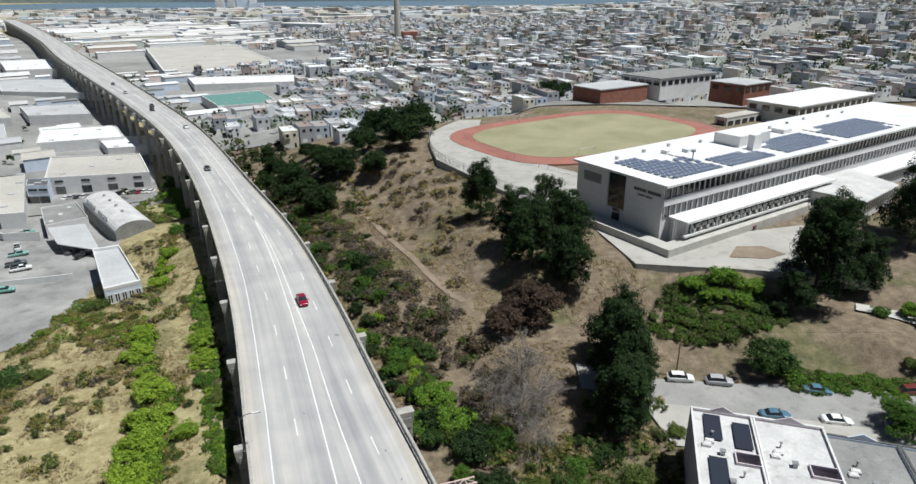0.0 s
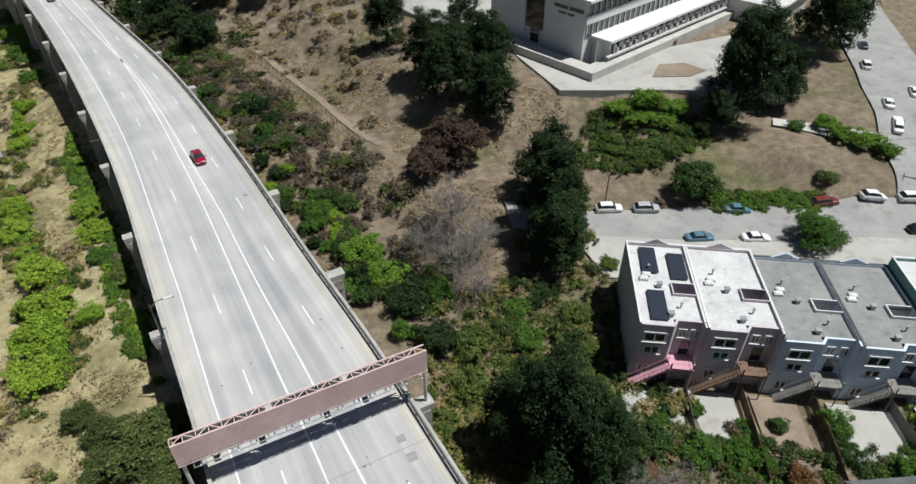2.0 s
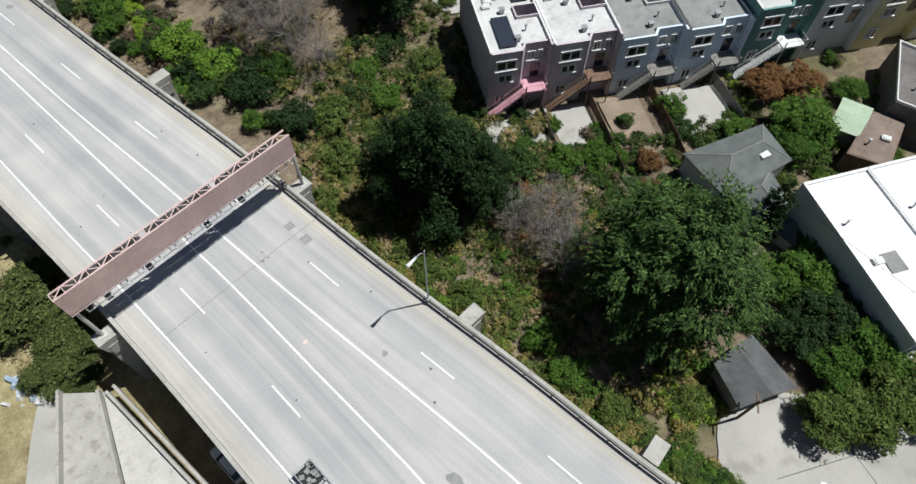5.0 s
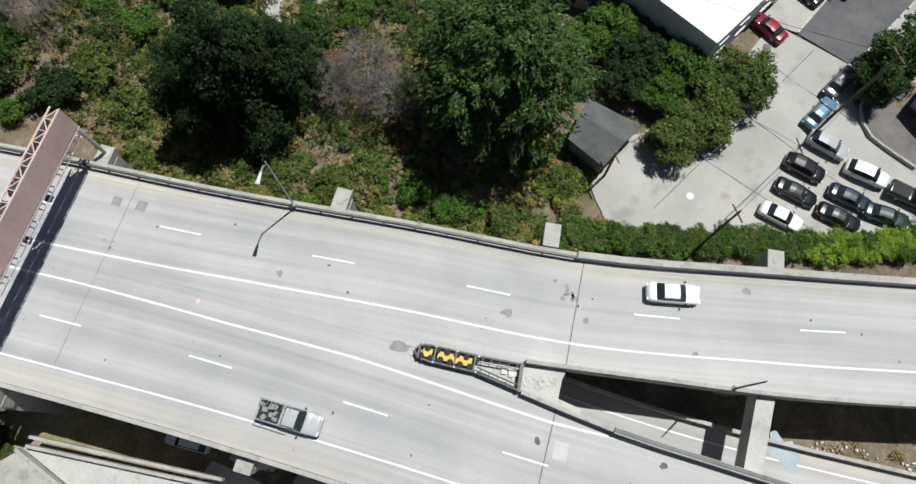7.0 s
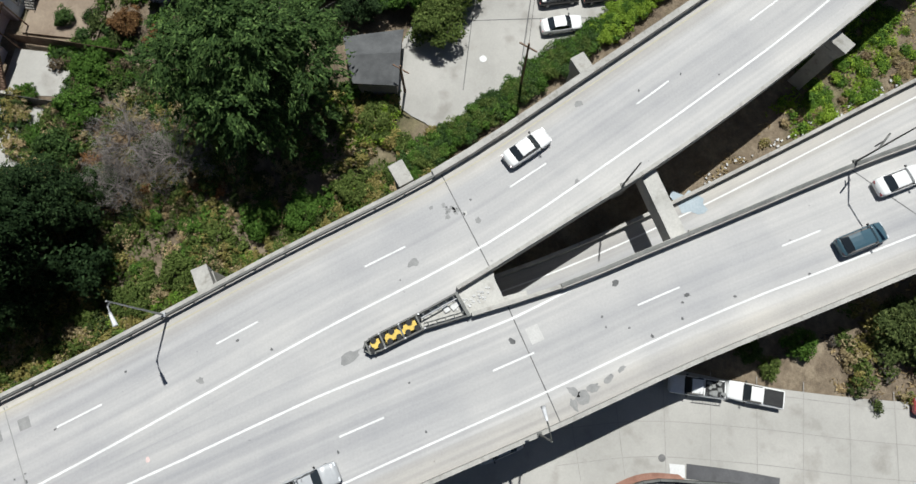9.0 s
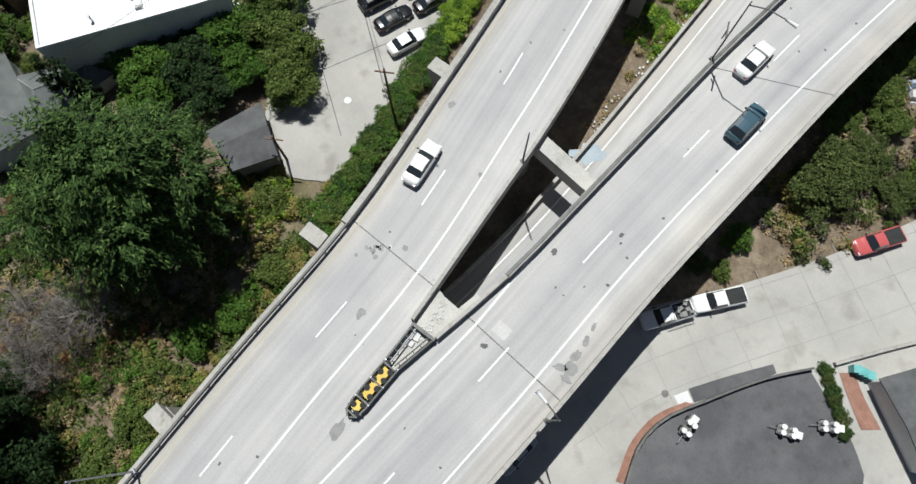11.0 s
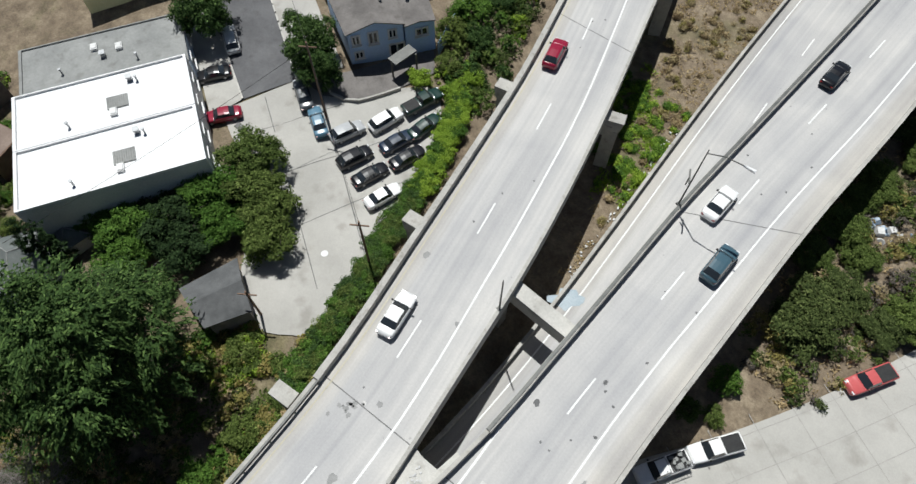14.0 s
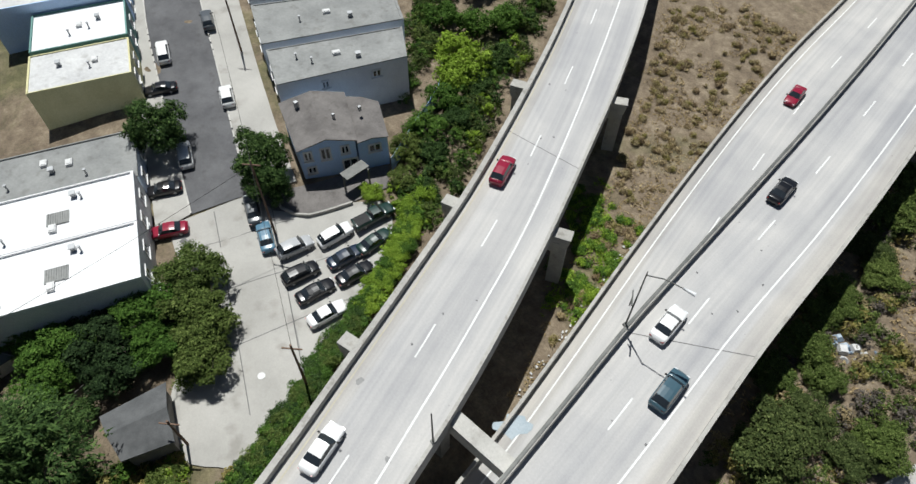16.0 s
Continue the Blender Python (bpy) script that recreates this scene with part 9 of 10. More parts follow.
for x, y, t in ((-12.0, -19.4, 1.9), (-17.4, -27.4, 0.7), (-19.1, -31.2, 0.9)):
    top = thing("tank_trolley", "white tanks on a small wheeled trolley in the asphalt yard", "trolley", "trolleys in the yard")
    z = ground(x, y) + 0.1
    c, s_ = math.cos(t), math.sin(t)
    b = Build()
    b.box((x, y, z + 0.32), (2.3, 0.9, 0.12), t)
    part("bed", b, M_RAILDARK, top)
    for k in range(4):
        u, v = 0.75 - 0.62 * (k // 2) - (0.4 if k > 1 else 0), (-0.28, 0.28)[k % 2]
        b = Build()
        b.tube([(x + c * u - s_ * v, y + s_ * u + c * v, z + 0.38), (x + c * u - s_ * v, y + s_ * u + c * v, z + 0.9), (x + c * u - s_ * v, y + s_ * u + c * v, z + 1.05)], 0.28, 10)
        part("tank", b, M_TRIM, top)
    b = Build()
    b.box((x - c * 0.85, y - s_ * 0.85, z + 0.55), (0.7, 0.7, 0.4), t)
    part("pump_box", b, M_TRIM, top)
    b = Build()
    b.tube([(x + c * 1.1, y + s_ * 1.1, z + 0.35), (x + c * 2.0, y + s_ * 2.0, z + 0.5)], 0.05)
    part("drawbar", b, M_STEEL, top)
    for su in (-0.6, 0.6):
        for sg in (-1, 1):
            px_, py_ = x + c * su - s_ * 0.5 * sg, y + s_ * su + c * 0.5 * sg
            b = Build()
            b.tube([(px_, py_, z + 0.22), (px_ - s_ * 0.14 * sg, py_ + c * 0.14 * sg, z + 0.22)], 0.24, 10)
            part("wheel", b, M_BLACK, top)
b = Build()
b.tube([(-8.3, -19.3, ground(-8.3, -19.3)), (-8.3, -19.3, ground(-8.3, -19.3) + 0.08)], 0.36, 16)
tagged(part("manhole_cover", b, M_TAR), "dark round manhole cover in the side street", "manhole cover")

# ---------- workshops and warehouses west of the viaduct ----------
M_TIN = surface("pale_metal_roof", (0.46, 0.47, 0.48), (0.60, 0.61, 0.62), 0.06, 1.2, 0.55, 0.05)
M_TANROOF = surface("buff_roof", (0.44, 0.42, 0.385), (0.53, 0.51, 0.47), 0.04, 0.8, 0.85, 0.05)
M_CITY = surface("city_ground", (0.20, 0.20, 0.195), (0.38, 0.375, 0.36), 0.02, 0.3, 0.95, 0.0)
IND = "workshops and warehouses"


def hall(poly, zr, wall, roof, label, doors=0, side=0, zb=None):
    c = Vector((sum(p[0] for p in poly) / 4, sum(p[1] for p in poly) / 4))
    if sum(poly[i][0] * poly[(i + 1) % 4][1] - poly[(i + 1) % 4][0] * poly[i][1] for i in range(4)) < 0:
        poly = poly[::-1]
    zb = min(ground(*p) for p in poly) - 0.5 if zb is None else zb
    top = thing("warehouse", label, "warehouse", IND)
    b = Build()
    b.prism(poly, zb, zr)
    part("wall", b, wall, top)
    inner = [tuple(c + (Vector(p) - c) * 0.975) for p in poly]
    b = Build()
    b.prism(inner, zr - 0.1, zr + 0.12)
    part("roof", b, roof, top)
    for i in range(4):
        j = (i + 1) % 4
        b = Build()
        b.prism([poly[i], poly[j], inner[j], inner[i]], zr, zr + 0.6)
        part("parapet", b, wall, top)
    a, e = Vector(poly[side]), Vector(poly[(side + 1) % 4])
    d = (e - a).normalized()
    n = Vector((d.y, -d.x))
    for k in range(doors):
        p = a + (e - a) * ((k + 0.5) / doors) + n * 0.06
        b = Build()
        b.box((p.x, p.y, zb + 2.4), (3.6, 0.25, 3.8), math.atan2(d.y, d.x))
        part("roller_door", b, M_GLASS if k % 2 else M_RAILDARK, top)
        b = Build()
        b.box((p.x, p.y, zr - 1.3), (3.2, 0.2, 0.9), math.atan2(d.y, d.x))
        part("window", b, M_GLASS, top)
    for k in range(3):
        t = (k + 0.6) / 3.4
        p = Vector(poly[0]) * (1 - t) + Vector(poly[2]) * t
        one_box("skylight", (p.x, p.y, zr + 0.3), (2.4, 1.4, 0.4), M_TIN, top, math.atan2(d.y, d.x))
    return top


hall([(-165.7, 241.7), (-126.3, 249.6), (-146, 283.4), (-184, 276.6)], -14.6, M_STUCCO, M_TANROOF, "white workshop with roller doors and a buff roof", 4, 0)
hall([(-209.9, 307.7), (-172, 322), (-192, 353), (-228, 342)], -15, M_STUCCO, M_WHITEROOF, "white warehouse with a bright roof")
hall([(-170, 300), (-146, 306), (-160, 330), (-186, 322)], -16, M_STUCCO, M_WHITEROOF, "white warehouse with a bright roof")
hall([(-343, 482), (-262, 470), (-318, 548), (-400, 560)], -14, M_STUCCO, M_TIN, "long warehouse with a pale metal roof")
hall([(-262, 385), (-226, 390), (-252, 428), (-290, 420)], -15, M_STUCCO, M_TIN, "warehouse with a pale metal roof")
hall([(-430, 620), (-372, 640), (-440, 735), (-500, 715)], -14, M_STUCCO, M_WHITEROOF, "long warehouse with a white roof")
hall([(-259.6, 580), (-150, 610), (-300, 900), (-405, 860)], -13, M_STUCCO, M_TANROOF, "very large warehouse with a buff roof")
hall([(-205, 505), (-120, 520), (-140, 565), (-228, 550)], -13, M_STUCCO, M_WHITEROOF, "white warehouse beside the freeway")
hall([(-155, 415), (-118, 430), (-148, 484), (-184, 462)], -15, M_STUCCO, M_STUCCO_TEAL, "workshop with a green roof")
hall([(-110, 585), (-60, 590), (-70, 625), (-122, 618)], -14, M_STUCCO, M_WHITEROOF, "white warehouse with a flat bright roof")
hall([(-230, 215), (-192, 222), (-205, 262), (-240, 255)], -16, M_STUCCO_BLUE, M_GREYROOF, "grey workshop with a flat roof", 3, 0)
hall([(-205, 176), (-172, 186), (-184, 208), (-214, 200)], -17, M_STUCCO, M_TANROOF, "low pale workshop with a flat roof", 2, 0)

hall([(-192, 253), (-182, 254), (-150, 203), (-158, 201)], -16.2, M_STUCCO, M_TANROOF, "long low workshop with a buff roof")
hall([(-165.2, 229.2), (-157.5, 229.8), (-162.2, 239.5), (-171, 239)], -14.2, M_STUCCO_BLUE, M_DARKROOF, "pale blue two-storey house among the workshops", 2, 0)
hall([(-150, 212), (-141, 219), (-127, 201.5), (-137, 193)], -17.6, M_STUCCO, M_GREYROOF, "low workshop with a flat grey roof", 1, 3)
hall([(-260, 318), (-234, 322), (-262, 362), (-290, 356)], -15.4, M_STUCCO, M_TIN, "warehouse with a dull metal roof")
hall([(-300, 372), (-268, 378), (-296, 412), (-326, 404)], -15, M_STUCCO, M_TANROOF, "pale warehouse with a buff roof")

# arched shed with a painted wall
top = thing("arched_shed", "grey workshop with an arched roof and faded wall lettering", "workshop", IND)
a, e = Vector((-132.5, 221)), Vector((-104, 188))
d = (e - a).normalized()
n = Vector((-d.y, d.x))
half, zb = 6.2, -22.5
b = Build()
prev = None
for k in range(13):
    t = math.pi * k / 12
    o = n * (-half * math.cos(t))
    z = -17.0 + 3.2 * math.sin(t)
    cur = [(a.x + o.x, a.y + o.y, z), (e.x + o.x, e.y + o.y, z)]
    if prev:
        b.face([prev[0], prev[1], cur[1], cur[0]])
    prev = cur
part("arched_roof", b, M_PALEROOF, top, "pale arched roof")
for q, s_ in ((a, 1), (e, -1)):
    b = Build()
    b.face([(*(q - n * half), zb)] + [(*(q - n * half * math.cos(math.pi * k / 12)), -17.0 + 3.2 * math.sin(math.pi * k / 12)) for k in range(13)] + [(*(q + n * half), zb)])
    part("end_wall", b, M_GREYROOF, top)
for s_ in (-1, 1):
    b = Build()
    m = (a + e) / 2 + n * (half - 0.1) * s_
    b.box((m.x, m.y, (zb - 17) / 2), ((e - a).length, 0.25, zb * -1 - 17), math.atan2(d.y, d.x))
    part("side_wall", b, M_GREYROOF, top)
for k in range(9):
    if k == 4:
        continue
    b = Build()
    m = a + d * (6 + k * 3.2) - n * (half * 0.86)
    b.box((m.x, m.y, -14.9), (1.9, 0.3, 1.6), math.atan2(d.y, d.x))
    part("sign_bar", b, M_TRIM, top)
for k in range(4):
    p = a + d * (7 + 8 * k)
    one_box("roof_vent", (p.x, p.y, -13.6), (1.0, 0.8, 0.7), M_STEEL, top, math.atan2(d.y, d.x))

top = thing("carport", "white flat canopy on posts with shaded cars", "canopy", IND)
b = Build()
b.prism([(-134.8, 190.4), (-122.5, 175.5), (-106, 169.8), (-124.1, 194.2)], -17.2, -16.9)
part("canopy_roof", b, M_TIN, top)
for x, y in ((-133, 190), (-122, 176.5), (-108, 171), (-124.4, 192.4), (-115.5, 181), (-128, 183)):
    b = Build()
    b.tube([(x, y, -22.5), (x, y, -17.2)], 0.12)
    part("post", b, M_STEEL, top)
top = thing("small_house", "small white-roofed house on the slope with a porch", "house", IND)
poly = [(-86.6, 135.3), (-79.5, 140.3), (-97.6, 165.4), (-103.9, 162.4)]
b = Build()
b.prism(poly, -21, -14.2)
part("wall", b, M_STUCCO_BLUE, top)
b = Build()
b.prism(poly, -14.2, -14.0)
part("roof", b, M_TIN, top)
for i in range(4):
    j = (i + 1) % 4
    c = Vector((-91.9, 150.8))
    inn = [tuple(c + (Vector(p) - c) * 0.94) for p in poly]
    b = Build()
    b.prism([poly[i], poly[j], inn[j], inn[i]], -14.2, -13.2)
    part("parapet", b, M_STUCCO, top)
for k in range(5):
    p = Vector(poly[0]) + (Vector(poly[1]) - Vector(poly[0])) * (0.12 + 0.19 * k)
    window(top, p, (0.575, -0.82), 1.15, 2.3, -16.4)
top = thing("workshop_yard_wall", "low concrete yard wall with a dark gate", "wall", IND)
for (x0, y0), (x1, y1) in (((-150, 190), (-138.5, 191.5)), ((-132, 150), (-108, 157)), ((-160, 197), (-150, 190))):
    dd = Vector((x1 - x0, y1 - y0))
    one_box("wall_run", ((x0 + x1) / 2, (y0 + y1) / 2, -20.2), (dd.length, 0.3, 3.0), M_STUCCO, top, math.atan2(dd.y, dd.x))
rnd = random.Random(8)
for k in range(15):
    t = k / 14
    x, y = -155 + 32 * t, 235.5 + 6 * t
    co = ("white", "silver", "black", "white", "grey", "red", "white")[k % 7]
    car(("sedan", "suv")[k % 2], co, x, y, 1.4, ground(x, y) + 0.25, article(("sedan", "suv")[k % 2], co, "in front of the workshop"), "cars at the workshops")
for x, y, co, t in ((-136, 176, "teal", 0.6), (-122, 148, "teal", 0.4), (-150, 170, "red", 0.2), (-147, 197, "teal", 0.9), (-141, 183, "white", 2.2), (-130, 166, "grey", 0.6), (-126, 162, "white", 0.6), (-158, 186, "white", 1.2), (-118, 176, "grey", 1.0), (-113, 172, "black", 1.0)):
    car("pickup", co, x, y, t, ground(x, y) + 0.25, article("pickup", co, "in the workshop yard"), "cars at the workshops")

far_school(around(84, 330, 34, 20, S_TURN), 1.0, 9.0, M_BRICKRED, M_TIN, "red brick block with a pale metal roof", False)
far_school(around(122, 352, 46, 26, S_TURN), 1.0, 12.0, M_STUCCO, M_GREYROOF, "grey modern school block")
far_school(around(150, 325, 22, 20, S_TURN), 1.0, 11.0, M_BRICKRED, M_TIN, "red brick school block")
far_school(around(166, 284, 62, 24, S_TURN), 1.0, 9.5, M_SCHOOL, M_WHITEROOF, "white two-storey school block with large windows")
far_school(around(128, 268, 30, 6, S_TURN), 1.0, 5.0, M_STUCCO, M_TANROOF, "low white covered walk by the track")

# ---------- far city ----------
b = ribbon(Line([(-118, 296), (-322, 602), (-512, 872), (-918, 1430), (-1890, 2960)], 20), Line([(300, 330), (500, 560), (800, 900), (1200, 1500), (1900, 2960)], 20), lambda x, y: float(heights(x, y)), 14, 60, lift=0.5)
tagged(part("streets", b, M_CITY), "grey streets and yards of the far city", "streets", kind="structure")
b = ribbon(Line([(-116, 232), (-158, 318), (-248, 450), (-482, 782), (-985, 1440), (-2080, 2960)], 20), Line([(-300, 150), (-420, 260), (-620, 420), (-1100, 700), (-2100, 1500), (-3400, 2960)], 20), lambda x, y: float(heights(x, y)), 14, 30, lift=0.5)
tagged(part("streets", b, M_CITY), "grey yards among the warehouses", "streets", kind="structure")

# the pale blue-leaning tones carry distance haze in their colour
WALLS = [(0.70, 0.72, 0.75), (0.78, 0.79, 0.80), (0.56, 0.57, 0.60), (0.70, 0.66, 0.56), (0.58, 0.46, 0.40), (0.48, 0.56, 0.66), (0.68, 0.58, 0.55), (0.38, 0.40, 0.44), (0.80, 0.82, 0.85), (0.62, 0.67, 0.62)]
ROOFS = [(0.64, 0.66, 0.69), (0.44, 0.45, 0.47), (0.30, 0.31, 0.33), (0.76, 0.78, 0.81), (0.20, 0.19, 0.19), (0.40, 0.37, 0.35), (0.56, 0.57, 0.58), (0.34, 0.27, 0.24)]
M_WALLS, M_ROOFS = many_tones("city_walls", WALLS), many_tones("city_roofs", ROOFS)
M_HALLROOFS = many_tones("warehouse_roofs", [(0.66, 0.66, 0.66), (0.58, 0.57, 0.55), (0.76, 0.76, 0.76), (0.50, 0.49, 0.47), (0.62, 0.61, 0.58)])
protos = []
for k in range(10):
    top = thing("city_house", ("pale two-storey house with a flat roof", "small house with a flat grey roof", "narrow stucco house with a bay window", "white house with a low roof")[k % 4], "house", "houses beyond the school")
    mt = surface(f"house_wall_{k}", tuple(v * 0.9 for v in WALLS[k]), WALLS[k], 0.5, 3, 0.9, 0.05, own=True)
    rt = surface(f"house_roof_{k}", tuple(v * 0.8 for v in ROOFS[k % 8]), ROOFS[k % 8], 0.3, 2, 0.9, 0.05, own=True)
    h = 5.2 + (k % 4) * 0.8
    b = Build()
    b.box((0, 0, h / 2 - 1), (7.3, 14, h + 2))
    if k % 3 == 0:
        b.box((-1.6, -7.3, h - 1.6), (2.8, 1.0, 2.6))
    part("wall", b, mt, top)
    b = Build()
    if k % 5 == 4:
        for s_ in (-1, 1):
            b.face([(s_ * 3.9, -7.2, h), (s_ * 3.9, 7.2, h), (0, 7.2, h + 2.0), (0, -7.2, h + 2.0)][::s_])
            b.face([(-3.9, s_ * 7.1, h), (3.9, s_ * 7.1, h), (0, s_ * 7.1, h + 2.0)][::-s_])
    else:
        b.box((0, 0, h + 0.06), (6.9, 13.4, 0.16))
        b.box((1.4, 2.0, h + 0.4), (1.3, 1.6, 0.6))
    part("roof", b, rt, top)
    if k % 5 != 4:
        b = Build()
        for x, y, sx, sy in ((-3.55, 0, 0.25, 14), (3.55, 0, 0.25, 14), (0, -6.9, 7.3, 0.25), (0, 6.9, 7.3, 0.25)):
            b.box((x, y, h + 0.25), (sx, sy, 0.6))
        part("parapet", b, mt, top)
    for x, z, w_, hh in ((-1.7, h - 1.5, 1.5, 1.3), (1.7, h - 1.5, 1.2, 1.3), (-1.6, 1.1, 2.3, 2.0), (1.9, 1.3, 1.0, 2.0)):
        b = Build()
        b.box((x, -7.84 if (x < 0 and z > 2 and k % 3 == 0) else -7.04, z), (w_, 0.12, hh))
        part("window" if z > 2 else "garage_door", b, M_GLASS if z > 2 or x > 0 else M_TRIM, top)
    protos.append(top)
rnd = random.Random(4)
CITY_TURN = 0.42
ce_, se_ = math.cos(CITY_TURN), math.sin(CITY_TURN)
AP = A_OUT.p[::12]
BUILT = []       # centre and radius of what already stands


def beside(x, y):
    """Signed distance from the freeway: positive on its east."""
    i = int(np.argmin(np.hypot(AP[:, 0] - x, AP[:, 1] - y)))
    d = math.hypot(AP[i, 0] - x, AP[i, 1] - y)
    return d if x > AP[i, 0] else -d


for o in list(scene.objects):
    if o.name.startswith("warehouse") and o.parent is None:
        c = [ch for ch in o.children if ch.name.startswith("wall")][0].data.vertices
        xs, ys = [v.co.x for v in c], [v.co.y for v in c]
        BUILT.append((sum(xs) / len(xs), sum(ys) / len(ys), max(max(xs) - min(xs), max(ys) - min(ys)) * 0.42))

# warehouses packed along both sides of the freeway, long roofs side by side
wv = Build()
count = 0


def long_hall(c, d, n, ln, wd, h, z, b, m0, m1, gable):
    """A hall of length ln along n and width wd along d."""
    def P(u, v, zz):
        return (c[0] + d[0] * u + n[0] * v, c[1] + d[1] * u + n[1] * v, zz)
    t = math.atan2(d[1], d[0])
    b.box((c[0], c[1], z + h / 2 - 1), (wd, ln, h + 2), t, m0)
    u, v = wd / 2 + 0.3, ln / 2 + 0.3
    zt = z + h + 0.12
    rise = wd * 0.055 if gable else 0.25
    for s_ in (-1, 1):
        q_ = [P(s_ * u, -v, zt), P(s_ * u, v, zt), P(0, v, zt + rise), P(0, -v, zt + rise)]
        b.face(q_[::s_], m1)
        b.face([P(-u, s_ * v, zt), P(u, s_ * v, zt), P(0, s_ * v, zt + rise)][::-s_], m0)


for side_, width_ in ((-1, 560), (1, 300)):
    s_ = A_OUT.near(-112, 278)
    while s_ > 30:
        depth = rnd.choice((22, 28, 34, 44)) if s_ > 500 else rnd.choice((34, 44, 56))
        s_ -= depth + rnd.choice((3, 5, 12))
        if s_ < 30:
            break
        p, nn = A_OUT.at(s_), A_OUT.side(s_) * sa
        out_ = nn * (1 if side_ < 0 else -1)
        off = 46.0 if side_ < 0 else 34.0
        lim = width_ if side_ < 0 else min(width_, max(0, (p[1] - 430) * 0.9))
        while off < lim:
            ln = rnd.uniform(35, 110)
            c = p + out_ * (off + ln / 2)
            off += ln + rnd.choice((5, 8, 16))
            if side_ < 0 and (c[1] < 330 and c[0] > -225):
                continue
            if any(math.hypot(c[0] - hx, c[1] - hy) < hr + ln * 0.36 for hx, hy, hr in BUILT[:60]) or math.degrees(math.atan2(c[0] - 3, c[1] + 10)) < -42:
                continue
            z = ground(*c)
            h = rnd.uniform(5.5, 8.5)
            tangent = np.array([-out_[1], out_[0]])
            if count < 46 and c[1] < 900:
                top = thing("warehouse", rnd.choice(("pale warehouse with a long low roof", "white industrial hall with a metal roof", "grey workshop hall with a light roof")), "warehouse", IND)
                bb = Build()
                long_hall(c, tangent, out_, ln, depth, h, z, bb, 0, 1, rnd.random() < 0.6)
                part("hall", bb, [M_STUCCO, rnd.choice((M_TIN, M_WHITEROOF, M_TANROOF, M_PALEROOF, M_TIN))], top)
                for j in range(4):
                    w2 = c + out_ * (ln * (j - 1.5) * 0.2) + tangent * depth * 0.25 * (1 if j % 2 else -1)
                    one_box("skylight", (w2[0], w2[1], z + h + depth * 0.03 + 0.5), (1.6, 4.5, 0.5), M_TRIM if j % 2 else M_GREYROOF, top, math.atan2(tangent[1], tangent[0]))
            else:
                long_hall(c, tangent, out_, ln, depth, h, z, wv, 0, 1, rnd.random() < 0.6)
                wv.box((c[0], c[1], z + h + 1.2), (1.6, ln * 0.5, 1.0), math.atan2(tangent[1], tangent[0]), 1)
            BUILT.append((c[0], c[1], (ln + depth) * 0.33))
            count += 1
tagged(part("far_warehouses", wv, [M_WALLS, M_HALLROOFS]), "pale flat-roofed warehouses along the freeway", "warehouses", kind="stuff")

# smaller sheds that fill the blocks
sheds = Build()
n_shed = 0
for k in range(2600):
    s_ = rnd.uniform(A_OUT.near(-420, 720), A_OUT.near(-75, 212))
    p, nn = A_OUT.at(s_), A_OUT.side(s_) * sa
    east = k % 4 == 3
    off = rnd.uniform(22, 60) if east else -rnd.uniform(36, 330)
    c = p - nn * off
    if (east and c[1] < 400) or (not east and c[1] < 205) or (c[1] < 252 and c[0] > -190):
        continue
    a_, b_ = rnd.uniform(9, 26), rnd.uniform(8, 18)
    if math.degrees(math.atan2(c[0] - 3, c[1] + 10)) < -44:
        continue
    if any(math.hypot(c[0] - hx, c[1] - hy) < hr + (a_ + b_) * 0.30 for hx, hy, hr in BUILT):
        continue
    z, h = ground(*c), rnd.uniform(3.2, 6.5)
    tangent = np.array([-nn[1], nn[0]])
    if n_shed < 70 and c[1] < 520:
        top = thing("shed", rnd.choice(("small pale workshop with a metal roof", "low white shed with a flat roof", "grey lean-to shed with a light roof")), "shed", IND)
        bb = Build()
        long_hall(c, tangent, nn, a_, b_, h, z, bb, 0, 1, rnd.random() < 0.5)
        part("shed_shell", bb, [rnd.choice((M_STUCCO, M_STUCCO_BLUE, M_STUCCO)), rnd.choice((M_TIN, M_WHITEROOF, M_PALEROOF, M_TANROOF, M_GREYROOF))], top)
        e_ = c - tangent * (b_ / 2 + 0.05)
        one_box("door", (e_[0], e_[1], z + 1.5), (0.15, 3.0, 3.0), M_GREYROOF, top, math.atan2(tangent[1], tangent[0]))
        n_shed += 1
    else:
        long_hall(c, tangent, nn, a_, b_, h, z, sheds, 0, 1, rnd.random() < 0.5)
    BUILT.append((c[0], c[1], (a_ + b_) * 0.30))
tagged(part("far_sheds", sheds, [M_WALLS, M_HALLROOFS]), "small pale sheds among the warehouses", "sheds", kind="stuff")

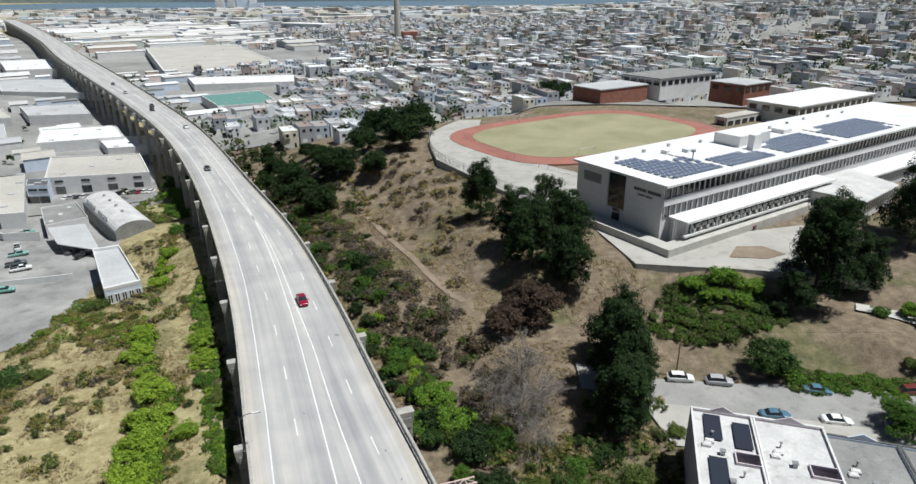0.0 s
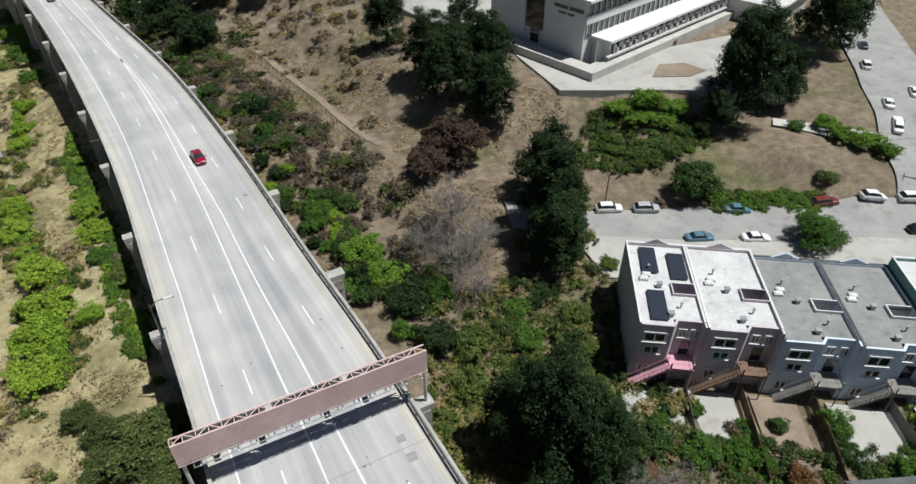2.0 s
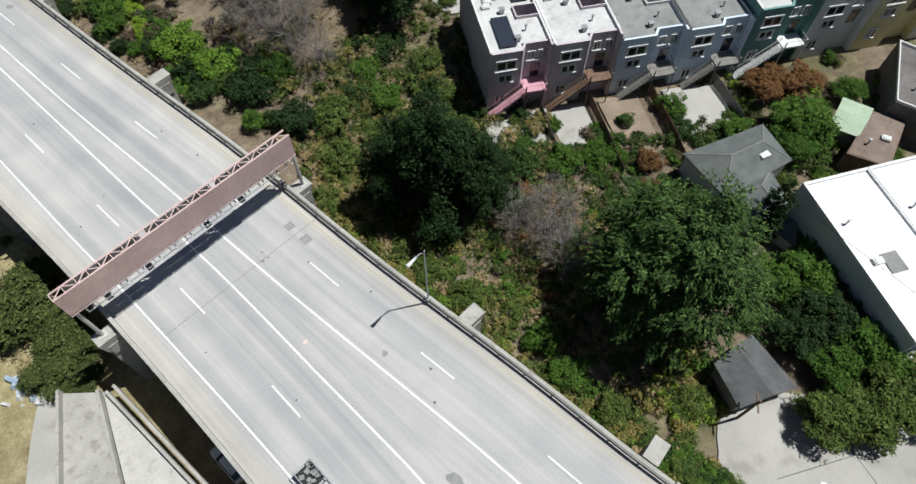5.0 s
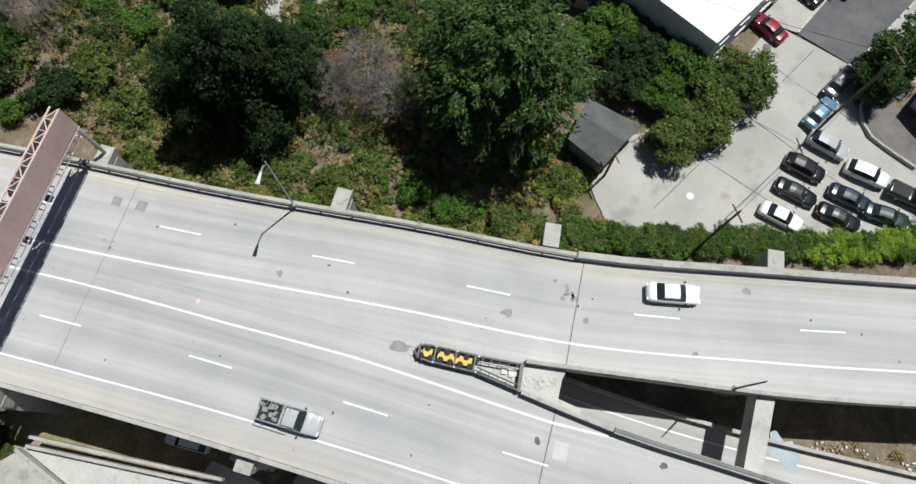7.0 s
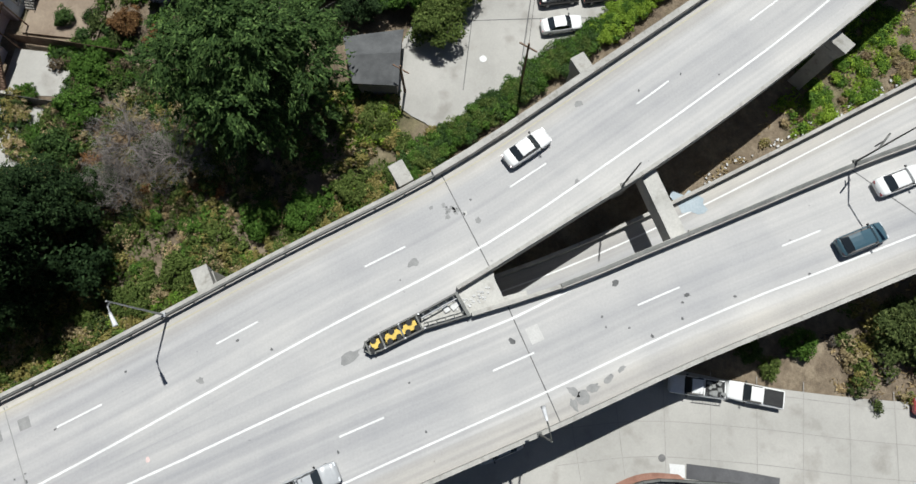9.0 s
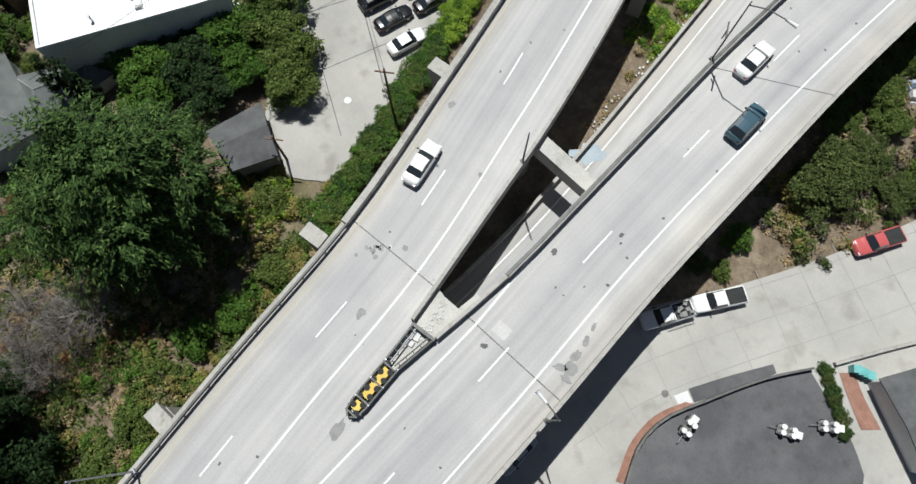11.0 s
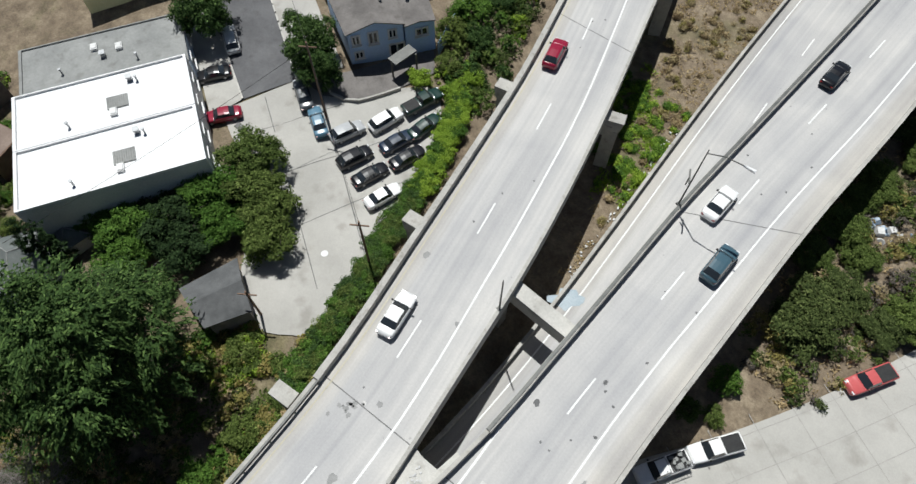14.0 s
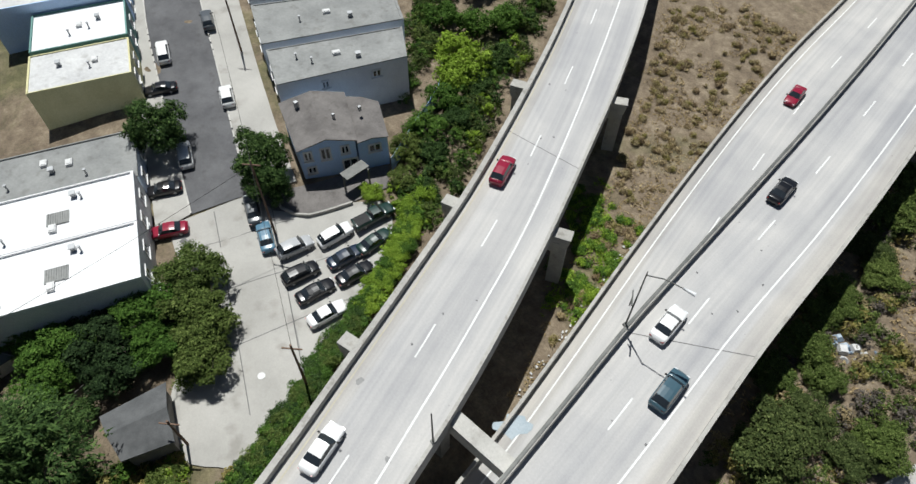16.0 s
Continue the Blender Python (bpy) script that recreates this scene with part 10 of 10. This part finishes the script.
# rows of houses
BX = np.array([b_[0] for b_ in BUILT])
BY = np.array([b_[1] for b_ in BUILT])
BR_ = np.array([b_[2] for b_ in BUILT])
walls_v, singles = Build(), 0
used = [False] * 10
tree_lobes, slots = [], []
for row in range(-60, 75):
    v = row * (24.5 if row % 2 else 24.0)
    for col in range(-190, 190):
        if col % 15 == 0 or (row % 9 == 0):
            continue
        u = col * 7.6 + (row % 4) * 3
        x, y = 20 + u * ce_ - v * se_, 600 + v * ce_ + u * se_
        if (y < 312 and not (x < -34 and y > 272)) or y > 1800 or (y < 345 and 10 < x < 190) or (x > 60 and y < 335) or (60 < x < 215 and y < 385):
            continue
        bear = math.degrees(math.atan2(x - 3, y + 10))
        if bear < -38 or bear > 40:
            continue
        slots.append((math.hypot(x, y), x, y, row))
slots.sort()
for dist, x, y, row in slots:
    if beside(x, y) < 26 or (np.hypot(BX - x, BY - y) < BR_ + 9).any():
        continue
    z = ground(x, y)
    p_tree = 0.17 + 0.3 * max(0.0, noise.noise((x * 0.008, y * 0.008, 1)) + 0.25) + (0.08 if dist > 700 else 0)
    if rnd.random() < p_tree:
        q_ = rnd.uniform(2.4, 4.8)
        tree_lobes.append((x, y, z + q_ * 0.9, q_, q_, q_ * rnd.uniform(0.9, 1.4)))
        continue
    if rnd.random() < 0.35:
        q_ = rnd.uniform(1.2, 2.6)
        tree_lobes.append((x - se_ * 11, y + ce_ * 11, z + q_ * 0.8, q_, q_, q_ * 1.1))
    turn = CITY_TURN + (math.pi if row % 2 else 0) * 0 + rnd.gauss(0, 0.03)
    if singles < 290:
        k = rnd.randrange(10)
        m = Matrix.Translation((x, y, z)) @ Matrix.Rotation(turn, 4, "Z")
        if not used[k]:
            protos[k].matrix_basis = m
            used[k] = True
        else:
            copy_thing(protos[k], m)
        singles += 1
    else:
        w_, d_, h = rnd.uniform(6.2, 7.6), rnd.uniform(8, 15), rnd.uniform(4.0, 9.5)
        if rnd.random() < 0.05:
            w_, d_, h = rnd.uniform(12, 26), rnd.uniform(14, 22), rnd.uniform(6, 12)
        walls_v.box((x, y, z + h / 2 - 1), (w_, d_, h + 2), turn, 0)
        if rnd.random() < 0.3:
            long_hall((x, y), (math.cos(turn), math.sin(turn)), (-math.sin(turn), math.cos(turn)), d_, w_, h, z, walls_v, 0, 1, False)
            walls_v.box((x, y, z + h + 0.5), (w_ * 0.12, d_, 1.0), turn, 1)
        else:
            walls_v.box((x, y, z + h + 0.1), (w_ * 0.94, d_ * 0.95, 0.3), turn, 1)
        if dist < 1000:
            px_, py_ = x + math.sin(turn) * d_ / 2, y - math.cos(turn) * d_ / 2
            for o_ in (-1.7, 1.7):
                walls_v.box((px_ + math.cos(turn) * o_, py_ + math.sin(turn) * o_, z + h - 1.6), (1.4, 0.25, 1.3), turn, 2)
            walls_v.box((px_, py_, z + 1.2), (3.4, 0.25, 1.8), turn, 2)
tagged(part("city_houses", walls_v, [M_WALLS, M_ROOFS, M_GLASS]), "dense rows of pale city houses", "houses", kind="stuff")
# the flat beyond, down to the shore
fv = Build()
for row in range(17):
    y0 = 1450 + row * 92
    x = -0.86 * y0
    while x < 0.86 * y0:
        w_ = rnd.uniform(10, 60) if rnd.random() < 0.7 else rnd.uniform(60, 130)
        x += w_ * 0.6 + rnd.choice((6, 14, 30, 60))
        y = y0 + rnd.uniform(-40, 40)
        if (y < 1800 and (x > -250 or abs(beside(x, y)) < 40)) or (np.hypot(BX - x, BY - y) < BR_ + 20).any():
            continue
        h = rnd.uniform(5, 13)
        z = ground(x, y)
        t = rnd.choice((-0.6, 0.42, 0.9))
        d_ = rnd.uniform(16, 50)
        fv.box((x, y, z + h / 2 - 1), (w_, d_, h + 2), t, 0)
        fv.box((x, y, z + h + 0.2), (w_ * 0.98, d_ * 0.97, 0.5), t, 1)
        x += w_ * 0.4
        if rnd.random() < 0.5:
            q_ = rnd.uniform(5, 10)
            for j in range(3):
                tree_lobes.append((x + rnd.uniform(-30, 30), y - 20 + rnd.uniform(-20, 20), z + q_ * 0.7, q_ * 1.4, q_, q_ * 0.8))
tagged(part("shore_buildings", fv, [M_WALLS, M_HALLROOFS]), "low pale buildings on the flat by the bay", "buildings", kind="stuff")
for k in range(1500):
    t = rnd.random()
    x, y = rnd.uniform(-120, 560), 320 + 1300 * t**1.6
    if (5 < x < 215 and y < 390) or beside(x, y) < 22:
        continue
    r_ = rnd.uniform(1.6, 5.0) * (1.0 + 0.5 * t)
    tree_lobes.append((x, y, ground(x, y) + r_ * 0.9, r_, r_, r_ * rnd.uniform(0.8, 1.3)))
for cx_, cy_, n_, sp_ in ((300, 480, 40, 30), (420, 640, 60, 45), (560, 760, 60, 60), (640, 1000, 60, 80), (90, 560, 14, 18), (-30, 420, 14, 16), (0, 345, 18, 22), (-60, 330, 12, 14)):
    for k in range(n_):
        x, y = rnd.gauss(cx_, sp_), rnd.gauss(cy_, sp_ * 0.7)
        if (5 < x < 215 and y < 390) or beside(x, y) < 22:
            continue
        r_ = rnd.uniform(3.0, 6.0)
        tree_lobes.append((x, y, ground(x, y) + r_ * 0.8, r_, r_, r_ * rnd.uniform(0.8, 1.2)))
for k in range(110):
    s_ = rnd.uniform(A_OUT.near(-300, 545), A_OUT.near(-70, 205))
    p, nn = A_OUT.at(s_), A_OUT.side(s_) * sa
    q = p - nn * rnd.uniform(4, 26)
    r_ = rnd.uniform(1.8, 4.2)
    tree_lobes.append((q[0], q[1], ground(*q) + r_ * 0.9, r_, r_, r_ * 1.2))
for k in range(90):
    x, y = rnd.uniform(-260, -100), rnd.uniform(170, 420)
    if clear_of_roads(x, y, 14) and not (np.hypot(BX - x, BY - y) < BR_ + 4).any() and not any(abs(x - hx) < 26 and abs(y - hy) < 24 for hx, hy in ((-156, 262), (-200, 330), (-112, 193), (-166, 314), (-217, 238), (-125, 150), (-150, 180))):
        r_ = rnd.uniform(1.4, 3.0)
        tree_lobes.append((x, y, ground(x, y) + r_ * 0.9, r_, r_, r_ * 1.1))
for k, m_ in enumerate((F_DARK, F_CONIFER, F_OLIVE2)):
    me = crown("far_trees", tree_lobes[k::3], m_, 17000, 7, 1.0, 77 + k, (0.7, 0.45))
    tagged(new("far_trees", me), "dark trees scattered among the far houses", "trees", kind="stuff")

# tall stack with its plant
top = thing("brick_stack", "tall pale chimney stack beside an old plant", "chimney")
b = Build()
b.tube([(-84, 988, -24), (-84, 988, 20), (-84, 988, 70)], 5.0, 16, 0, 3.4)
part("shaft", b, M_TANROOF, top)
for x, y, sx, sy, sz, m_ in ((-66, 984, 22, 22, 22, M_BRICKRED), (-40, 980, 30, 24, 12, M_BRICKRED), (-112, 992, 30, 22, 14, M_STUCCO_TAUPE)):
    one_box("plant_block", (x, y, -24 + sz / 2), (sx, sy, sz), m_, top, 0.2)
# a cluster of silos and blocks near the shore
for x, y, w_, h in ((-1000, 2880, 34, 52), (-955, 2890, 26, 60), (-905, 2880, 44, 46), (-860, 2885, 30, 56), (-840, 2860, 60, 30)):
    one_box("block", (x, y, -24 + h / 2), (w_, 26, h), M_STUCCO if h > 50 else M_STUCCO_BLUE, tagged(new("shore_block"), "tall pale block near the far shore", "block", "tall blocks by the shore"), 0.2)
